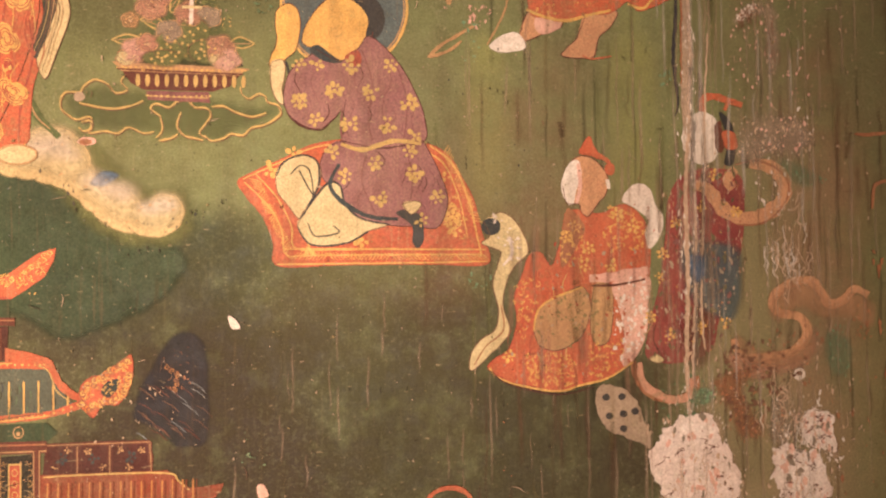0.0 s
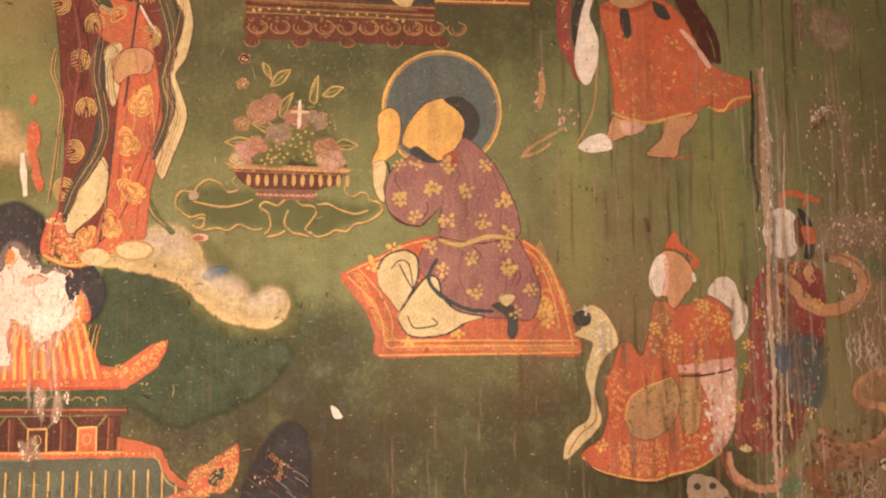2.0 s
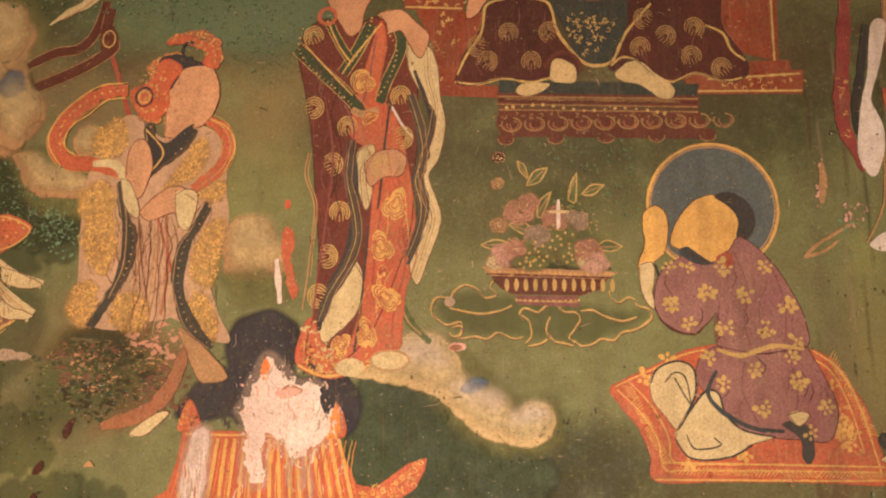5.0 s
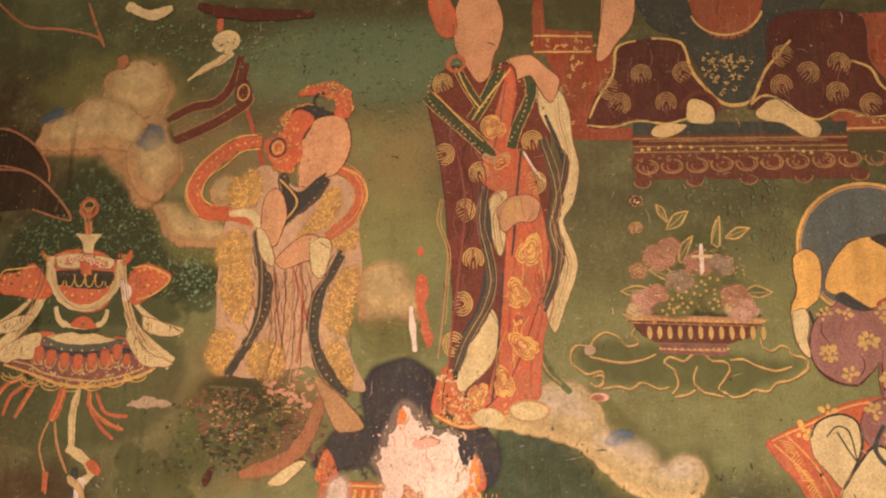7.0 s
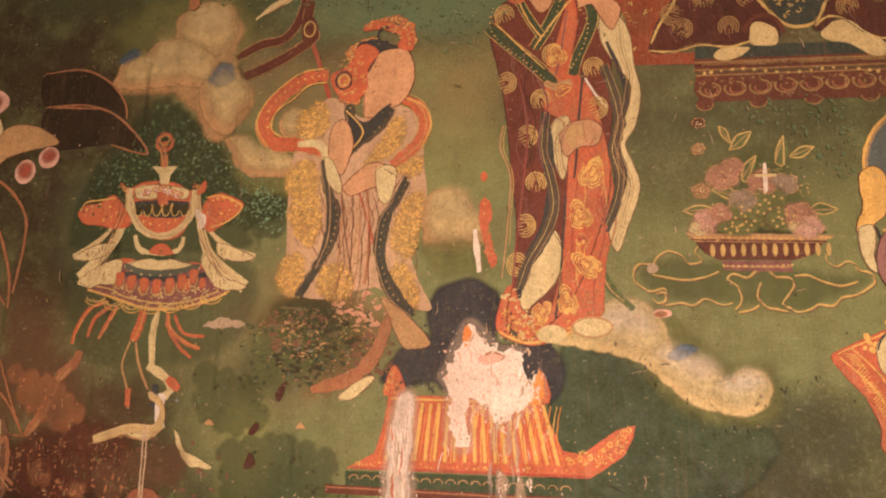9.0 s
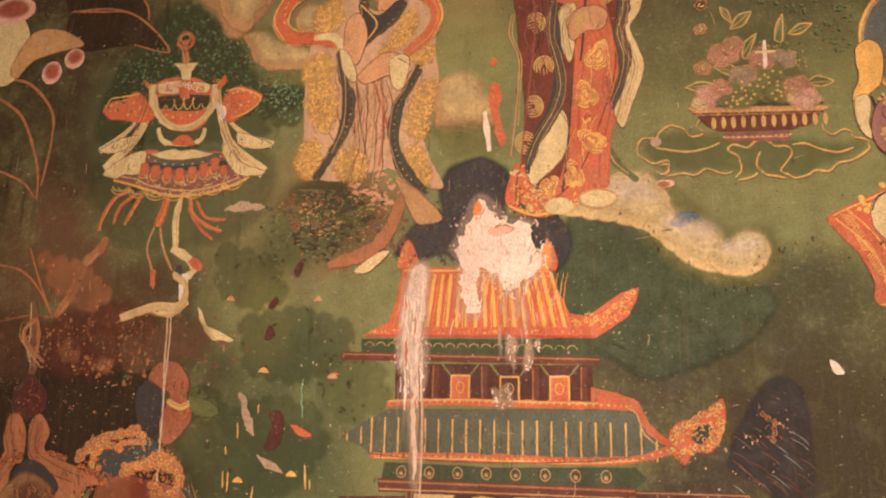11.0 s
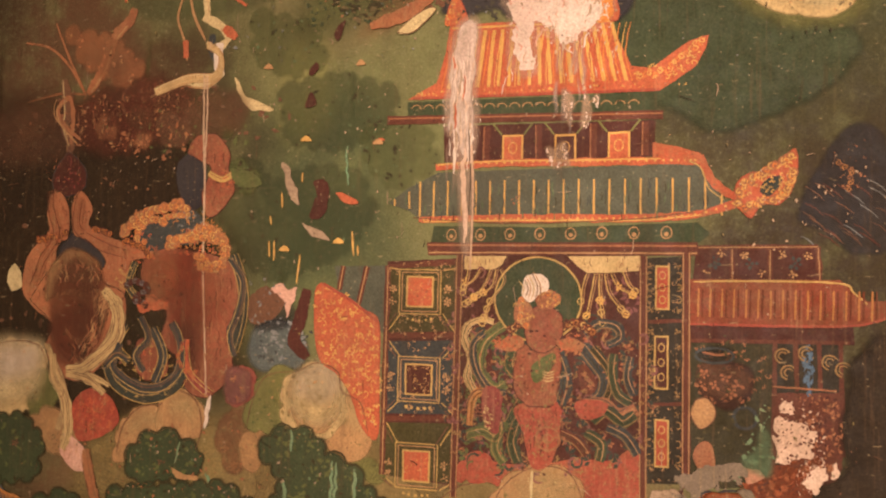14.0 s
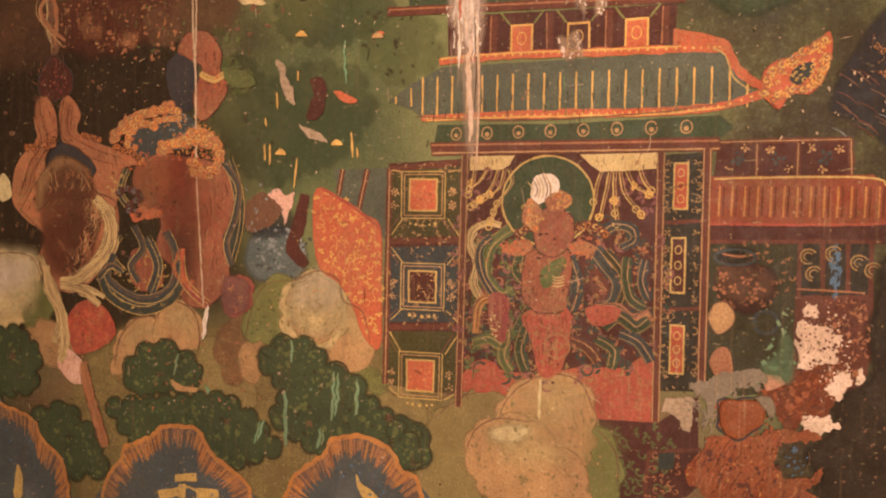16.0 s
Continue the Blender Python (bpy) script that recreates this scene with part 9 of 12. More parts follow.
def clod(name, pts, key, high, label):
    """A lump of mud plaster standing proud of the wall, rounded at its rim."""
    rim = ragged(spline(pts, True, 0.4), 0.25, 0.9)
    mid = sum(rim, Vector((0, 0))) / len(rim)
    verts, n = [], len(rim)
    for k, (s_, h) in enumerate(((1.0, 0.0), (0.97, 0.6), (0.9, 0.92), (0.6, 1.0), (0.25, 1.03))):
        for q in rim:
            p = mid + (q - mid) * s_
            bump = noise.noise(Vector((p.x * 0.9, p.y * 0.9, 2))) * 0.25 if k > 1 else 0
            verts.append((p.x / 100, WALL_Y - 0.006 - high * (h + bump), p.y / 100))
    faces = [(k * n + i, k * n + (i + 1) % n, (k + 1) * n + (i + 1) % n, (k + 1) * n + i) for k in range(4) for i in range(n)]
    faces.append([4 * n + i for i in range(n)])
    base = mud.location
    me = bpy.data.meshes.new(name)
    me.from_pydata([Vector(v) - base for v in verts], [], faces)
    me.materials.append(ink(key))
    me.polygons.foreach_set("use_smooth", [True] * len(me.polygons))
    bm = bmesh.new()
    bm.from_mesh(me)
    bmesh.ops.recalc_face_normals(bm, faces=bm.faces[:])
    bm.to_mesh(me)
    ob = new(name, me)
    ob.parent = mud
    return tagged(ob, label)


clod("mud_clod", [(-44.9, 94.9), (-43.7, 95.6), (-41.1, 95.8), (-39.6, 94.8), (-39.7, 93.1), (-41, 91.8), (-42.4, 90.7), (-43.9, 91), (-44.7, 92.3)], "mud", 0.004, "cracked orange clod")
clod("mud_clod", [(-40.8, 96.1), (-39.1, 96.4), (-38.3, 94.7), (-38.9, 93.6), (-39.7, 94.8)], "cement", 0.003, "grey cement clod")
s = Sheet("crack", 11, "dark crack round the mud clod", parent=mud)
for pts in ([(-45.2, 95.2), (-44.1, 95.7), (-43.1, 95.5), (-41.9, 96), (-40.4, 96)], [(-45.2, 95.2), (-44.9, 93.4), (-45, 92), (-43.6, 90.9), (-42.5, 90.5), (-41, 91.6), (-39.7, 92.8)], [(-40.4, 96), (-39.6, 94.8), (-38.6, 93.4)]):
    s.line("black", pts, 0.35, 0.5, 0.2)
s.done()

s = Sheet("wall_crack", 10, "long vertical crack edged with pale run-down plaster", "crack")
s.line("dun", [(51.7, 200.6), (51.8, 189.8), (51.5, 180.8), (51.8, 173.7)], 1.63, 0.3, 0.25)
s.line("scratch", [(52.1, 175.5), (51.3, 164.8), (51.4, 152.4), (51, 138.3), (51.3, 127.7)], 0.81, 0.3, 0.3)
s.line("scratch", [(52, 200.6), (52.5, 186.2), (51.9, 175.5)], 0.54, 0.3, 0.2)
s.line("scratch", [(52.7, 168.3), (52.7, 152.4), (51.6, 133)], 0.45, 0.3, 0.3)
s.line("scratch", [(55.3, 189.8), (54.7, 179.1), (54.3, 166.6), (53.5, 148.8), (53.9, 140)], 0.36, 0.3, 0.2)
s.line("black", [(50.2, 200.6), (50.2, 191.6), (49.7, 186.2), (50.2, 180.8), (50.3, 178.2), (49.9, 176.8)], 0.63, 0.6, 0.25)
s.line("rust", [(51.3, 200.6), (51, 189.8), (50.9, 181.7)], 0.36, 0.5, 0.2)
s.done()

# ---- figures at the damaged end ----
s = Sheet("painted_figure", 6, "standing painted figure in orange skirt with white scarf", "painted figure", group="painted figures")
s.fill("skin", [(25.1, 188), (26.1, 191.5), (27.5, 193.3), (31.8, 192.9), (32.1, 190.8), (29.1, 189.5), (27.3, 188.7)])
s.fill("pink", [(28.3, 192.4), (31.3, 192.9), (32, 190.8), (29.7, 189.5), (28, 190.2)])
s.fill("white", [(20.7, 187.6), (22.5, 189.1), (25.1, 189.7), (26.4, 187.4), (24, 186.6), (21.8, 186.7)])
s.fill("skin", [(36, 192.9), (40.8, 193.3), (39.9, 190.8), (37.9, 188.9), (37.2, 186.1), (35.5, 185.7), (32.1, 186.1), (32.7, 187.2), (34.5, 189.1)])
s.fill("orange", [(25.2, 211.4), (30.3, 212.4), (36.1, 212.5), (40.2, 207.5), (42.5, 202.6), (45.8, 200.2), (49.6, 199.1), (50.8, 197.2), (49.5, 195.3), (44.6, 193.3), (42.6, 194.7), (39.8, 192.9), (36, 192.4), (32.6, 191.4), (29.4, 192), (27.1, 192.9), (26.8, 197.7), (26.1, 204.5)], 0.08)
s.fill("tan", [(26.8, 230.5), (29.1, 229.5), (35, 230.7), (34, 214.4), (32.2, 211.4), (28.3, 211.2), (26.3, 214.4)], 0.1)
s.line("red", [(25, 211.6), (27.3, 210.8), (31.2, 211), (33.7, 212.4)], 0.97)
s.fill("ink", [(28.3, 210.4), (29.8, 210.8), (30.2, 206.5), (28.9, 206.1)])
s.fill("ink", [(33.9, 212.4), (36, 211.5), (36.9, 209.3), (34.8, 209.7)])
s.line("wine", [(38.7, 222.5), (39, 213.5), (41.6, 207.5), (43.4, 201.7)], 2.99, 0.4)
s.line("wine", [(38.5, 222.5), (40, 214.5), (44.1, 206.6), (44.9, 201.7)], 1.39, 0.4)
s.line("crimson", [(21.1, 228.4), (19.9, 218.3), (18.9, 210.3), (18.9, 205.4), (20.5, 201.6), (21.5, 198.9)], 2.59, 0.4)
s.line("ink", [(23.6, 222.4), (22.1, 214.3), (20.7, 208.4), (20.8, 204.5)], 1.38, 0.4)
s.fill("white", [(24.5, 222.4), (26.7, 222.4), (25, 215.4), (23.3, 210.4), (23.8, 208.2), (24.6, 205.5), (24.3, 201.6), (22.8, 198.1), (21.5, 198.5), (20.5, 201.6), (21.1, 206.4), (21.9, 210.2), (23.1, 214.3)], 0.06)
s.line("pink", [(38.5, 207.5), (40.3, 205.6), (42.3, 202.6), (43.3, 200.9)], 0.97)
s.line("gold", [(26.6, 193.3), (29.4, 192.2), (32.7, 191.6), (36, 192.4), (39.9, 193.3)], 0.57)
s.line("gold", [(42.6, 194.3), (45.1, 193.7), (47.2, 195.6), (50.5, 196.2)], 0.48)
s.brocade("gold", [(27.1, 204.5), (30, 206.5), (31.3, 192.9), (27.6, 193.9)], 36, 0.6, 0.14)
s.brocade("gold", [(33.9, 207.5), (38.5, 204.6), (37, 193.9), (33.3, 194.8)], 22, 0.7, 0.12)
s.brocade("gold", [(41.2, 200.7), (48.8, 198.8), (44.8, 195.8), (41.9, 195.8)], 18, 0.6, 0.14)
s.brocade("gold", [(18.7, 214.3), (19.9, 216.3), (19.4, 203.5), (18.7, 205.4)], 12, 0.5, 0.14)
s.creases(("vermilion", "red", "rust"), [(26.3, 209.4), (39.7, 208.5), (42.9, 196.8), (28.5, 192.9)], 30, 6.0)
s.flecks("rust", [(26.3, 208.4), (40.6, 206.5), (41.8, 194.9), (27.5, 192.9)], 70, 0.06, 0.3, 1.8)
s.done()
s = Sheet("painted_leaf", 5, "worn ochre leaf outline beside a flaked scroll", "painted leaf")
s.line("tan", [(11.2, 185.8), (13.3, 187.7), (16.3, 189.5), (18.5, 190.8)], 0.59)
s.line("tan", [(11.4, 185.8), (14.4, 186.8), (16.4, 188.3)], 0.59)
s.line("tan", [(14.7, 200.4), (15, 197.5), (14.5, 194)], 1.23, 0.6, 0.25)
s.flecks("pink", [(13.9, 200.7), (16, 200.6), (15.1, 192.6), (13.6, 192.6)], 14, 0.15, 0.5, 1.6)
s.flecks("pink", [(17.5, 193.9), (20.9, 193.9), (20.6, 190.8), (17.7, 190.8)], 24, 0.15, 0.6)
s.flecks("verdigris", [(16.6, 192.2), (19.8, 191.2), (19.4, 186), (17.4, 182.6)], 14, 0.15, 0.5)
s.line("tan", [(20.4, 187.8), (23.4, 193.8), (24.3, 201.9)], 0.34)
s.done()
s = Sheet("painted_scarf", 5, "pale pink painted scarf curling downward", "painted scarf")
s.fill("cream", [(19.5, 160.4), (22.1, 161.8), (24.4, 160.4), (26, 157.5), (26.3, 155.5), (24.3, 153.6), (22.9, 151), (22.3, 147.5), (23.3, 143.9), (22.2, 141.8), (20.1, 139.9), (18, 137.9), (17, 137.9), (17.3, 140), (18.7, 142.2), (21, 143.9), (21.6, 146.7), (20.8, 150.6), (21.5, 153.6), (22.1, 155.7), (20.9, 156.3), (19.1, 157.1), (20.4, 158.2)], 0.08)
s.oval("slate", (20.6, 159.6), 1.49, 1.31)
s.line("white", [(23.3, 158), (23.8, 155.5), (22.4, 153.6)], 0.53)
s.line("rust", [(17.7, 138.4), (19.6, 141.3), (22.3, 143.7), (22, 147.5)], 0.26)
s.flecks("white", [(20.8, 161.5), (26, 157.9), (25, 154.5), (22.4, 155.4)], 24, 0.15, 0.6)
s.done()
s = Sheet("painted_figure", 7, "kneeling painted figure in orange flowered robe, face flaked white", "painted figure", group="painted figures")
s.fill("orange", [(32.2, 161.6), (34, 162.1), (37.6, 161.5), (41.2, 162.9), (43.7, 161.5), (45.2, 158.8), (45.5, 155.1), (45, 148.9), (44.6, 142.8), (42.3, 138.5), (38.6, 136.1), (34.5, 135), (30.5, 134.2), (26.5, 135.1), (23, 135.9), (19.9, 137.9), (21, 139.4), (23.1, 140.8), (24.4, 144.9), (24.1, 148.8), (25.4, 152.3), (26.5, 155.1), (28.2, 155.5), (29.9, 153.5), (31.3, 157)], 0.08)
s.creases(("vermilion", "red", "oldgold"), [(25, 149.2), (32.2, 159.6), (43.8, 159.5), (44.4, 141.9), (31.8, 135.2), (21.3, 138)], 34, 5.0)
s.fill("rust", [(32.2, 161.6), (33.3, 162.1), (35.2, 159.6), (34.7, 157.9), (32.1, 153.5), (31.2, 154.4)])
s.fill("tan", [(27, 143.5), (27.7, 146.6), (30.2, 148.5), (34.7, 150.1), (35.9, 147.3), (35.1, 143.8), (33.7, 141.8), (30.6, 140.4), (27.9, 141.2)])
s.line("gold", [(27, 143.5), (27.7, 146.6), (30.2, 148.5), (34.7, 150.1)], 0.35)
s.fill("tan", [(36.5, 150.4), (39.2, 150.3), (39.4, 145.5), (38.7, 141.9), (37, 141.2), (35.8, 143.8)])
s.fill("pink", [(39.5, 150.8), (45.1, 151.6), (45, 147.2), (44.4, 141.9), (41.8, 137.9), (40.6, 138.5), (41.2, 142), (40.5, 146.4)])
s.flecks("white", [(41, 150.8), (45, 151.1), (44.2, 141.9), (41.2, 139.4)], 60, 0.12, 0.6, 1.4)
s.line("pink", [(35.8, 151.4), (40.1, 151.7), (45.1, 152.6)], 1.77)
s.line("umber", [(36.1, 150.3), (40.1, 150.4), (44.6, 151.2)], 0.44)
s.fill("skin", [(31.9, 165.8), (32.7, 168.8), (34.5, 170.4), (37, 169.8), (38.9, 167.3), (38.7, 164.7), (37.2, 162.9), (35.8, 161), (34.7, 161.7), (34.4, 163), (32.6, 163), (32.1, 164.4)])
s.fill("white", [(31.6, 165.8), (32.7, 169), (34.3, 169.8), (34.8, 167.5), (33.9, 164.9), (33.5, 163), (32.4, 163.2)])
s.line("pink", [(34.3, 169.3), (34.6, 165.8), (34, 163.1)], 0.71)
s.fill("orange", [(34.5, 170.9), (35.1, 172.3), (36.2, 173.5), (36.9, 171.8), (37.9, 170), (36.3, 170.5)])
s.line("orange", [(37, 170.9), (39, 169.6), (39.3, 168.4)], 0.71)
s.oval("orange", (39.3, 168.4), 0.8, 0.98)
s.line("white", [(38.9, 166.8), (39.1, 165.3)], 0.71)
s.fill("white", [(41.2, 163.4), (41.9, 165), (43.6, 166.1), (45.5, 165.4), (46.4, 162.9), (47.6, 160.9), (47.4, 158.6), (46.3, 156.7), (45.2, 156), (44.7, 158.6), (45.3, 160.4), (43, 162.4)], 0.14)
s.brocade("gold", [(38.5, 162.2), (43.8, 160.9), (44.6, 156), (38.4, 156.1)], 34, 0.75, 0.17)
s.brocade("gold", [(32.2, 160.5), (34.9, 159.6), (33.9, 153.5), (31.2, 153.5)], 20, 0.7, 0.17)
s.brocade("gold", [(24.1, 151), (27.6, 150.9), (26.7, 144.9), (24.4, 142.3)], 22, 0.7, 0.15)
s.brocade("gold", [(25.7, 139.7), (32.8, 139.5), (32.7, 135.6), (26.5, 135.7)], 46, 0.7, 0.17)
s.brocade("gold", [(35.4, 141.2), (41.7, 142), (40.7, 138.5), (36.3, 136.4)], 26, 0.7, 0.15)
s.flowers("gold", [(32.2, 157.9), (35.7, 156.1), (40.3, 161.3), (42.9, 159.5), (23.1, 139.7), (39.2, 153.4), (35.3, 153.5)], 1.15, 6)
s.line("gold", [(20.1, 138), (21.3, 136.5), (24.8, 135.2), (30.5, 134.2), (34.5, 135.1), (38.6, 136.1), (42.5, 138.5)], 0.35, 0.2)
s.line("wine", [(20.3, 137.5), (23, 135.4), (30.5, 133.7), (36.2, 134.7)], 0.26, 0.2)
robe = [(26.8, 153.6), (32.2, 159.6), (37.6, 162.2), (45.7, 162.2), (44.4, 141.9), (37.1, 135.1), (26.5, 135.3), (20.4, 138), (25.8, 145.7)]
s.flecks("dun", robe, 90, 0.06, 0.4, 1.6)
s.flecks("vermilion", robe, 60, 0.1, 0.6, 1.4)
s.flecks("khaki", [(27.6, 145.7), (35.6, 150.8), (37.3, 142.9), (31.9, 140.4), (27.5, 142.2)], 90, 0.1, 0.6)
s.flecks("white", [(40, 149.9), (44.5, 150.7), (43.5, 141.9), (39.8, 138.5)], 60, 0.1, 0.6, 1.4)
for k in range(26):
    x, z = random.uniform(22, 46), random.uniform(138, 166)
    s.run(random.choice(("petal", "dun", "brown")), [(x, z - 2 * d) for d in range(5)], random.uniform(0.3, 0.8))
s.done()
s = Sheet("painted_figure", 7, "flaked painted figure in crimson robe with rosy looped scarf", "painted figure", group="painted figures")
s.fill("crimson", [(49.9, 166.4), (53, 168.2), (57.6, 168.3), (60.5, 166.7), (60.7, 161.2), (60.1, 155.8), (58.7, 150.5), (56.4, 145.2), (55, 140.1), (50.6, 138.3), (47.2, 138.2), (44.5, 139.5), (45.3, 144.5), (46.9, 150.7), (47.9, 157.7), (48.4, 163)], 0.12)
s.creases(("wine", "dusky", "rust"), [(49.3, 165.7), (59.4, 166.5), (58.1, 150.5), (54.3, 140), (45.2, 140.2)], 34, 5.0)
s.soft("smoke", [(50.5, 155.9), (53.7, 156.8), (59.1, 156), (60, 152.3), (58.9, 145.2), (56.2, 145.2), (52.6, 147.1), (50.9, 150.6)], 1.43, 0.8)
s.soft("brown", [(50.9, 145.3), (55.3, 145.3), (54.2, 138.2), (51.1, 138.3)], 1.78, 0.6)
s.line("skin", [(52.2, 166), (55, 165), (57, 162.3), (60.2, 160.5), (64, 161.1), (67, 163.8), (67.1, 166.7), (64.9, 168.7), (61.7, 169.2)], 2.52, 0.3)
s.line("skin", [(59.4, 168.3), (58, 166.7), (58.9, 165.2)], 1.99)
s.line("rust", [(59.4, 169), (63.1, 169.6), (66.8, 167.8), (68, 165.1), (66.6, 162), (63.3, 159.7), (59.2, 159.6)], 0.36)
s.oval("white", (54.1, 173.2), 3.25, 4.15, 0.3)
s.patch("umber", [(56.1, 175), (57.2, 175.9), (57.7, 171.9), (56.4, 171)], 0.3)
s.fill("ink", [(56.9, 177.3), (58.7, 175.9), (59.5, 172.8), (59.1, 169.2), (57.6, 169.2), (58.2, 172.8)])
s.fill("orange", [(57.3, 174.1), (59.2, 174.1), (59.7, 171.7), (58, 171.7)])
s.line("orange", [(54.1, 177.4), (54.5, 179.4), (56.2, 179.8), (58.3, 179.2), (60.7, 178.4)], 1.26)
s.line("orange", [(58.7, 179.4), (57.8, 177.6)], 0.82)
s.flowers("gold", [(55.9, 167.4), (53.8, 162.6), (59.3, 161.6), (46.8, 151.4), (48.4, 142.6), (53.4, 143.5), (45.3, 145.4), (57.3, 144.2), (47.5, 155.1), (49.7, 159.9)], 1.08, 6)
s.fill("cream", [(45, 138.8), (46.1, 139.6), (47.4, 138.7), (46.3, 138.2)])
s.line("rust", [(42.5, 138.5), (43, 136), (45.1, 133.5), (48.7, 132.5), (52, 133.5), (52.5, 136.1)], 1.41)
s.line("blue", [(52, 154.9), (52.3, 152.8)], 1.79, 0.7)
s.line("skin", [(58.5, 141.7), (59.7, 139), (63.3, 138.6), (67.9, 139.5), (70.4, 142.2), (69.4, 144.8), (65.8, 145.8), (65, 147.8), (67.3, 150), (70.8, 150.7), (72.8, 149), (74.2, 146.9), (76.6, 147.6), (78.3, 149.2), (80.6, 148.2)], 1.79, 0.3)
s.soft("petal", [(57.9, 139.5), (63.3, 138), (69.8, 139.7), (71.7, 143.2), (70.7, 137.9), (63.3, 135.4), (58.7, 136.4)], 1.43, 0.7)
s.flecks("rust", [(77.4, 147.6), (81.1, 146.6), (80.9, 141.3), (78.2, 142.2)], 34, 0.1, 0.5, 1.6)
s.flecks("rust", [(48.5, 166.6), (60.3, 166.5), (58.9, 145.2), (47.9, 140.1)], 80, 0.06, 0.35, 2.4)
s.flecks("scratch", [(49.4, 168.4), (60.3, 167.4), (58.9, 145.2), (47.9, 138.3)], 120, 0.04, 0.25, 3.0)
s.drips("brown", 46, 56, 135, 170, 20, 0.5, 12)
robe = [(49.3, 165.7), (59.4, 168.3), (59.1, 154.1), (57.9, 141.7), (51.5, 138.3), (44.3, 139.3), (47.3, 152.4)]
s.flecks("dun", robe, 110, 0.06, 0.5, 2.0)
s.flecks("maroon", robe, 90, 0.1, 0.7, 1.6)
s.flecks("drab", robe, 90, 0.1, 0.8, 1.8)
s.flecks("gold", robe, 40, 0.05, 0.25)
s.done()


def loss(key, pts, rag, label):
    """One place where the paint has come away, with chips strewn round its edge."""
    sheet = Sheet("plaster_loss", 9, label, "plaster loss", group="plaster losses")
    sheet.soft("scratch" if key == "white" else key, pts, 1.6, 0.7)
    mid = (sum(q[0] for q in pts) / len(pts), sum(q[1] for q in pts) / len(pts))
    wide = [(mid[0] + (q[0] - mid[0]) * 1.35, mid[1] + (q[1] - mid[1]) * 1.25) for q in pts]
    if key == "white":
        core = [(mid[0] + (q[0] - mid[0]) * 0.66, mid[1] + (q[1] - mid[1]) * 0.7) for q in pts]
        sheet.patch("dimplaster", core, rag)
        sheet.flecks("white", pts, 60, 0.08, 0.5, 1.4)
    sheet.flecks(key, wide, 40, 0.06, 0.35, 1.6)
    sheet.flecks("brown", pts, 26, 0.05, 0.3, 1.8)
    for _ in range(9):
        x, z = random.choice(pts)
        x, z = mid[0] + (x - mid[0]) * random.random(), mid[1] + (z - mid[1]) * random.random()
        d = random.uniform(-0.7, 0.7)
        sheet.line("brown", [(x, z), (x + d, z - 1.0), (x + 0.3 * d, z - 2.2)], 0.1, 0.7, 0.4)
    return sheet.done()


s = Sheet("painted_sleeve", 8, "pale spotted painted sleeve, half flaked", "painted sleeve")
s.patch("dun", [(36.7, 134.2), (39.8, 134.8), (42.4, 133), (44, 129.7), (45.1, 125.3), (43, 126.2), (39.8, 127.3), (37.2, 129.4)], 0.35)
for q in ((38.1, 133.1), (40.6, 133.1), (38.6, 130.2), (40.8, 130.5), (42.6, 130.8), (40.8, 128.2)):
    s.oval("ink", q, 0.6, 0.55, 0.1)
s.done()
loss("white", [(44.8, 124.4), (47.4, 123.3), (48.6, 126.1), (50.9, 127.9), (53.5, 129.6), (55.8, 128.9), (56.3, 125), (58.1, 123), (58.5, 118.8), (58.8, 115.3), (47.5, 115.6), (46.8, 120)], 0.9, "crumbling white plaster loss low on the damaged end")
loss("white", [(68.6, 129.2), (71.4, 130.1), (73.4, 129.7), (73.5, 126.3), (74.9, 122.7), (72.7, 123.7), (70.3, 125)], 1.1, "small crumbling white plaster loss beside damp runs")
loss("white", [(65.3, 123.2), (68.7, 123.8), (70.8, 121.9), (72.2, 119.2), (73, 114.8), (65.5, 115.1), (66, 119.4)], 1.1, "crumbling white plaster loss with crazed face")
loss("dun", [(64.6, 130.9), (66.5, 133.5), (67.1, 129.1), (67.6, 126.4), (65.9, 125.3), (64.1, 126.5)], 0.8, "dull pink rubbed plaster spot")
loss("rust", [(55.1, 135.1), (58.7, 136.4), (62, 137.2), (59.6, 133.7), (61.3, 130.1), (63.1, 127.3), (59.4, 126.5), (58.2, 130.2), (56.5, 132.9)], 0.9, "rusty ochre patch of stained plaster")
loss("dun", [(61.3, 171), (63.7, 173.9), (68.3, 176.4), (71.1, 174.8), (71.9, 172.3), (68.7, 172.1), (65, 171), (62.2, 168.7)], 1.3, "smeared pale plaster beside the flaked face")
loss("white", [(59.9, 191.7), (61.4, 194), (63.1, 194.2), (61.6, 192.2)], 0.5, "small white chip high on the wall")
loss("dun", [(64.8, 193.5), (66.2, 193.5), (66.8, 186.3), (65.1, 183.6)], 1.2, "dull pale rubbed strip high on the wall")
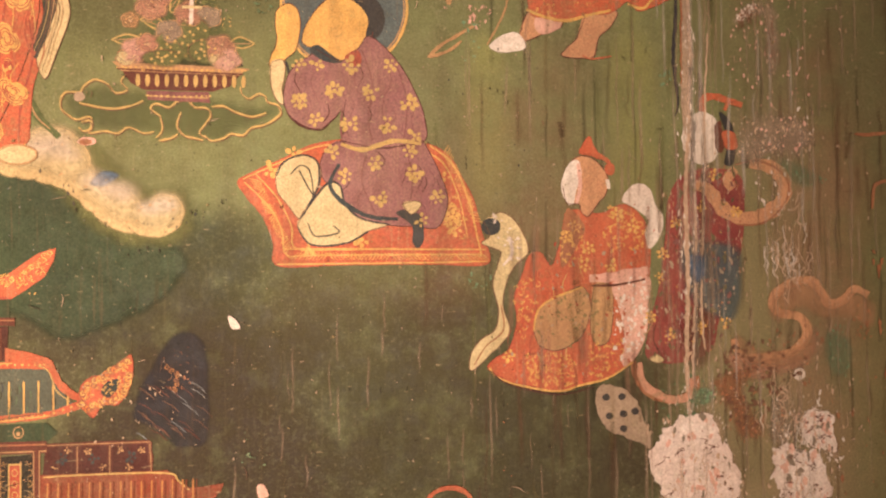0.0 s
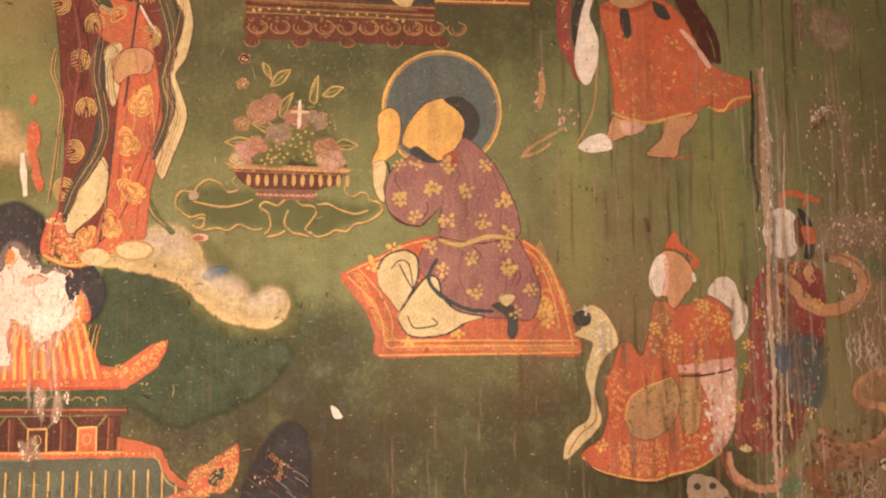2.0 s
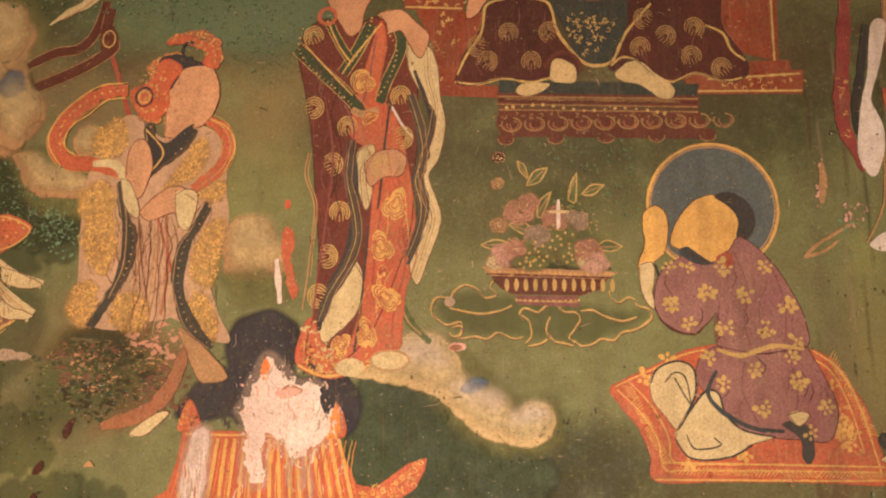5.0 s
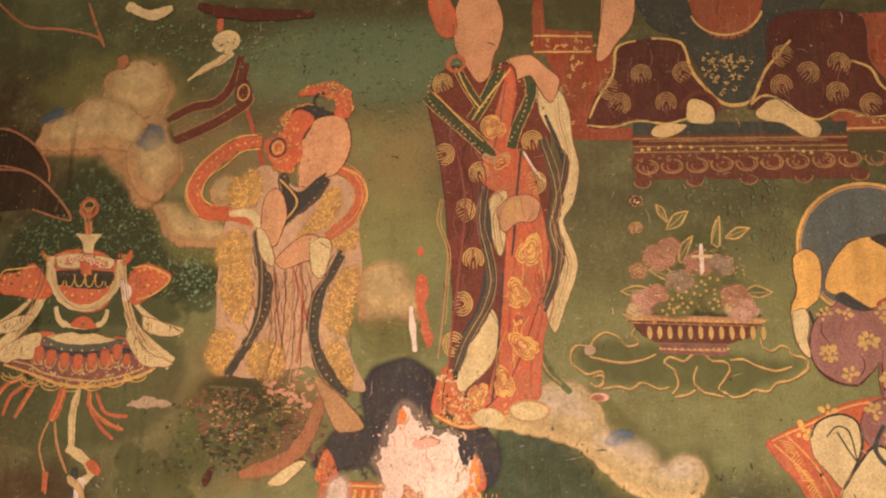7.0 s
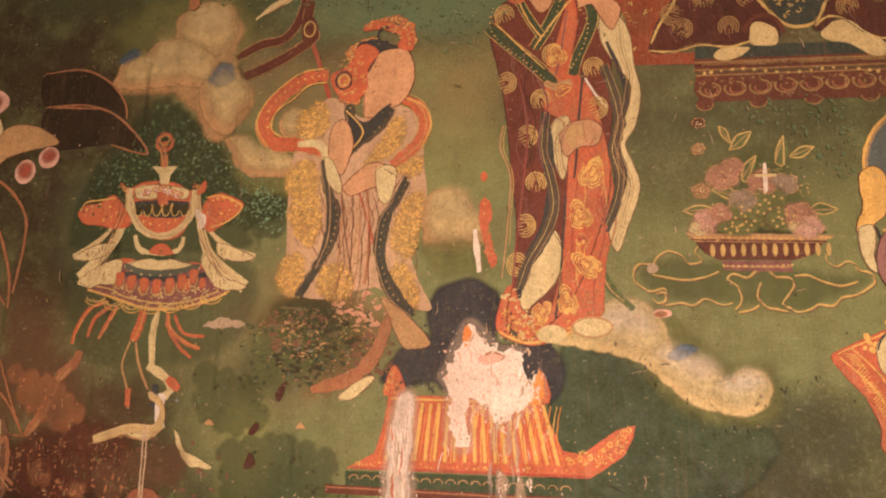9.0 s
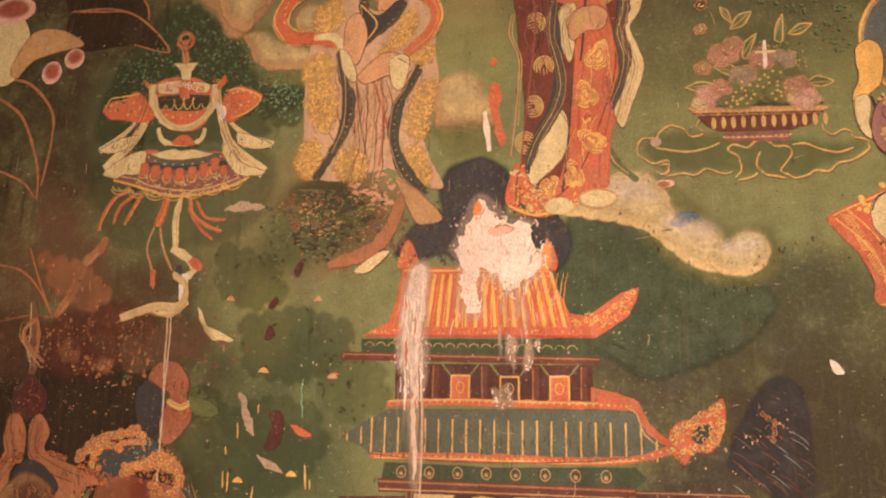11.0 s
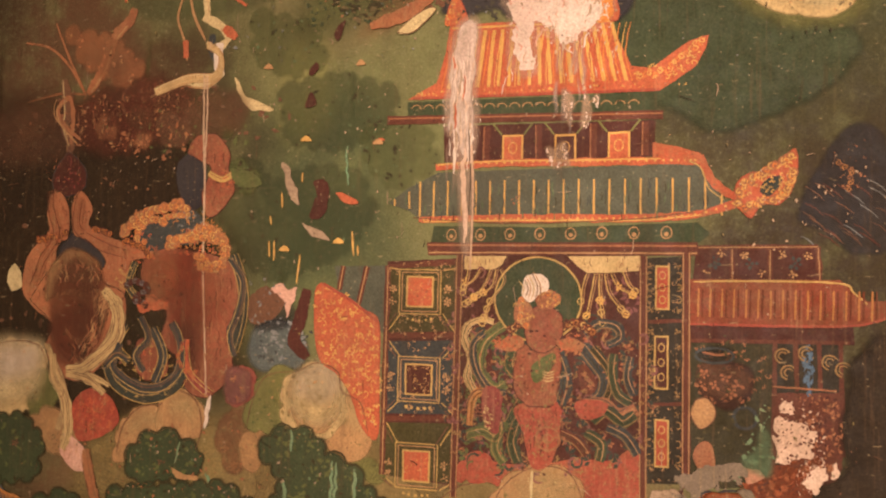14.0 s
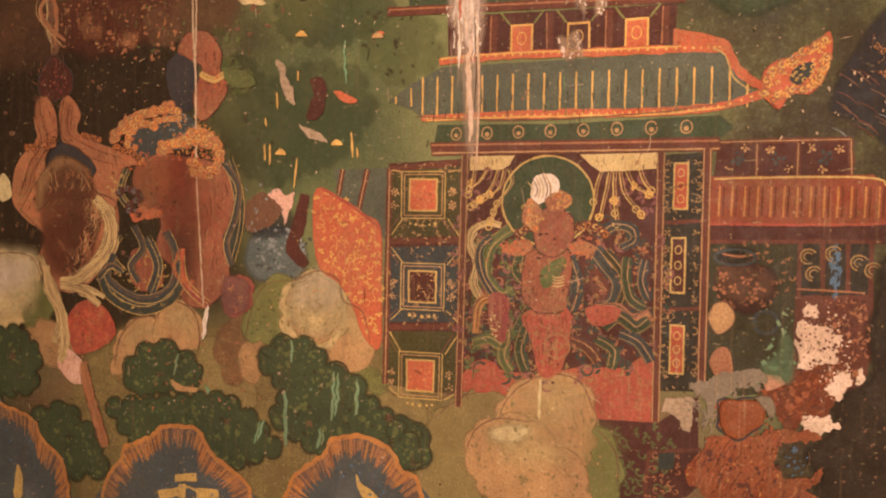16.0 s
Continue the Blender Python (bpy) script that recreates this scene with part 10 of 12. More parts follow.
for pts in ([(46.6, 126.8), (49.3, 129.4), (54.8, 129.9), (56, 125.9), (57.5, 124.1), (58.3, 117.2), (47.5, 117.4), (44.9, 123.4)], [(64.6, 123.7), (67.6, 124.7), (71.9, 123), (73.1, 116.6), (66, 116.8)], [(68.4, 128.9), (71.4, 130.4), (73.8, 129.3), (74.6, 124.5), (71.4, 124.4)]):
    s = Sheet("plaster_loss", 11, "crumbling white plaster loss with crazed brown edges", "plaster loss", group="plaster losses")
    s.patch("plaster", pts, 0.9)
    s.flecks("white", pts, 30, 0.2, 0.9)
    s.flecks("brown", pts, 12, 0.06, 0.3, 1.6)
    s.flecks("pink", pts, 24, 0.2, 1.0, 1.6)
    s.flecks("cement", [(q[0] * 1.0, q[1]) for q in pts], 8, 0.2, 0.8, 1.8)
    mid = Vector((sum(q[0] for q in pts) / len(pts), sum(q[1] for q in pts) / len(pts)))
    for k in range(16):
        q = mid.lerp(Vector(random.choice(pts)), random.uniform(0.3, 0.95))
        bend = Vector((random.uniform(-1.4, 1.4), random.uniform(-1.6, 0.6)))
        s.line("umber", [q, q + bend * 0.4 + Vector((0.5, 0.1)), q + bend * 0.7 + Vector((-0.3, 0)), q + bend], 0.16, 0.7, 0.5)
    s.done()
s = Sheet("salt_veil", 10, "pale salt streaks and dust run down the damaged end", "stain", kind="stuff")
for k in range(30):
    x = random.choice(((51.7, 195.2)[0], (52.8, 195.2)[0], (54.5, 195.2)[0])) + random.gauss(0, 0.8)
    z = random.uniform(125, 205)
    s.run(random.choice(("dimplaster", "scratch", "dun", "white")), [(x + random.uniform(-0.3, 0.3), z - d * random.uniform(4, 7)) for d in range(5)], random.uniform(0.15, 0.45))
for k in range(44):
    x, z = random.choice((random.uniform(26, 44), random.uniform(59, 84))), random.uniform(118, 200)
    s.run(random.choice(("dun", "khaki", "drab", "brown")), [(x + random.uniform(-0.5, 0.5), z - d * random.uniform(1.5, 5)) for d in range(5)], random.uniform(0.2, 0.6))
for k in range(30):
    x, z = random.uniform(45, 78), random.uniform(130, 190)
    s.run(random.choice(("dun", "scratch", "scratch")), [(x + random.uniform(-0.3, 0.3), z - d * random.uniform(1.5, 5)) for d in range(5)], random.uniform(0.1, 0.4))
s.soft("dun", [(60.5, 174.6), (64.2, 176.8), (68.8, 175.9), (71, 172.8), (68.7, 170.1), (64.1, 171.4), (59.4, 169.2)], 2.2, 0.45)
s.flecks("scratch", [(60.5, 174.6), (65.1, 178.2), (72.5, 175.5), (70.5, 170.1), (64, 170.5), (59.4, 168.3)], 70, 0.06, 0.4, 1.8)
s.flecks("pink", [(60.5, 174.6), (65.1, 177.3), (71.6, 175.5), (70.5, 171), (64.1, 171.4)], 16, 0.1, 0.6, 1.6)
for k in range(34):
    q = Vector(random.choice([(68.1, 165.6), (68.9, 161.1), (69.3, 156.6), (65.6, 156.7), (67.8, 153.1), (66, 136.2), (65, 133.6)]))
    x, z = q.x + random.uniform(-1.5, 1.5), q.y + random.uniform(-2, 2)
    s.line("scratch", [(x, z), (x + random.uniform(-0.6, 0.6), z - 1.0), (x + random.uniform(-1, 1), z - 2.2), (x + random.uniform(-1.4, 1.4), z - 3.4)], 0.14, 0.7, 0.5)
s.soft("skin", [(64.4, 146.4), (68.2, 150.4), (71.9, 149.4), (74.6, 146.7), (78.3, 148.5), (81.5, 146.2), (80.5, 143.1), (77.3, 144.9), (72.7, 145), (69, 146.8), (66.2, 144.2)], 1.3, 0.5)
s.soft("skin", [(58.8, 142.5), (62.4, 139.8), (67.9, 139.7), (70.8, 142.3), (69.9, 145), (71.2, 139.7), (67, 137.1), (60.6, 138.1)], 1.3, 0.5)
s.flecks("brown", [(55.1, 138.2), (61.6, 141.6), (70.7, 137.9), (59.4, 126.7), (56.8, 132.9)], 150, 0.1, 0.8)
s.soft("blue", [(52, 154.6), (54.1, 154.6), (54, 151.5), (52.2, 150.6)], 0.8, 0.6)
s.soft("verdigris", [(73.5, 142.3), (77.2, 141.3), (76.6, 136), (73.9, 136.9)], 1.2, 0.4)
s.soft("verdigris", [(51.9, 133.9), (55, 133.8), (54.5, 131.9), (52.3, 131.7)], 0.8, 0.5)
s.soft("verdigris", [(66.8, 170.1), (72.3, 167.4), (70.4, 165.6), (67.2, 167.4)], 1.2, 0.35)
s.line("petal", [(43.4, 138.4), (44.2, 134.9), (47.8, 132.7), (50.9, 133), (51.6, 135.6)], 1.3, 0.4, 0.2)
s.flecks("sage", [(46.9, 134), (54.2, 136.5), (55, 131.2), (47.7, 129.6)], 60, 0.1, 0.5)
s.done()
s = Sheet("plaster_dots", 9, "strewn pale chips, green copper stains and white threads of damp", "chip", kind="stuff")
s.oval("white", (69, 136), 0.99, 0.99, 0.2)
s.flecks("white", [(60.5, 176.4), (71.6, 177.3), (72.3, 168.3), (67.4, 157.5), (70.1, 152.2), (65.5, 152.2), (62.2, 168.3)], 170, 0.05, 0.4, 1.6)
s.flecks("white", [(48.7, 133.1), (58.7, 133.7), (59.2, 117), (47.5, 117.4)], 130, 0.05, 0.35, 1.8)
s.flecks("white", [(65, 132.7), (75.1, 132.5), (74.7, 116.5), (64.7, 116.8)], 120, 0.05, 0.4, 1.8)
s.flecks("rust", [(57.8, 138.1), (71.7, 145), (71.5, 136.1), (63, 125.7), (56.7, 127.6)], 110, 0.08, 0.5, 1.4)
s.flecks("white", [(50.5, 195.2), (53.2, 195.2), (52.4, 127.7), (50, 127.8)], 150, 0.05, 0.25, 4.0)
s.flecks("pink", [(60, 195.3), (71.1, 195.4), (71.6, 175.5), (59.6, 177.3)], 120, 0.05, 0.3, 2.2)
s.flecks("scratch", [(47.9, 138.3), (75.3, 139.6), (76.5, 114.7), (47.5, 115.6)], 260, 0.05, 0.45, 1.8)
s.flecks("scratch", [(50.8, 195.2), (78.6, 195.5), (77.1, 137.8), (49.7, 138.3)], 300, 0.04, 0.22, 3.2)
s.flecks("rust", [(75.6, 152.1), (83.8, 152), (82.9, 116.3), (74.7, 116.5)], 40, 0.1, 0.6, 2.4)
s.drips("white", 46, 72, 118, 200, 40, 0.3, 16)
s.drips("scratch", 40, 80, 120, 225, 60, 0.35, 26)
for k in range(80):
    a = random.choice(((67.9, 157.5), (66.9, 155.8), (68.2, 153.1), (65.9, 132.7), (68.6, 127.3), (69.3, 119.3), (52.1, 121.6)))
    x, z, d = a[0] + random.uniform(-3.5, 3.5), a[1] + random.uniform(-3, 3), random.uniform(-1, 1)
    s.up += 0.000002
    up = s.up
    s.line("scratch" if k % 3 else "white", [(x, z), (x + 0.7 * d, z - 1.2), (x + 0.2 * d, z - 2.4), (x + 1.1 * d, z - 3.6)], 0.13, 0.8, 0.6)
    s.up = up
s.next()
for pts, n in (([(47.4, 184.4), (49.3, 184.4), (48.9, 181.3), (47.6, 180.8)], 26), ([(74.1, 143.2), (76.9, 143.1), (76.7, 135.1), (74.3, 135)], 60), ([(52.8, 133.9), (55.5, 134.3), (55.2, 132.5), (53.2, 132.1)], 26), ([(17.1, 152.8), (20.6, 151.9), (19.7, 150.2), (17.1, 150.2)], 30), ([(68.6, 169.2), (74.1, 166.5), (72.2, 165.1), (68.1, 167.4)], 50)):
    s.flecks("verdigris", pts, n, 0.06, 0.35, 1.4)
s.line("rust", [(78.8, 173.8), (80.8, 173.7), (84.4, 174)], 0.64)
s.line("rust", [(84.2, 166.4), (82, 165.5), (81.5, 161.9)], 0.65)
s.done()
loss("dun", [(61, 210.6), (64.2, 211.2), (67.2, 209.7), (67.5, 205.7), (64.6, 203.7), (61.8, 205.7)], 1.0, "dull pink rubbed plaster high on the sooty end")
loss("dun", [(58.4, 214.6), (59.6, 215.7), (59.6, 207.7), (58.5, 205.7)], 0.9, "narrow dull rubbed strip on the sooty end")
loss("dun", [(61.7, 193.7), (63.9, 194.4), (64.2, 193), (62, 192.6)], 0.4, "small dull chip on the sooty end")

# ---- demons, clouds and rocks at the dark end ----
s = Sheet("dark_wash", 3, "brown-black wash behind the raised figures", "stain", kind="stuff")
s.soft("dusky", [(-164.5, 147.6), (-144.1, 150.1), (-125.4, 145.6), (-122.4, 135.2), (-115.5, 127.4), (-113.5, 114.6), (-111.5, 106.2), (-122.1, 102.3), (-135.3, 98.1), (-148.3, 97.4), (-164.5, 106)], 11.64, 0.85)
s.flecks("brown", [(-162.1, 149.3), (-122.5, 147.1), (-115.5, 124.8), (-115.3, 106.1), (-162.1, 104.2)], 140, 0.15, 0.9)
s.flecks("rust", [(-162.1, 151.2), (-122.5, 148.8), (-115.5, 124.8), (-162.1, 125)], 60, 0.1, 0.6)
s.done()
s = Sheet("painted_smoke", 4, "brown painted smoke in curling lobes, flaked", "painted smoke")
s.soft("umber", bumpy([(-146.7, 149.6), (-142.5, 152.4), (-138.2, 153.7), (-131.4, 155.6), (-125.2, 153.6), (-123.6, 149.1), (-127.7, 145.8), (-133.6, 143.9), (-141.4, 143.6), (-145.8, 145.6)], 0.25), 2.76, 0.7)
s.soft("brown", bumpy([(-125, 150.4), (-120.4, 152.1), (-114.8, 151.6), (-114.1, 147.4), (-120.5, 145), (-124.1, 146.9)], 0.25), 2.6, 0.6)
s.soft("brown", [(-163, 150), (-151.5, 151.7), (-145.4, 147.6), (-147.2, 142.7), (-162.2, 141.9)], 5.55, 0.5)
s.creases(("rust", "tan", "brown"), [(-145.7, 150.5), (-130.6, 154.9), (-124, 151.8), (-127.8, 145.3), (-141.7, 144)], 40, 1.6, 0.16)
s.flecks("rust", [(-147, 152.6), (-129.6, 155.9), (-123, 151.8), (-127.7, 144.3), (-145, 143.7)], 130, 0.1, 0.6, 0.7)
s.flecks("tan", [(-141.1, 149.4), (-129.5, 153.9), (-129.1, 148.2), (-138.4, 143.6)], 60, 0.1, 0.5, 0.7)
s.flecks("moss", [(-132.6, 152.1), (-122.1, 153.7), (-121.5, 144.2), (-130.8, 143.4)], 60, 0.1, 0.5, 0.8)
for pts, key in (([(-134.1, 145.6), (-132, 146.6), (-131, 144.6), (-133, 143.8)], "rust"), ([(-140.9, 148.1), (-138.3, 149.3), (-137.2, 146.6), (-139.3, 145.4), (-140.9, 146.2)], "rust"), ([(-129.5, 148.4), (-125.5, 148.8), (-123.4, 145.5), (-126.4, 143.9), (-129.2, 145.6)], "brown"), ([(-135.6, 149.6), (-132.5, 150.3), (-130.5, 148), (-133.5, 147)], "drab"), ([(-148.2, 164.6), (-138.7, 162.2), (-132.5, 157), (-136.6, 154.1), (-143.9, 158.3)], "rust"), ([(-139.4, 149.2), (-133, 151.1), (-130.4, 147.2), (-135.6, 145.3)], "umber")):
    s.soft(key, bumpy(pts, 0.3), 0.8, 0.6)
    s.flecks(key, pts, 20, 0.1, 0.6)
    s.creases(("tan", "brown", "moss"), pts, 8, 1.2, 0.18)
s.pleats(("tan", "brown", "rust"), [(-149.1, 152.2), (-149.4, 150), (-146.8, 146.7), (-146.5, 143.5)], 1.6, 3, 0.2)
s.line("rust", [(-144.3, 145.4), (-147.9, 148.1), (-149.1, 150.6), (-147, 152.6), (-146, 149.6), (-146.3, 144.7)], 0.94, 0.5, 0.1)
s.line("tan", [(-144.9, 144.6), (-148.4, 148.1), (-149.3, 150.8), (-147.4, 152.2)], 0.31, 0.5)
s.done()
s = Sheet("scarf", 7, "long white scarf end curling below the vase", parent=vase)
for off in (0, 7, 14):
    s.band("buff" if off else "cream", "tan", [(q[0] + off * 0.02, q[1] - off * 0.05) for q in [(-121.2, 160.6), (-118.7, 158.7), (-119.4, 155.3), (-124.3, 155.1), (-130.5, 153.2)]], 0.75)
s.done()
s = Sheet("painted_figure", 5, "brown painted figure with both arms raised, cream scarf", "painted figure", group="painted figures")
s.soft("black", [(-148, 124.9), (-146.2, 128.9), (-143.2, 129.8), (-138, 127), (-136.5, 122.2), (-140.8, 123.1), (-145.1, 124)], 1.2, 0.9)
s.line("brown", [(-148.1, 155.8), (-147.2, 150.3), (-147.6, 147.6), (-146.3, 144.8), (-146.6, 143.1)], 2, 0.3)
s.line("cream", [(-148.5, 155.8), (-147.8, 150.3), (-148, 147.6), (-146.7, 144.5)], 0.2, 0.3)
s.fill("wine", [(-146.6, 143.3), (-148, 142), (-149.5, 139.5), (-149, 136.6), (-146.6, 135.8), (-143.3, 137), (-143, 139.8), (-144.5, 141.9)], 0.2)
s.flecks("crimson", [(-146.6, 143.1), (-149.3, 139.5), (-148.4, 136.6), (-143.4, 137.2), (-143.2, 140)], 60, 0.06, 0.35, 1.5)
s.fill("hide", [(-149.8, 136.1), (-150.4, 132.8), (-149.8, 129.8), (-151.9, 128.1), (-154.1, 125.1), (-154.8, 120.3), (-153, 117.6), (-150, 115.8), (-147.9, 118.4), (-148, 127.4), (-146, 128.7), (-145.8, 132.2), (-146.5, 134.9), (-148, 136.6)], 0.12)
s.fill("hide", [(-145.5, 134.4), (-143.7, 136.7), (-141.3, 133.8), (-141.9, 130.9), (-138.1, 129.1), (-134, 127.9), (-130, 127.2), (-129.7, 125.6), (-133.3, 125), (-134, 122.7), (-134.9, 118.7), (-138.7, 118.5), (-139.9, 122.2), (-138.4, 125), (-141.9, 128.3), (-144.9, 129.5)], 0.12)
s.fill("hide", [(-153, 118.3), (-149.4, 123.3), (-144.3, 126.6), (-140.1, 125), (-138.6, 121.5), (-134.6, 119.6), (-134.3, 114.6), (-136.7, 109.9), (-140, 106.4), (-143.6, 105), (-147.9, 107.2), (-149.4, 110.7), (-148.4, 114.3)], 0.12)
s.soft("fur", [(-149.7, 118.3), (-149.4, 123.3), (-146.5, 126.4), (-143.7, 126.7), (-140.1, 125.2), (-139.1, 122.1), (-141.5, 120.1), (-146.5, 119.7)], 1.0, 0.9)
s.soft("umber", [(-147.9, 115.8), (-144, 118), (-139.7, 116.7), (-139, 112.3), (-141.8, 108.1), (-146.6, 108.1), (-148.6, 112.1)], 2.4, 0.7)
s.soft("rust", [(-146.6, 121.3), (-141.2, 121), (-140.1, 118.4), (-144, 116.6), (-147.1, 118)], 2.0, 0.5)
for k in range(40):
    u = k / 39
    x, z = (-147.9, 118.4)[0] + u * 5.6, (-147.9, 118.4)[1] + 0.9 * math.sin(u * 3.1)
    s.up += 0.0000005
    up = s.up
    s.line(random.choice(("tan", "fur")), [(x, z), (x + random.uniform(-0.3, 0.5), z + 0.5), (x + random.uniform(-0.2, 0.7), z + 1.0)], 0.12, 0.7, 0.1)
    s.up = up
s.next()
for q in spline([(-140.8, 120.2), (-139.7, 116.8), (-140.7, 113.7), (-143.3, 112.2), (-145.7, 114)], False, 0.3):
    s.up += 0.0000005
    up = s.up
    s.line(random.choice(("tan", "skin", "fur")), [q, q + Vector((0.1, -0.6)), q + Vector((random.uniform(-0.4, 0.5), -1.2))], 0.16, 0.7, 0.1)
    s.up = up
s.next()
s.creases(("umber", "rust", "brown"), [(-153, 117.9), (-149.4, 123.3), (-140.8, 124.9), (-134.6, 119.2), (-134.9, 114.2), (-140.7, 106.9), (-147.9, 107.5)], 60, 1.8, 0.14)
s.creases(("umber", "rust", "tan"), [(-154, 120.3), (-150.4, 127.7), (-149.5, 134.1), (-146.7, 134.9), (-146.2, 128.9), (-148.6, 124.9), (-149.5, 116.7)], 26, 1.8, 0.12)
s.creases(("umber", "rust", "tan"), [(-144.9, 134), (-141.9, 133.9), (-141.9, 130.3), (-130.3, 127.1), (-134.4, 124), (-141.9, 128.7)], 26, 1.4, 0.12)
s.brocade("orange", [(-152.3, 128.5), (-148, 129.9), (-147.5, 128), (-151.5, 126.6)], 12, 0.5, 0.2)
s.brocade("orange", [(-142.1, 131), (-138.7, 129.7), (-139.7, 128.3), (-142.1, 129.1)], 10, 0.5, 0.2)
for off in (0, 6, 12, 18, 24):
    s.band("buff", "brown", [(q[0] + off * 0.065, q[1] + off * 0.02) for q in [(-138.4, 119.2), (-136.5, 116.7), (-137.5, 112.4), (-141.1, 108.3), (-144.8, 105.8)]], 0.5)
for off in (0, 6, 12):
    s.band("buff", "brown", [(q[0] + off * 0.065, q[1]) for q in [(-149.4, 111), (-148.1, 108.4), (-146.3, 105.5), (-145.4, 101.4), (-146.5, 96.9)]], 0.5)
s.band("buff", "brown", [(-144.8, 106), (-140.7, 106.2), (-136.6, 104.7)], 1.1)
s.fill("red", [(-143.5, 101.1), (-140.5, 104), (-136.4, 102.9), (-134.5, 99.2), (-137.6, 96.5), (-142.2, 95.7)])
s.brocade("orange", [(-142.8, 101.3), (-136.4, 102.5), (-136.4, 98.1), (-141.7, 96.8)], 24, 0.7, 0.25)
s.creases(("wine", "orange"), [(-143, 100.9), (-140.1, 103.3), (-135.3, 99.5), (-141.7, 96.4)], 14, 2.0)
s.fill("pink", [(-145.6, 93.9), (-143.9, 96.2), (-140.6, 94.2), (-139.3, 91.2), (-142.8, 90.7)])
s.creases(("rust", "skin"), [(-145.2, 93.9), (-143.7, 95.8), (-140.8, 94), (-140, 91.5), (-142.8, 91.3)], 14, 1.8)
s.band("rust", "brown", [(-140.6, 94.2), (-139.5, 89.7), (-136.3, 80.9)], 1.99)
s.patch("cream", [(-157.9, 121.3), (-156.5, 124.4), (-154.9, 122.6), (-155.1, 120.2), (-156.9, 119.8)], 0.4)
s.brocade("orange", [(-133.9, 129.5), (-129.8, 129.2), (-129.1, 125.2), (-132.9, 125.2)], 16, 0.6, 0.25)
s.brocade("oldgold", [(-135.9, 124.9), (-133.4, 124.4), (-133.8, 120.9), (-135.9, 121.3)], 8, 0.6, 0.25)
s.soft("umber", [(-147.8, 122.2), (-144, 125.4), (-139.2, 123.1), (-137.5, 117.8), (-139.1, 112.3), (-143.4, 109.5), (-147.8, 112.1), (-148.9, 117.6)], 1.5, 0.55)
for k in range(120):
    u = random.random()
    q = Vector((-138.6, 120.4)).lerp(Vector((-143.9, 108.6)), u) + Vector((1.6 * math.sin(3.1 * u) + random.uniform(-1.6, 1.2), random.uniform(-0.8, 0.8)))
    s.up += 0.0000005
    up = s.up
    s.line(random.choice(("tan", "fur", "hide", "umber", "dusky")), [q, q + Vector((0.5, -0.6)), q + Vector((0.3, -1.4)), q + Vector((-0.3, -2.0))], random.uniform(0.1, 0.2), 0.7, 0.2)
    s.up = up
for k in range(70):
    q = Vector((-147.8, 121.7)).lerp(Vector((-139.2, 122.2)), random.random()) + Vector((0, random.uniform(-1.2, 2.4)))
    up = s.up
    s.line(random.choice(("tan", "fur", "umber", "hide")), [q, q + Vector((random.uniform(-0.5, 0.5), 0.5)), q + Vector((random.uniform(-0.8, 0.8), 1.1))], 0.14, 0.7, 0.2)
    s.up = up
s.next()
for pts, w, n in (([(-138.4, 120.3), (-135.9, 117.8), (-135.2, 113.3), (-137.5, 110.4), (-141.8, 107.3), (-145, 106.7)], 2.6, 6), ([(-147.8, 109.4), (-147.2, 105.7), (-145, 102.2), (-144.1, 97.6), (-145, 93.9)], 2.2, 5), ([(-145, 106.3), (-140.7, 105.5), (-137.5, 103.4)], 1.6, 4)):
    s.line("buff", pts, w, 0.3)
    s.pleats(("brown", "tan", "umber"), pts, w, n, 0.16)
for pts in ([(-151.5, 128.4), (-149, 128.8), (-146.2, 129.5)], [(-135, 128.3), (-131.9, 127.5), (-130.1, 125.7)], [(-140.8, 130.3), (-137.6, 129.4)]):
    s.curls(("glow", "amber", "umber"), pts, 0.7, 0.18)
s.pleats(("umber", "hide", "rust"), [(-149.6, 136.8), (-149, 132.7), (-147.9, 129), (-150.6, 125), (-152.3, 120.4)], 2.4, 5, 0.14)
s.pleats(("umber", "hide", "rust"), [(-143.5, 135.7), (-144, 130.8), (-139.7, 128), (-133.9, 126.2)], 2.6, 5, 0.14)
s.curls(("rust", "orange"), [(-141.7, 101.4), (-139, 100.6), (-136.9, 102.5), (-139.6, 97.9)], 0.8, 0.16)
s.flecks("dusky", [(-154, 136), (-131.4, 128.4), (-133.3, 108.9), (-147.2, 106.6), (-155.1, 117.5)], 160, 0.05, 0.35)
s.flecks("hide", [(-150.7, 142.3), (-145.2, 142.1), (-144.1, 135.8), (-149.6, 135.9)], 60, 0.05, 0.3)
s.done()
s = Sheet("painted_figure", 5, "dark red painted figure with gold crown and raised fist", "painted figure", group="painted figures")
s.fill("black", [(-125.4, 141.3), (-121, 142.8), (-120.4, 135.1), (-123.3, 133.5), (-125.4, 137)])
s.fill("demon", [(-131.3, 125), (-127.4, 127.2), (-121.5, 126.6), (-116.4, 125.5), (-114.3, 122.3), (-113.6, 117.2), (-114.5, 111.7), (-115, 107.3), (-118.7, 103.8), (-122.6, 104.9), (-123.9, 109.1), (-127.3, 112.5), (-126.6, 117), (-130.6, 119.2)], 0.2)
s.fill("demon", [(-131.9, 112), (-129.2, 112.6), (-126.5, 111.3), (-126.3, 106.9), (-129.9, 105.9), (-132.1, 108.3)], 0.2)
s.fill("demon", [(-123.9, 142.8), (-122.4, 145.2), (-120.5, 145.7), (-118.6, 145.4), (-116.3, 142.5), (-116.4, 139.8), (-115.3, 136.5), (-117.8, 133), (-120, 132.4), (-121, 136.1), (-119.5, 139.9), (-122, 141.6)], 0.15)
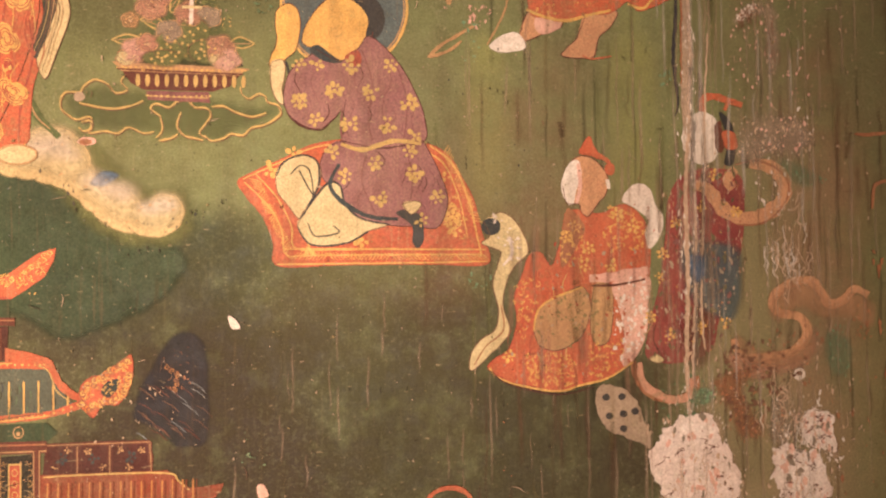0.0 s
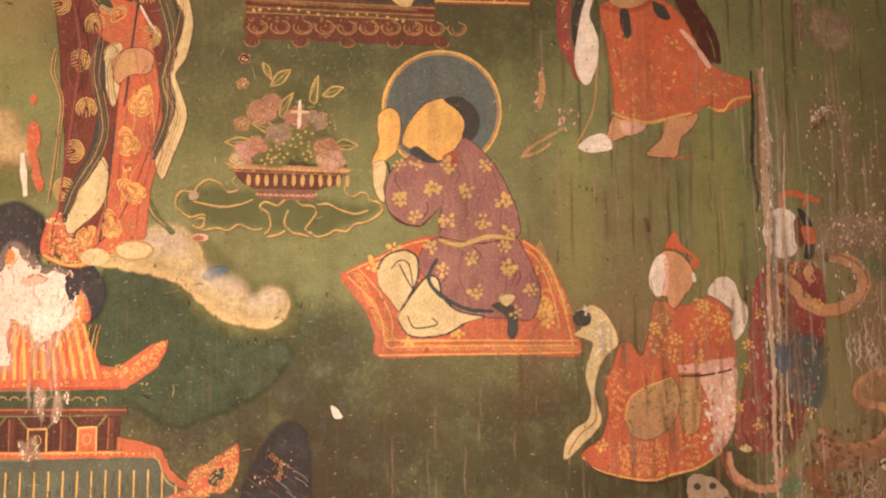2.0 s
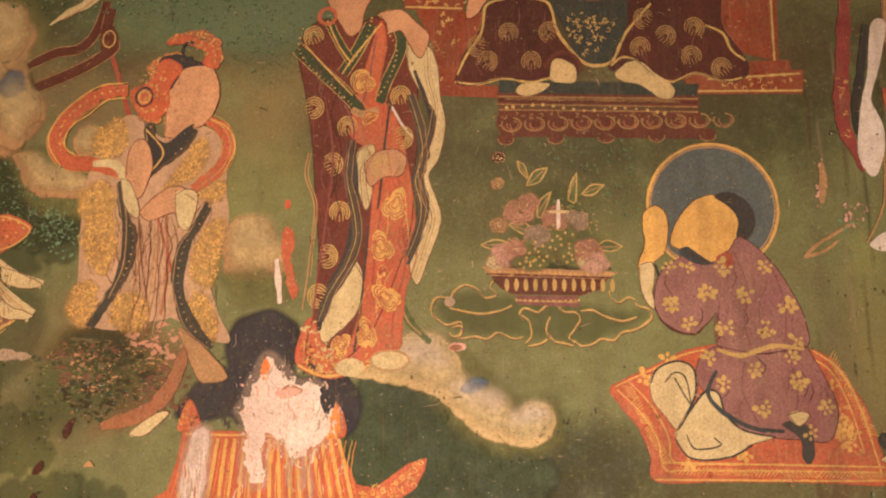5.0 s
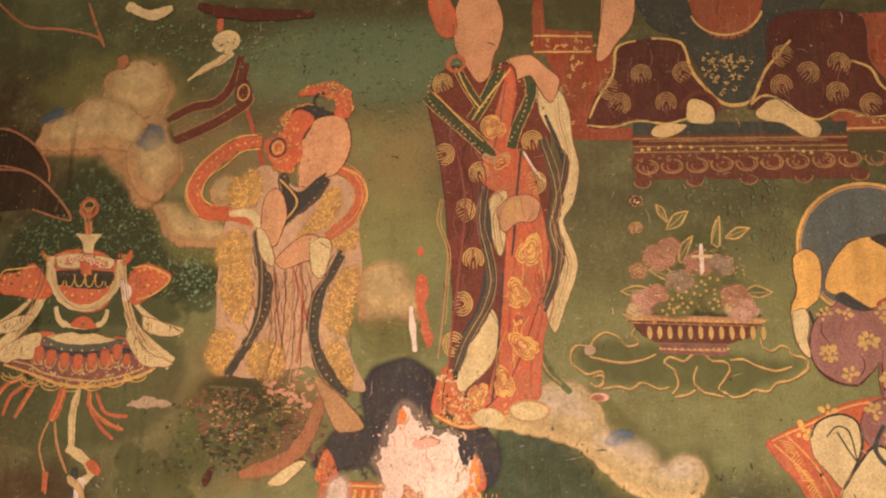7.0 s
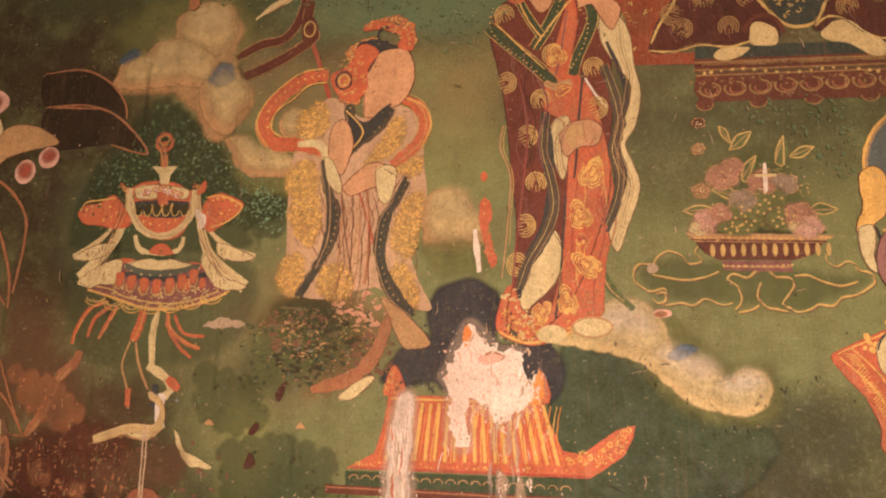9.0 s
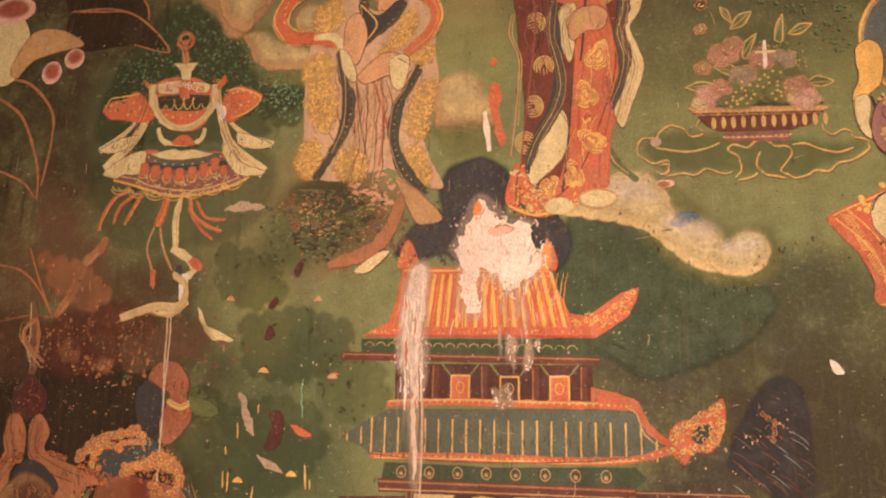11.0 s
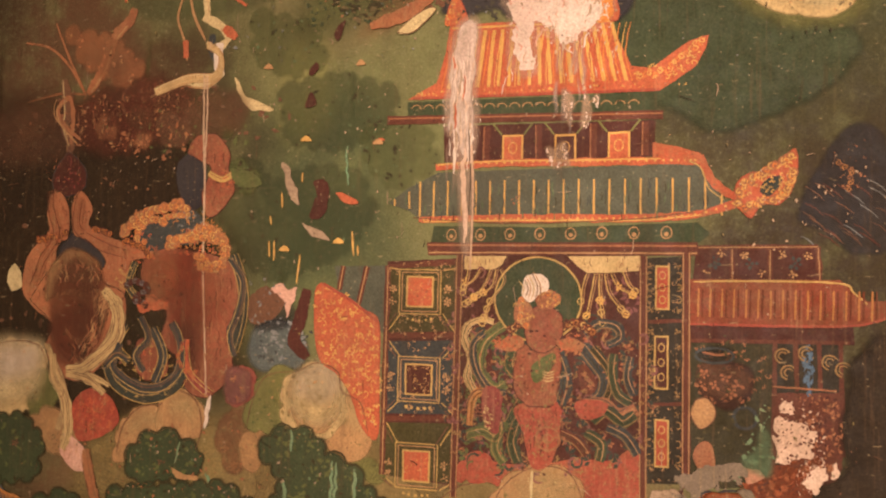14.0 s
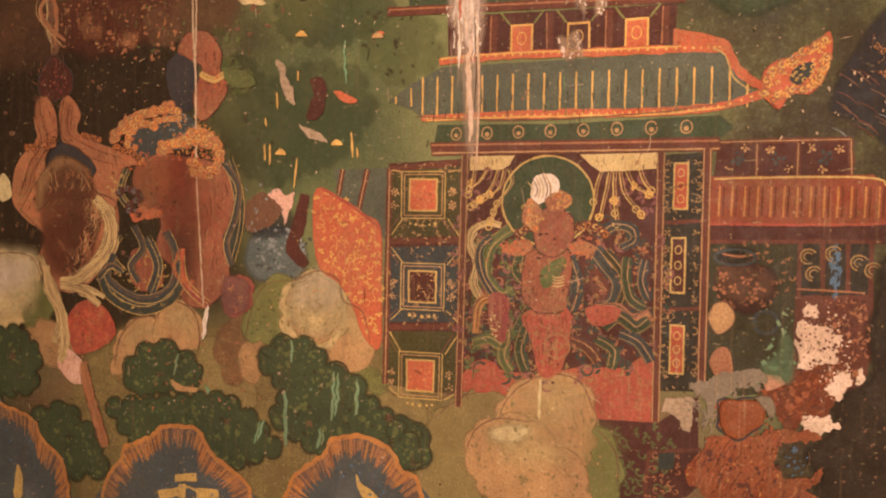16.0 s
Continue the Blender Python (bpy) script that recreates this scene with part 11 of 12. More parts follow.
s.creases(("wine", "umber", "hide"), [(-130.3, 124), (-122.3, 126.1), (-115.5, 124), (-114.2, 110.4), (-120.1, 105), (-124.1, 110.1)], 70, 2.2, 0.16)
s.creases(("wine", "umber"), [(-122.4, 143.7), (-117.6, 143.5), (-116.2, 137.5), (-118.8, 133.4), (-119.5, 140.2)], 14, 2.0, 0.12)
s.soft("rust", [(-129.7, 122.2), (-126.2, 123.3), (-125.2, 120.5), (-127.2, 118.8), (-129.7, 120)], 2.0, 0.5)
s.soft("wine", [(-125.3, 124.9), (-121.3, 126.6), (-120.2, 112.8), (-122.1, 105.8), (-124.7, 111.8)], 5, 0.6)
s.soft("hide", [(-130.3, 124.9), (-126.3, 125.7), (-125.2, 121.4), (-128.2, 118.7), (-130.8, 120.5)], 3, 0.6)
s.band("oldgold", "rust", [(-119.9, 139.3), (-117.5, 138.2), (-115.4, 139.2)], 1.09)
s.brocade("orange", [(-118.5, 139.3), (-115.3, 140.2), (-115.2, 136.6), (-117.1, 136.9)], 8, 0.5, 0.25)
s.fill("slate", [(-132.8, 127.7), (-130.8, 131.2), (-126.3, 133), (-122.4, 133.4), (-120.2, 131.2), (-120.7, 128.4), (-125.3, 127.6), (-130.3, 126.6)], 0.25)
for pts, w in (([(-135.1, 129.5), (-132.6, 132.1), (-129.2, 133.4), (-124.7, 134.5)], 20), ([(-131.4, 128.2), (-130.4, 130.5), (-126.8, 132.2), (-123.3, 132.4)], 14), ([(-126.7, 127.6), (-123.3, 129), (-120.6, 130.7)], 20), ([(-120.2, 130.7), (-117.4, 129.4), (-116.3, 127.4), (-116.8, 124.8), (-118.7, 124)], 18), ([(-121.3, 124.8), (-120.1, 123.8), (-117.6, 124.1)], 14)):
    s.curls(("glow", "oldgold", "rust"), pts, w * 0.05, 0.2)
s.brocade("orange", [(-135, 129.7), (-127.3, 133.9), (-124.1, 134.3), (-124.7, 133.1), (-130.4, 131)], 30, 0.55, 0.28)
s.brocade("orange", [(-126.3, 127.8), (-120.9, 130.7), (-116.3, 128), (-116.6, 124.8), (-120.8, 123.8)], 40, 0.55, 0.28)
s.brocade("amber", [(-135, 129.7), (-127.3, 133.9), (-120.4, 133.4), (-116.3, 128), (-116.6, 124.8), (-125.3, 127.6), (-130.4, 131)], 60, 0.6, 0.2)
s.flecks("ash", [(-125.3, 133.1), (-120.8, 133.4), (-120.4, 130), (-124.3, 129.6)], 40, 0.06, 0.4)
for pts, key, w in (([(-115, 126.3), (-113.2, 121.4), (-113.1, 116.4), (-114.4, 111.2)], "teal", 20), ([(-137.5, 109.7), (-135.4, 105.3), (-130.1, 103.3), (-125.1, 104.8), (-122.9, 107.7)], "teal", 26), ([(-133.8, 114.7), (-135.8, 111.5), (-133.1, 108.6)], "teal", 18), ([(-129, 114.3), (-126.9, 110), (-128.3, 105.6)], "slate", 20), ([(-123, 112.7), (-122.1, 107.5), (-118, 104.2)], "crimson", 16), ([(-132.6, 124.9), (-133.8, 121.3), (-131.7, 118.5)], "teal", 14)):
    s.band(key, "oldgold", pts, w * 0.09)
s.patch("orange", [(-132.1, 118), (-130.3, 119.2), (-128.2, 118.7), (-126.2, 118.6), (-126.8, 117.7), (-129.2, 117), (-131.3, 116.9)], 0.6)
s.brocade("orange", [(-131.6, 111.6), (-129, 111.7), (-129, 110.3), (-131.4, 110.2)], 8, 0.5, 0.2)
s.line("orange", [(-122.4, 112.7), (-122.7, 109.3), (-121.1, 106.5)], 0.84)
s.brocade("oldgold", [(-135.4, 109.8), (-126.1, 110.9), (-126.1, 103.9), (-134.3, 103.5)], 36, 0.5, 0.16)
s.patch("crimson", [(-114.2, 108.7), (-110.4, 108), (-111.3, 104.1), (-114.3, 102.5), (-115.7, 105.2)], 0.5)
s.flecks("oldgold", [(-132.4, 125.8), (-115.5, 125.7), (-114.3, 106.1), (-131.3, 116.1)], 50, 0.04, 0.2)
s.fill("slate", [(-132.2, 129.3), (-130.4, 131.7), (-127.1, 131.3), (-125.3, 129.5), (-127.3, 128.3), (-130.3, 128.6)], 0.15)
for pts in ([(-135, 130.4), (-132.4, 131.4), (-129.8, 133.1), (-126.3, 133.9), (-123.5, 133.8)], [(-132.6, 128.2), (-132.2, 130.5), (-129.7, 131.9), (-127.5, 131.3)], [(-126.3, 128.7), (-123.7, 128.6), (-120.7, 129.1), (-117.2, 128.6)], [(-120.2, 130.1), (-116.9, 127.7), (-117.4, 124.8), (-120.7, 124.3)], [(-121.3, 126.1), (-119.3, 124.8)]):
    s.curls(("glow", "gold", "rust"), pts, 0.85, 0.22)
s.curls(("umber", "ash", "wine"), [(-134.2, 120.9), (-131.8, 121.8), (-130.1, 120.5), (-132.5, 118.7), (-130.3, 118)], 0.75, 0.18)
s.curls(("orange", "rust"), [(-131.3, 117.7), (-129, 119.1), (-126.4, 117.5)], 0.75, 0.22)
for pts, w in (([(-134.8, 111.6), (-136, 107.9), (-132.2, 105.2), (-128.1, 104.7), (-124.1, 107.3), (-123.7, 111.8), (-125.4, 115.3)], 1.9), ([(-131.3, 116.1), (-129.6, 112.6), (-131.8, 109.9), (-130.2, 107.3)], 1.6), ([(-115.5, 125.7), (-113.2, 122.3), (-113.5, 118), (-115, 113.8), (-114.2, 110.4)], 1.5), ([(-137.5, 107.9), (-135.4, 109.8), (-133.3, 108.9)], 1.3)):
    s.line("slate", pts, w, 0.3)
    s.pleats(("oldgold", "teal", "brown", "dullgold"), pts, w, 4, 0.15)
s.curls(("orange", "amber"), [(-123.3, 111.8), (-123.9, 109.7), (-122.6, 107.7), (-120.6, 107.6)], 0.55, 0.2)
s.soft("maroon", [(-115.1, 108.6), (-111.5, 108.1), (-111.3, 104.1), (-114.3, 103), (-115.7, 105.2)], 0.8, 0.8)
s.flowers("rust", [(-114.1, 107), (-112.6, 105.3), (-113.3, 103.8), (-119.2, 110.2), (-118.2, 109)], 0.6, 5)
s.soft("vermilion", [(-127.8, 124.9), (-122.3, 126.1), (-117.4, 123.1), (-116.4, 117.2), (-121.2, 114.5), (-126.2, 117)], 3.0, 0.25)
s.flecks("dusky", [(-128.3, 124.9), (-117.4, 125.7), (-115.4, 113.8), (-122.1, 106.7), (-127.2, 112.6)], 120, 0.05, 0.3)
s.done()
s = Sheet("scratch_line", 10, "thin pale vertical scratch down the mural", "scratch")
s.line("scratch", [(-121.3, 155.6), (-121, 145.3), (-120.5, 137.7), (-120.3, 124.8), (-119.6, 114.5), (-118.9, 104.2)], 0.36, 0.3, 0.1)
s.line("white", [(-118, 104.2), (-118.5, 101.6), (-118.9, 99)], 0.82, 0.6, 0.25)
s.line("scratch", [(-120.8, 155.1), (-120.5, 148.4), (-120.6, 141.9), (-120.4, 134.6)], 0.3, 0.3, 0.1)
s.done()
cloud((-111.1, 73.8), "green-brown painted foliage bank with swollen lobes", (
    ("khaki", [(-140.6, 94.2), (-130.1, 101.1), (-121.1, 101.5), (-115.2, 100.1), (-109.6, 102.9), (-96.8, 101.9), (-89.8, 97.4), (-82.2, 93.1), (-79.7, 85.4), (-82.8, 76.3), (-113, 72.7), (-140.5, 69.5), (-144.9, 82.8)], 3.98, 0.8),
    ("tan", [(-135.3, 92.7), (-134.5, 97.8), (-131.2, 101.5), (-126.6, 100.8), (-125, 97.1), (-128.9, 96.5), (-132.4, 93.8)], 0.78, 0.9),
    ("tan", [(-127.6, 101.4), (-125.1, 104.6), (-120.6, 103.4), (-119.3, 99), (-120.5, 94.6), (-123.2, 96.9), (-126.5, 97.4)], 0.76, 0.95),
    ("khaki", [(-122, 95.4), (-117.9, 99.4), (-113.3, 95.9), (-109.9, 91), (-112.2, 85.7), (-119.9, 86.8)], 1.49, 0.9),
    ("fur", [(-116.7, 99), (-114.8, 101.7), (-111, 102.9), (-108.6, 99.6), (-109.7, 94.9), (-114, 92.3), (-115.9, 94.9)], 0.91, 0.8),
    ("tan", [(-112.8, 95.9), (-111.4, 99), (-106.7, 99.9), (-104, 99.8), (-107.6, 98.4), (-109.3, 95.7), (-110.4, 92.7)], 0.72, 0.8),
    ("khaki", [(-93.2, 92.8), (-89.4, 94.5), (-85.4, 93), (-83.3, 89.4), (-84, 86.9), (-86.7, 89.2), (-89.7, 90.8)], 0.67, 0.9),
    ("olive", [(-93.3, 96.4), (-89.8, 94.8), (-88.9, 93.4), (-92.4, 93.2), (-95, 94.6)], 0.84, 0.8)), 3, 0.14)
cloud((-102.1, 95), "pale cream and green painted cloud with a rubbed top", (
    ("olive", [(-111.8, 99.4), (-110.9, 104.1), (-108.7, 107.9), (-104.1, 108.7), (-101.8, 106.6), (-102.2, 100), (-106.7, 98.9)], 0.72, 0.9),
    ("tan", [(-97.8, 105.9), (-93.4, 104.5), (-91.8, 100.5), (-92.8, 96.2), (-96.4, 96.6), (-99, 99.1)], 0.68, 0.95),
    ("cream", [(-105.4, 100.6), (-105.9, 106), (-103.2, 108.7), (-100.1, 110.1), (-96.9, 108.8), (-95.8, 104.8), (-96.8, 100.2), (-100.3, 98.6)], 0.7, 0.95),
    ("buff", [(-104.8, 106.5), (-103, 108.2), (-99.6, 109.2), (-97.5, 107.8), (-96.9, 104.5), (-97.7, 101), (-100.8, 99.5), (-103.5, 101.1)], 1.75, 0.9)), 5, 0.14)
cloud((-153.9, 97.1), "cream painted cloud at the sooty end", (
    ("cream", [(-162.1, 109.9), (-155.1, 111.4), (-150.1, 110.4), (-149.2, 106.6), (-150.6, 101), (-155.1, 98.9), (-162.1, 98.1)], 1.06, 0.95),
    ("olive", [(-151, 106.5), (-147.2, 105.7), (-147, 101.1), (-149.9, 98), (-152.1, 100)], 1.23, 0.8),
    ("tan", [(-152.8, 97.9), (-147.7, 100.6), (-142.6, 97.2), (-141.5, 92.3), (-145.6, 92.8), (-149.4, 95.5)], 1.24, 0.8)), 5, 0.14)
cloud((-69.2, 78.7), "tan painted cloud in front of the pavilion steps", (
    ("khaki", [(-84.5, 82.5), (-82.6, 89.9), (-78.2, 93.4), (-74.2, 94.5), (-71.8, 92.4), (-73.3, 86), (-76.3, 77), (-82.8, 76.3)], 1.14, 0.95),
    ("olive", [(-62.7, 91.6), (-60, 90.9), (-57.3, 87.5), (-56.9, 83.1), (-58.7, 79.1), (-63.1, 78.6)], 0.75, 0.95),
    ("tan", [(-73.3, 89.1), (-72.2, 93.5), (-68.8, 96.6), (-65.4, 97.4), (-62.2, 96.6), (-60.5, 93.1), (-60.7, 87.2), (-62.5, 82.5), (-70.1, 81.7)], 0.7, 0.95),
    ("tan", [(-77.7, 85.6), (-76.5, 89), (-73.4, 90.8), (-68.7, 90.7), (-65.2, 87.5), (-61.8, 85.6), (-60.5, 78.9), (-73.1, 77.4), (-76, 81.8)], 0.8, 0.95),
    ("cream", [(-74.9, 88.2), (-72.6, 89.8), (-68.7, 89.7), (-69.4, 87.9), (-73.3, 86.8)], 1.26, 0.5)), 6, 0.14)
s = Sheet("cloud_outlines", 8, "thin brown brush outlines and specks on the clouds", "brush mark", kind="stuff")
for pts in ([(-134.8, 93.6), (-133.8, 98.2), (-131, 101.4), (-126.6, 102.3)], [(-127.3, 101.6), (-125.1, 104.5), (-120.9, 103.4), (-119.5, 99.3), (-120.4, 95.5)], [(-111.8, 99.4), (-110.7, 104.1), (-108.5, 107.7), (-104.1, 108.5)], [(-103.9, 108.4), (-100.3, 110), (-96.9, 108.8), (-96.2, 106), (-93.2, 104.4), (-91.9, 100.2)], [(-159.7, 110.4), (-155.1, 111.3), (-150.4, 110.4), (-148.3, 105.7)], [(-82.5, 89.8), (-78.2, 93.3), (-74.4, 94.3)], [(-73, 90.7), (-71.9, 93.6), (-68.7, 96.4), (-65.2, 97.3), (-62.2, 96.4), (-60.5, 93)], [(-60.4, 90.9), (-57.5, 87.5), (-57.1, 83.1)], [(-77.6, 85.6), (-76.3, 88.9), (-73.2, 90.7), (-68.7, 90.6)]):
    s.line("brown", pts, 0.18, 0.6, 0.08)
s.line("cream", [(-67.5, 96.5), (-67.6, 94.2), (-67.6, 91.2)], 0.46, 0.6)
s.flecks("brown", [(-76.5, 88.8), (-62, 95.4), (-61.7, 82.6), (-73.2, 81.3)], 90, 0.05, 0.2)
s.flecks("brown", [(-76.5, 88.8), (-62, 95.4), (-61, 81.1), (-73.9, 79.7)], 160, 0.03, 0.12)
s.flecks("cream", [(-73.4, 93.8), (-62, 95.4), (-61.8, 83.3), (-74.8, 81.9)], 110, 0.04, 0.22)
s.flecks("khaki", [(-105.9, 108.1), (-92.5, 103.7), (-93.3, 97.2), (-105.8, 99.7)], 160, 0.05, 0.35, 1.5)
s.flecks("cream", [(-135.3, 98.1), (-120.1, 102.4), (-120, 95.5), (-132.2, 94.7)], 60, 0.04, 0.2)
s.flecks("khaki", [(-76.6, 92), (-61.3, 94.7), (-61, 81.1), (-75.5, 79.5)], 220, 0.05, 0.4, 1.6)
s.flecks("rust", [(-142.8, 96.8), (-113.3, 99.3), (-109.4, 89.4), (-135.2, 87.3)], 120, 0.06, 0.4, 1.3)
s.flecks("moss", [(-110.5, 104.6), (-105.9, 107.3), (-105.8, 100.6), (-110.5, 99.5)], 40, 0.1, 0.4)
s.flecks("brown", [(-105.9, 107.3), (-96.9, 108.4), (-96.8, 100.2), (-104.9, 99.8)], 40, 0.04, 0.16)
s.flecks("dun", [(-139.5, 94.2), (-83.1, 93.1), (-84.5, 80.1), (-139.4, 74.2)], 90, 0.06, 0.35)
s.done()
for pts, n in (([(-133, 92.5), (-131.1, 95.8), (-127.5, 97.7), (-123, 97), (-120, 95.3), (-119.2, 93.3), (-122, 91.5), (-127, 90.4), (-131.1, 90.1)], 16), ([(-109.5, 96.2), (-107.8, 98.6), (-103.8, 99.9), (-100.2, 98.9), (-98.7, 96.4), (-95, 95.3), (-92.3, 92.4), (-88, 89.3), (-84.4, 86.1), (-86.2, 81.9), (-93.1, 84.1), (-100.1, 83.4), (-107.5, 87.8), (-105.3, 92.2)], 50), ([(-136.3, 87.9), (-127, 89.2), (-115.1, 90.6), (-109.4, 87.2), (-105.6, 83.3), (-116.9, 78.8), (-130, 80.6)], 40), ([(-162.1, 97.6), (-152.8, 98.8), (-149.2, 95.3), (-150.5, 88.9), (-162.1, 86.7)], 14), ([(-151, 84.7), (-143.8, 87), (-138.2, 82.3), (-136, 76.9), (-143.8, 75.6)], 16), ([(-88.9, 88.7), (-85.5, 89.3), (-82.9, 85.9), (-84.5, 82.5), (-87.9, 83.8)], 12)):
    s = Sheet("painted_bush", 6, "dark green painted bush with scalloped edge", "painted bush", group="painted bushes")
    s.soft("green", bumpy(pts, 0.3), 0.8, 1.0)
    s.flecks("moss", pts, n * 3, 0.15, 0.9)
    s.flecks("deep", pts, n * 2, 0.1, 0.7)
    s.flecks("sage", pts, n, 0.06, 0.4)
    s.line("deep", bumpy(pts, 0.3) + [pts[0]], 0.3, 0.3, 0.15)
    s.flecks("brown", pts, n // 2, 0.06, 0.3)
    s.done()
for pts, key, full in (([(-115.6, 140.7), (-111.9, 141.5), (-109, 137.3), (-100.9, 140.1), (-93.9, 138.4), (-91.9, 132.7), (-97.2, 126.2), (-107.9, 122.3), (-112.6, 124.6), (-116.5, 130.6), (-117.5, 134.2)], "green", 0.32), ([(-116.1, 141.1), (-112.8, 140.1), (-111.1, 137.3), (-115.4, 136.6)], "moss", 0.8), ([(-140.9, 145), (-136.7, 145.4), (-135.6, 142.8), (-139.8, 142.4)], "moss", 0.7), ([(-129.4, 144), (-126.6, 144.1), (-127.4, 142.2), (-129.2, 142.5)], "sage", 0.7), ([(-107.9, 152.6), (-98.1, 154.3), (-88.4, 151.3), (-90, 145.9), (-97.4, 142.4), (-106.3, 144.2)], "green", 0.35), ([(-112.9, 165.3), (-102.5, 162), (-100.2, 156.2), (-107, 154.5), (-112.3, 157.5)], "moss", 0.4), ([(-133.9, 149.2), (-126.6, 152), (-117, 150.9), (-115.5, 146.1), (-123.7, 144.3)], "moss", 0.5), ([(-94, 145.6), (-84, 145.8), (-82.3, 139.5), (-88.8, 136.6), (-93.1, 139.9)], "moss", 0.3)):
    s = Sheet("painted_bush", 2, "worn painted foliage patch in mossy green", "painted bush", group="painted bushes")
    s.soft(key, bumpy(pts, 0.28), 0.7, full)
    s.flecks("deep", pts, 30, 0.1, 0.7)
    s.flecks("sage", pts, 24, 0.06, 0.4)
    s.flecks("dun", pts, 10, 0.05, 0.3)
    s.done()
s = Sheet("green_runs", 7, "pale green runs and worn florets over the bushes", "stain", kind="stuff")
for a, b, w in (((-104.4, 99.8), (-104.2, 96.5), 9), ((-97.2, 95.7), (-97.5, 88.7), 12), ((-93.9, 94.7), (-94, 89.4), 8), ((-105.2, 92.2), (-105.1, 83.8), 10), ((-123, 97), (-123.8, 93.5), 7), ((-108.9, 87.7), (-109.8, 84.2), 8), ((-99.3, 87.3), (-99.6, 84.3), 7), ((-118.5, 92.1), (-118.2, 90.4), 6)):
    for k in range(3):
        d = random.uniform(-0.35, 0.35)
        s.line("verdigris", [(a[0] + d, a[1] - abs(d)), ((a[0] + b[0]) / 2 + d + 0.15, (a[1] + b[1]) / 2), (b[0] + d, b[1] + d)], w * 0.04, 0.7, 0.35)
s.flowers("brown", [(-126.5, 93.3), (-114.6, 86.8), (-101.3, 87.5), (-88.9, 89.4), (-154.5, 94.4)], 0.76, 6)
s.patch("tan", [(-124.5, 92.6), (-122.5, 91.7), (-120, 91.6), (-120.5, 90.9), (-123.8, 90.9)], 0.3)
s.done()
for pts in ([(-160.9, 87.2), (-155.1, 85.7), (-150.5, 84), (-148.5, 80.7), (-144.9, 78), (-143.6, 73.7), (-142.7, 68.3), (-160.9, 66.1)], [(-137.7, 68.9), (-136.2, 75.4), (-133.3, 79.4), (-132.3, 81.3), (-128.1, 83.2), (-125.9, 85), (-119.9, 85), (-117.7, 81.8), (-114, 79.5), (-111.1, 77.2), (-110.1, 72.2)], [(-106.9, 72.6), (-104.6, 77.1), (-102.8, 80.2), (-98.5, 83.6), (-97.5, 85.5), (-93.1, 86.4), (-88.8, 84.9), (-87.1, 82.3), (-84.5, 80.9), (-83.4, 75.4)]):
    s = Sheet("painted_rock", 7, "blue-grey painted rock with an orange hatched rim", "painted rock", group="painted rocks")
    s.fill("rockblue", pts, 0.15)
    rim = pts[:-1] if pts[0][1] > pts[-1][1] else pts
    s.line("amber", rim, 0.8, 0.2, 0.3)
    c = (sum(q[0] for q in pts) / len(pts), min(q[1] for q in pts))
    for q in spline(rim, False, 0.17):
        d = (Vector(c) - q).normalized()
        up = s.up
        s.line(random.choice(("rust", "amber", "amber", "brown")), [q, q + d * 1.3, q + d * random.uniform(1.8, 3.6)], 0.15, 0.6, 0.05)
        s.up = up
    s.next()
    s.haze("ash", (c[0], c[1] + 5), 5, 4, 0.4)
    s.done()
s = Sheet("painted_jewel", 9, "gold stepped emblem on the painted rock", "painted emblem", group="painted emblems")
for pts in ([(-123.6, 77.8), (-119.9, 78.4), (-119.7, 77.2), (-123.6, 76.6)], [(-126.7, 75), (-123.2, 75.8), (-123, 74.4), (-126.4, 73.6)], [(-119.8, 76.1), (-116.1, 76.3), (-115.9, 75), (-119.8, 74.5)], [(-123, 76.3), (-121.6, 76.5), (-121.8, 74.3), (-123, 74.2)]):
    s.poly("oldgold", pts, 0.15)
s.ring("oldgold", (-121.5, 75.1), 2.06, 0.94, 0.37, 0, 180)
s.flecks("blue", [(-126.9, 78.2), (-116, 79.3), (-115.9, 75), (-126.8, 73.8)], 24, 0.1, 0.4)
s.done()
s = Sheet("painted_jewel", 9, "gold flame emblem on the painted rock", "painted emblem", group="painted emblems")
s.fill("oldgold", [(-93.7, 81.1), (-93, 79.8), (-91.3, 78.7), (-89.9, 77.4), (-92.1, 77.3), (-93.5, 79.1)], 0.15)
s.flecks("blue", [(-96.5, 81.3), (-91.3, 82.2), (-88.7, 78.8), (-94.7, 77.4)], 20, 0.1, 0.4)
s.done()
s = Sheet("painted_jewel", 9, "gold flame emblem on the dark painted rock", "painted emblem", group="painted emblems")
s.fill("oldgold", [(-153.4, 76.4), (-152.3, 74.2), (-152.7, 70.9), (-154.1, 70.7), (-153.9, 73.6)], 0.2)
s.flecks("blue", [(-157.4, 81.8), (-150.5, 81.4), (-147.1, 74.3), (-155, 72.5)], 20, 0.1, 0.5)
s.done()
s = Sheet("painted_orb", 4, "grey painted orb with a rubbed pink top", "painted orb")
s.soft("smoke", [(-111.9, 112.1), (-110.6, 115.1), (-106.9, 116.4), (-103.3, 114.8), (-101.9, 111.2), (-104.1, 108.6), (-108.7, 108.2), (-111.5, 109.6)], 1.1, 0.95)
s.soft("black", [(-112.6, 118), (-108.8, 119.8), (-104.2, 118.1), (-104.2, 115.7), (-110.6, 114.7)], 1.2, 0.6)
s.patch("pink", [(-108.5, 121), (-106.8, 121.9), (-105.6, 121), (-104.1, 121.3), (-104.6, 119), (-105.5, 116.5), (-106.1, 118.5), (-107.9, 119.1)], 0.3)
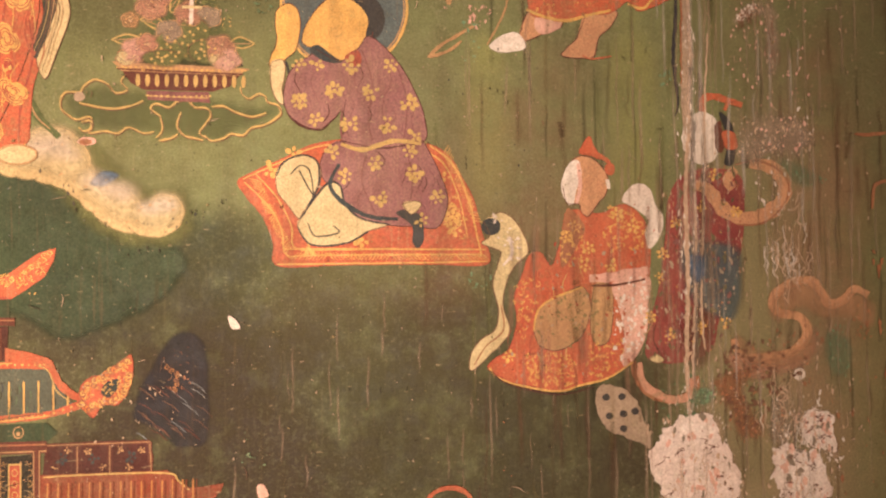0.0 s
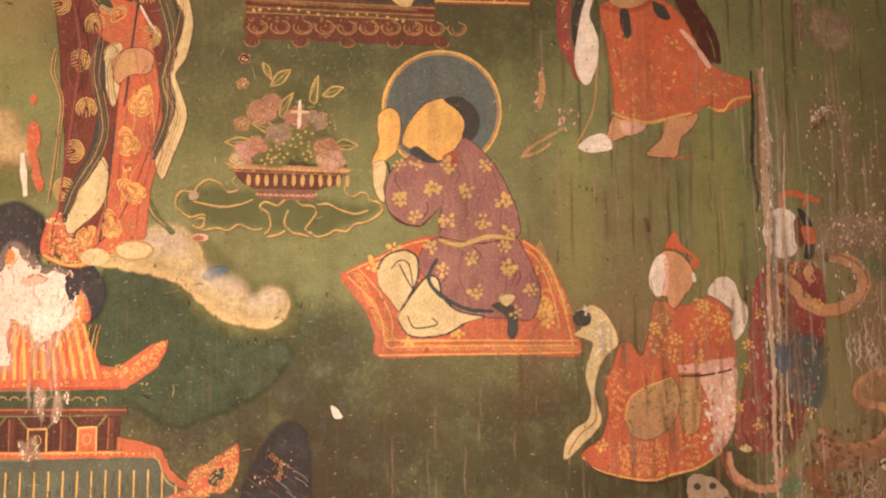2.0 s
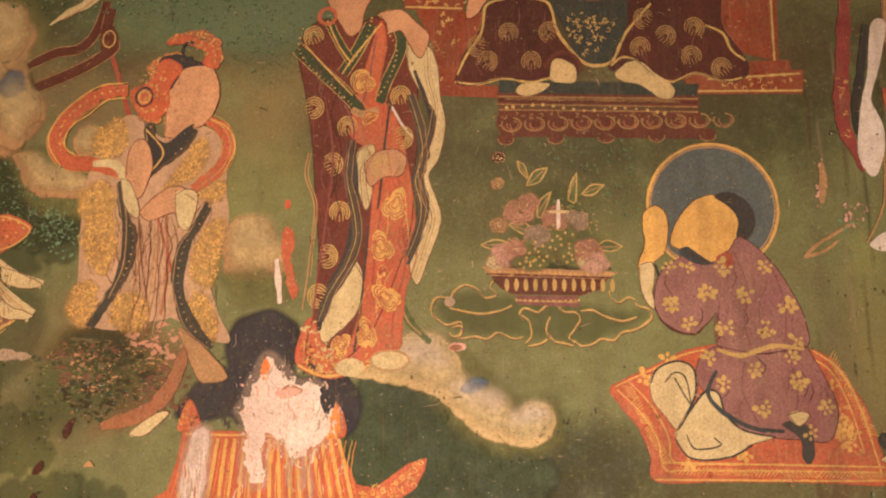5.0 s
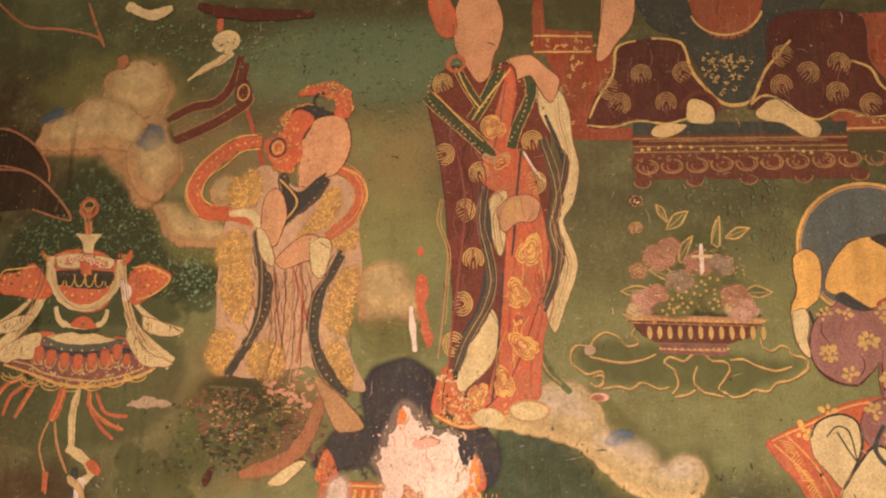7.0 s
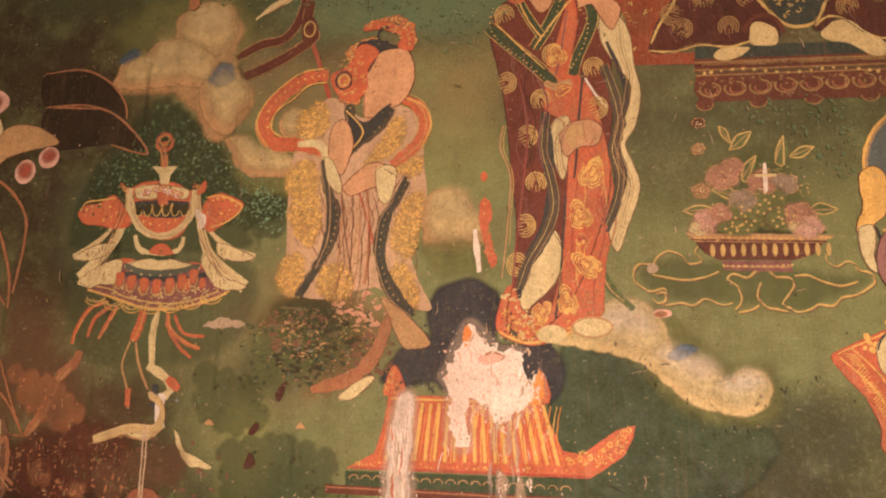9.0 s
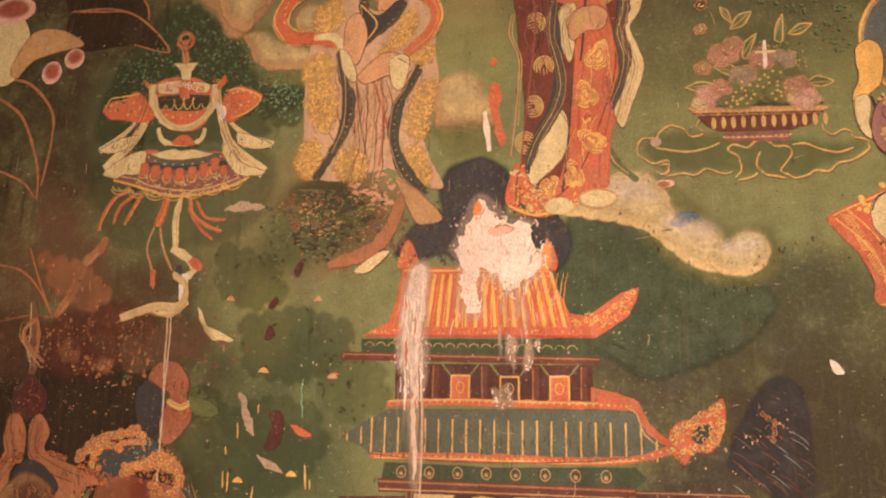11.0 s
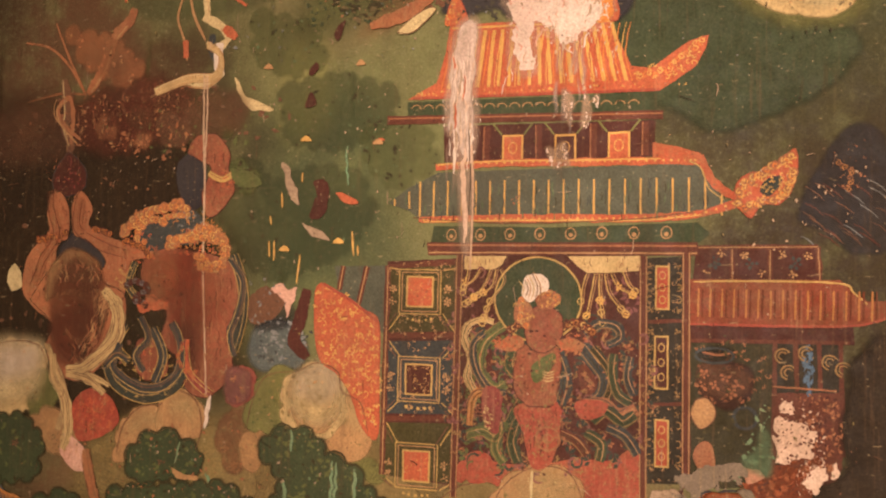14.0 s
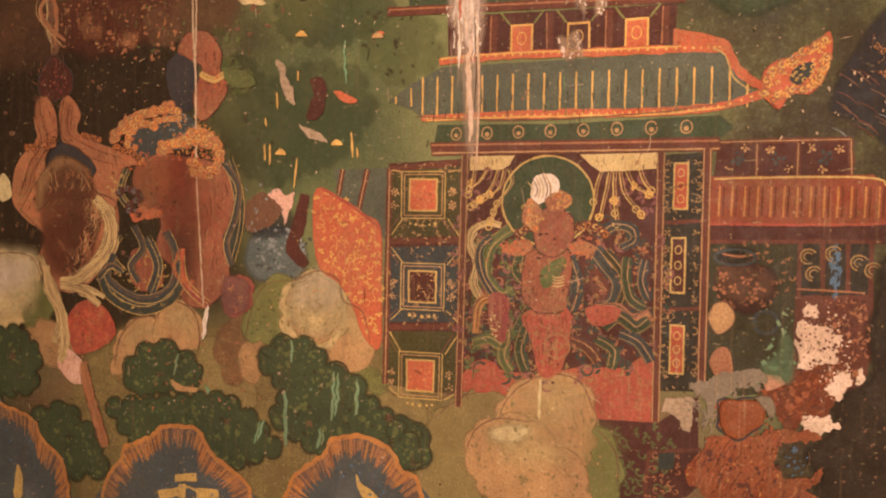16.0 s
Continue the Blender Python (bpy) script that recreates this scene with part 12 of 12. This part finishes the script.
s.flecks("ash", [(-110.2, 113.9), (-107.9, 116), (-103.7, 115.7), (-102.3, 112.4), (-105.9, 109.8), (-109.6, 110.5)], 70, 0.15, 0.7)
s.flecks("slate", [(-111.6, 113), (-107.9, 116.4), (-101.5, 114.9), (-102.3, 109.9), (-109.6, 109.7)], 60, 0.1, 0.5)
s.patch("brown", [(-111.6, 119.7), (-108.9, 121.4), (-106.1, 119), (-107.9, 116.4), (-111.1, 115.5), (-112.5, 117.2)], 0.6)
s.flecks("ash", [(-113.5, 121.4), (-106.1, 122.3), (-105.1, 116.5), (-112.5, 115.5)], 40, 0.1, 0.5)
s.done()

# ---- small flakes and ticks ----
s = Sheet("paint_flakes", 9, "scattered pale and dark flakes and gold ticks on the green", "flake", kind="stuff")
s.patch("wine", [(-101.6, 137.8), (-99.8, 137.8), (-99.1, 136.1), (-99.9, 132.5), (-101.9, 132), (-102.2, 133), (-101.2, 135.4)], 0.3)
s.patch("orange", [(-98, 135.9), (-96.5, 135.6), (-94.4, 134.5), (-95.1, 134.1), (-96.9, 134.6)], 0.15)
s.patch("orange", [(-92.3, 143.4), (-91.3, 144.1), (-90.4, 143.8), (-91.6, 143.4)], 0.1)
s.patch("dun", [(-103.5, 131.2), (-100.8, 130.1), (-99, 128.7), (-101.2, 129)], 0.3)
s.patch("dun", [(-107.2, 140.5), (-105.9, 139.6), (-104, 134.2), (-105.4, 135.1)], 0.5)
s.line("verdigris", [(-96.2, 143.1), (-96.4, 140.9), (-96.1, 136.8)], 0.33, 0.7, 0.3)
for a, b in (((-108.8, 132.3), (-108.6, 131)), ((-108.9, 128.5), (-108.8, 126)), ((-108, 128.5), (-108, 125.4)), ((-103.6, 126.4), (-104.1, 121.9)), ((-107, 136), (-106.8, 133.5)), ((-95.2, 130), (-94.9, 126.3)), ((-94.3, 127.8), (-94.2, 126.3)), ((-103.6, 139.1), (-103.6, 137.5))):
    s.line("gold", [a, ((a[0] + b[0]) / 2, (a[1] + b[1]) / 2), b], 0.3, 0.7)
for a in ((-106.3, 127.3), (-97.4, 128.5), (-103.2, 144.3)):
    s.patch("gold", [(a[0] - 0.9, a[1] - 0.3), (a[0], a[1] + 0.5), (a[0] + 0.9, a[1] - 0.3)], 0.1)
s.flecks("scratch", [(-115.7, 150.1), (-90.7, 148.5), (-92, 125.5), (-113.6, 124.8)], 60, 0.05, 0.25, 1.6)
s.flecks("dun", [(-157.5, 152.7), (-121.5, 150.5), (-121.3, 124.8), (-157.4, 125)], 90, 0.05, 0.35)
s.flecks("rust", [(-140.9, 149.9), (-122.5, 148.8), (-122.4, 142), (-135.6, 142.6)], 50, 0.15, 0.7)
s.patch("moss", [(-115.6, 140), (-111.9, 139), (-110.4, 137.3), (-113.7, 137), (-115.6, 138.3)], 0.4)
s.flecks("scratch", [(-41.6, 141.3), (-27.4, 140.6), (-27, 128.5), (-41.3, 128.7)], 40, 0.08, 0.4)
s.patch("wine", [(-99.1, 160.6), (-97.9, 162.2), (-97.2, 162.4), (-98.2, 159.6)], 0.2)
s.patch("wine", [(-103.6, 149.4), (-102.6, 151.7), (-101.5, 149.9), (-102.6, 149.2)], 0.2)
s.patch("wine", [(-103.2, 154.5), (-102, 156.4), (-101.3, 155.4), (-102.4, 154.2)], 0.2)
for a in ((-110, 156), (-94.5, 155.8), (-91.4, 143.5)):
    s.patch("tan", [(a[0] - 0.8, a[1] - 0.3), (a[0], a[1] + 0.5), (a[0] + 0.8, a[1] - 0.3)], 0.15)
s.flecks("scratch", [(-114.5, 170.7), (-82.2, 169.6), (-83, 140.7), (-109.6, 140.3)], 50, 0.05, 0.25)
s.patch("plaster", [(-19.3, 146.5), (-18.4, 146), (-17.7, 144.8), (-18.8, 145.1)], 0.15)
s.patch("plaster", [(-19.3, 146.5), (-18.5, 146.3), (-17.5, 144.9), (-18.6, 144.6)], 0.15)
s.patch("pink", [(-15.2, 120.9), (-14.1, 121.2), (-13.4, 119.6), (-14.8, 119.3)], 0.2)
s.flecks("dun", [(-17.1, 153.3), (11.1, 152), (10.7, 118.5), (-17.3, 119.4)], 50, 0.05, 0.25, 1.3)
s.flecks("dun", [(11.5, 186), (32.6, 186.1), (30.5, 163.2), (20.8, 163.2), (13, 172.9)], 40, 0.05, 0.25, 1.6)
s.flecks("rust", [(23, 133.7), (35.3, 133.4), (35.1, 117.8), (22.8, 118.2)], 16, 0.05, 0.35)
s.flecks("verdigris", [(-17.2, 129.5), (-13.9, 129.4), (-13.9, 123.5), (-17.3, 123.6)], 18, 0.1, 0.4)
s.flecks("ink", [(9.7, 186), (28.2, 186.1), (27.9, 165.8), (19.9, 165.9)], 26, 0.05, 0.25, 2.0)
s.ring("orange", (13.7, 117.4), 3.43, 2.57, 0.77, 20, 160)
s.line("orange", [(35.3, 186.1), (36.6, 185.6), (39.8, 186)], 0.27)
s.flecks("dun", [(-108.1, 236.5), (-67.6, 233.2), (-67.5, 222.9), (-78.9, 223.7), (-105.3, 228.6)], 60, 0.05, 0.3)
s.flecks("sage", [(-125.8, 238.9), (-64.7, 233.1), (-65.6, 218.8), (-76.8, 217.6), (-95, 229.4), (-111.6, 228.7)], 520, 0.08, 0.5)
s.flecks("verdigris", [(-124.7, 238.8), (-93.4, 235.8), (-92.9, 228.2), (-109.7, 230.7)], 160, 0.08, 0.45)
s.flecks("sage", [(-29.9, 204.3), (-12.7, 204.3), (-13.4, 190.8), (-19.4, 198.6)], 160, 0.08, 0.5)
s.flecks("moss", [(-106, 236.3), (-65.7, 233.1), (-65.5, 217.8), (-76.8, 218.5), (-88.8, 225.4)], 160, 0.06, 0.35)
s.flecks("ash", [(-106, 236.3), (-65.7, 233.1), (-65.5, 217.8), (-76.8, 218.5), (-88.8, 225.4)], 70, 0.04, 0.2)
s.flecks("dun", [(-41, 204.3), (-11.3, 203.1), (-14.4, 172.4), (-42.3, 172.2)], 50, 0.05, 0.22)
s.flecks("ash", [(-114.7, 166.6), (-73.4, 167.1), (-81.5, 157.4), (-113.5, 156.5)], 40, 0.08, 0.4)
s.line("wine", [(-106.9, 240.8), (-102, 239.1), (-93.6, 237.9), (-85.4, 237.5)], 2.65, 0.6)
s.line("cream", [(-120.6, 242), (-115.9, 239.6), (-111.7, 240.7)], 2.27, 0.4)
s.oval("rust", (-120.1, 230.7), 1.1, 1.32, 0.2)
s.done()

# ---- wear that lies over all the painting ----
s = Sheet("surface_wear", 13, "fine scratches, dust specks and pinpricks over the whole mural", "wear", kind="stuff")
whole = [(-165, 240), (85, 240), (85, 115), (-20, 100), (-30, 72), (-165, 72)]
s.flecks("scratch", whole, 520, 0.04, 0.22, 1.4)
s.flecks("dun", whole, 420, 0.05, 0.34, 1.2)
s.flecks("dusky", whole, 620, 0.05, 0.26)
s.flecks("khaki", whole, 380, 0.08, 0.42)
for k in range(260):
    x, z, a = random.uniform(-160, 82), random.uniform(80, 235), random.choice((1.57, 1.4, 1.75, 0.2, -0.5))
    d = Vector((math.cos(a), math.sin(a))) * random.uniform(0.5, 2.6)
    up = s.up
    s.line(random.choice(("scratch", "dun", "brown", "dusky")), [(x, z), (x + 0.5 * d.x + 0.1, z + 0.5 * d.y), (x + d.x, z + d.y)], random.uniform(0.06, 0.14), 0.8, 0.25)
    s.up = up
s.next()
for pts in ([(-2.9, 135.1), (1.4, 135.4), (4.8, 134.9), (7.4, 135.7)], [(-11.1, 163.5), (-13.7, 161.3), (-16.2, 160.1)], [(-41.6, 164.9), (-41.3, 163.3)], [(-36.9, 161.2), (-36.7, 159.7)], [(-24.8, 162.1), (-22.6, 162.9), (-19.6, 164.4)], [(-33.8, 156.2), (-30.7, 156.9), (-27.7, 157.3)], [(-124.8, 211.4), (-123, 210.3), (-120.4, 206.1)], [(21, 181.6), (22.3, 180.8), (23.6, 179.4)]):
    for q in spline(pts, False, 1.1):
        if random.random() < 0.6:
            q = q + Vector((random.uniform(-0.5, 0.5), random.uniform(-0.5, 0.5)))
            s.line("dusky", [q, q + Vector((0.05, -0.2)), q + Vector((0.1, -random.uniform(0.3, 0.8)))], 0.15, 0.6, 0.15)
s.done()
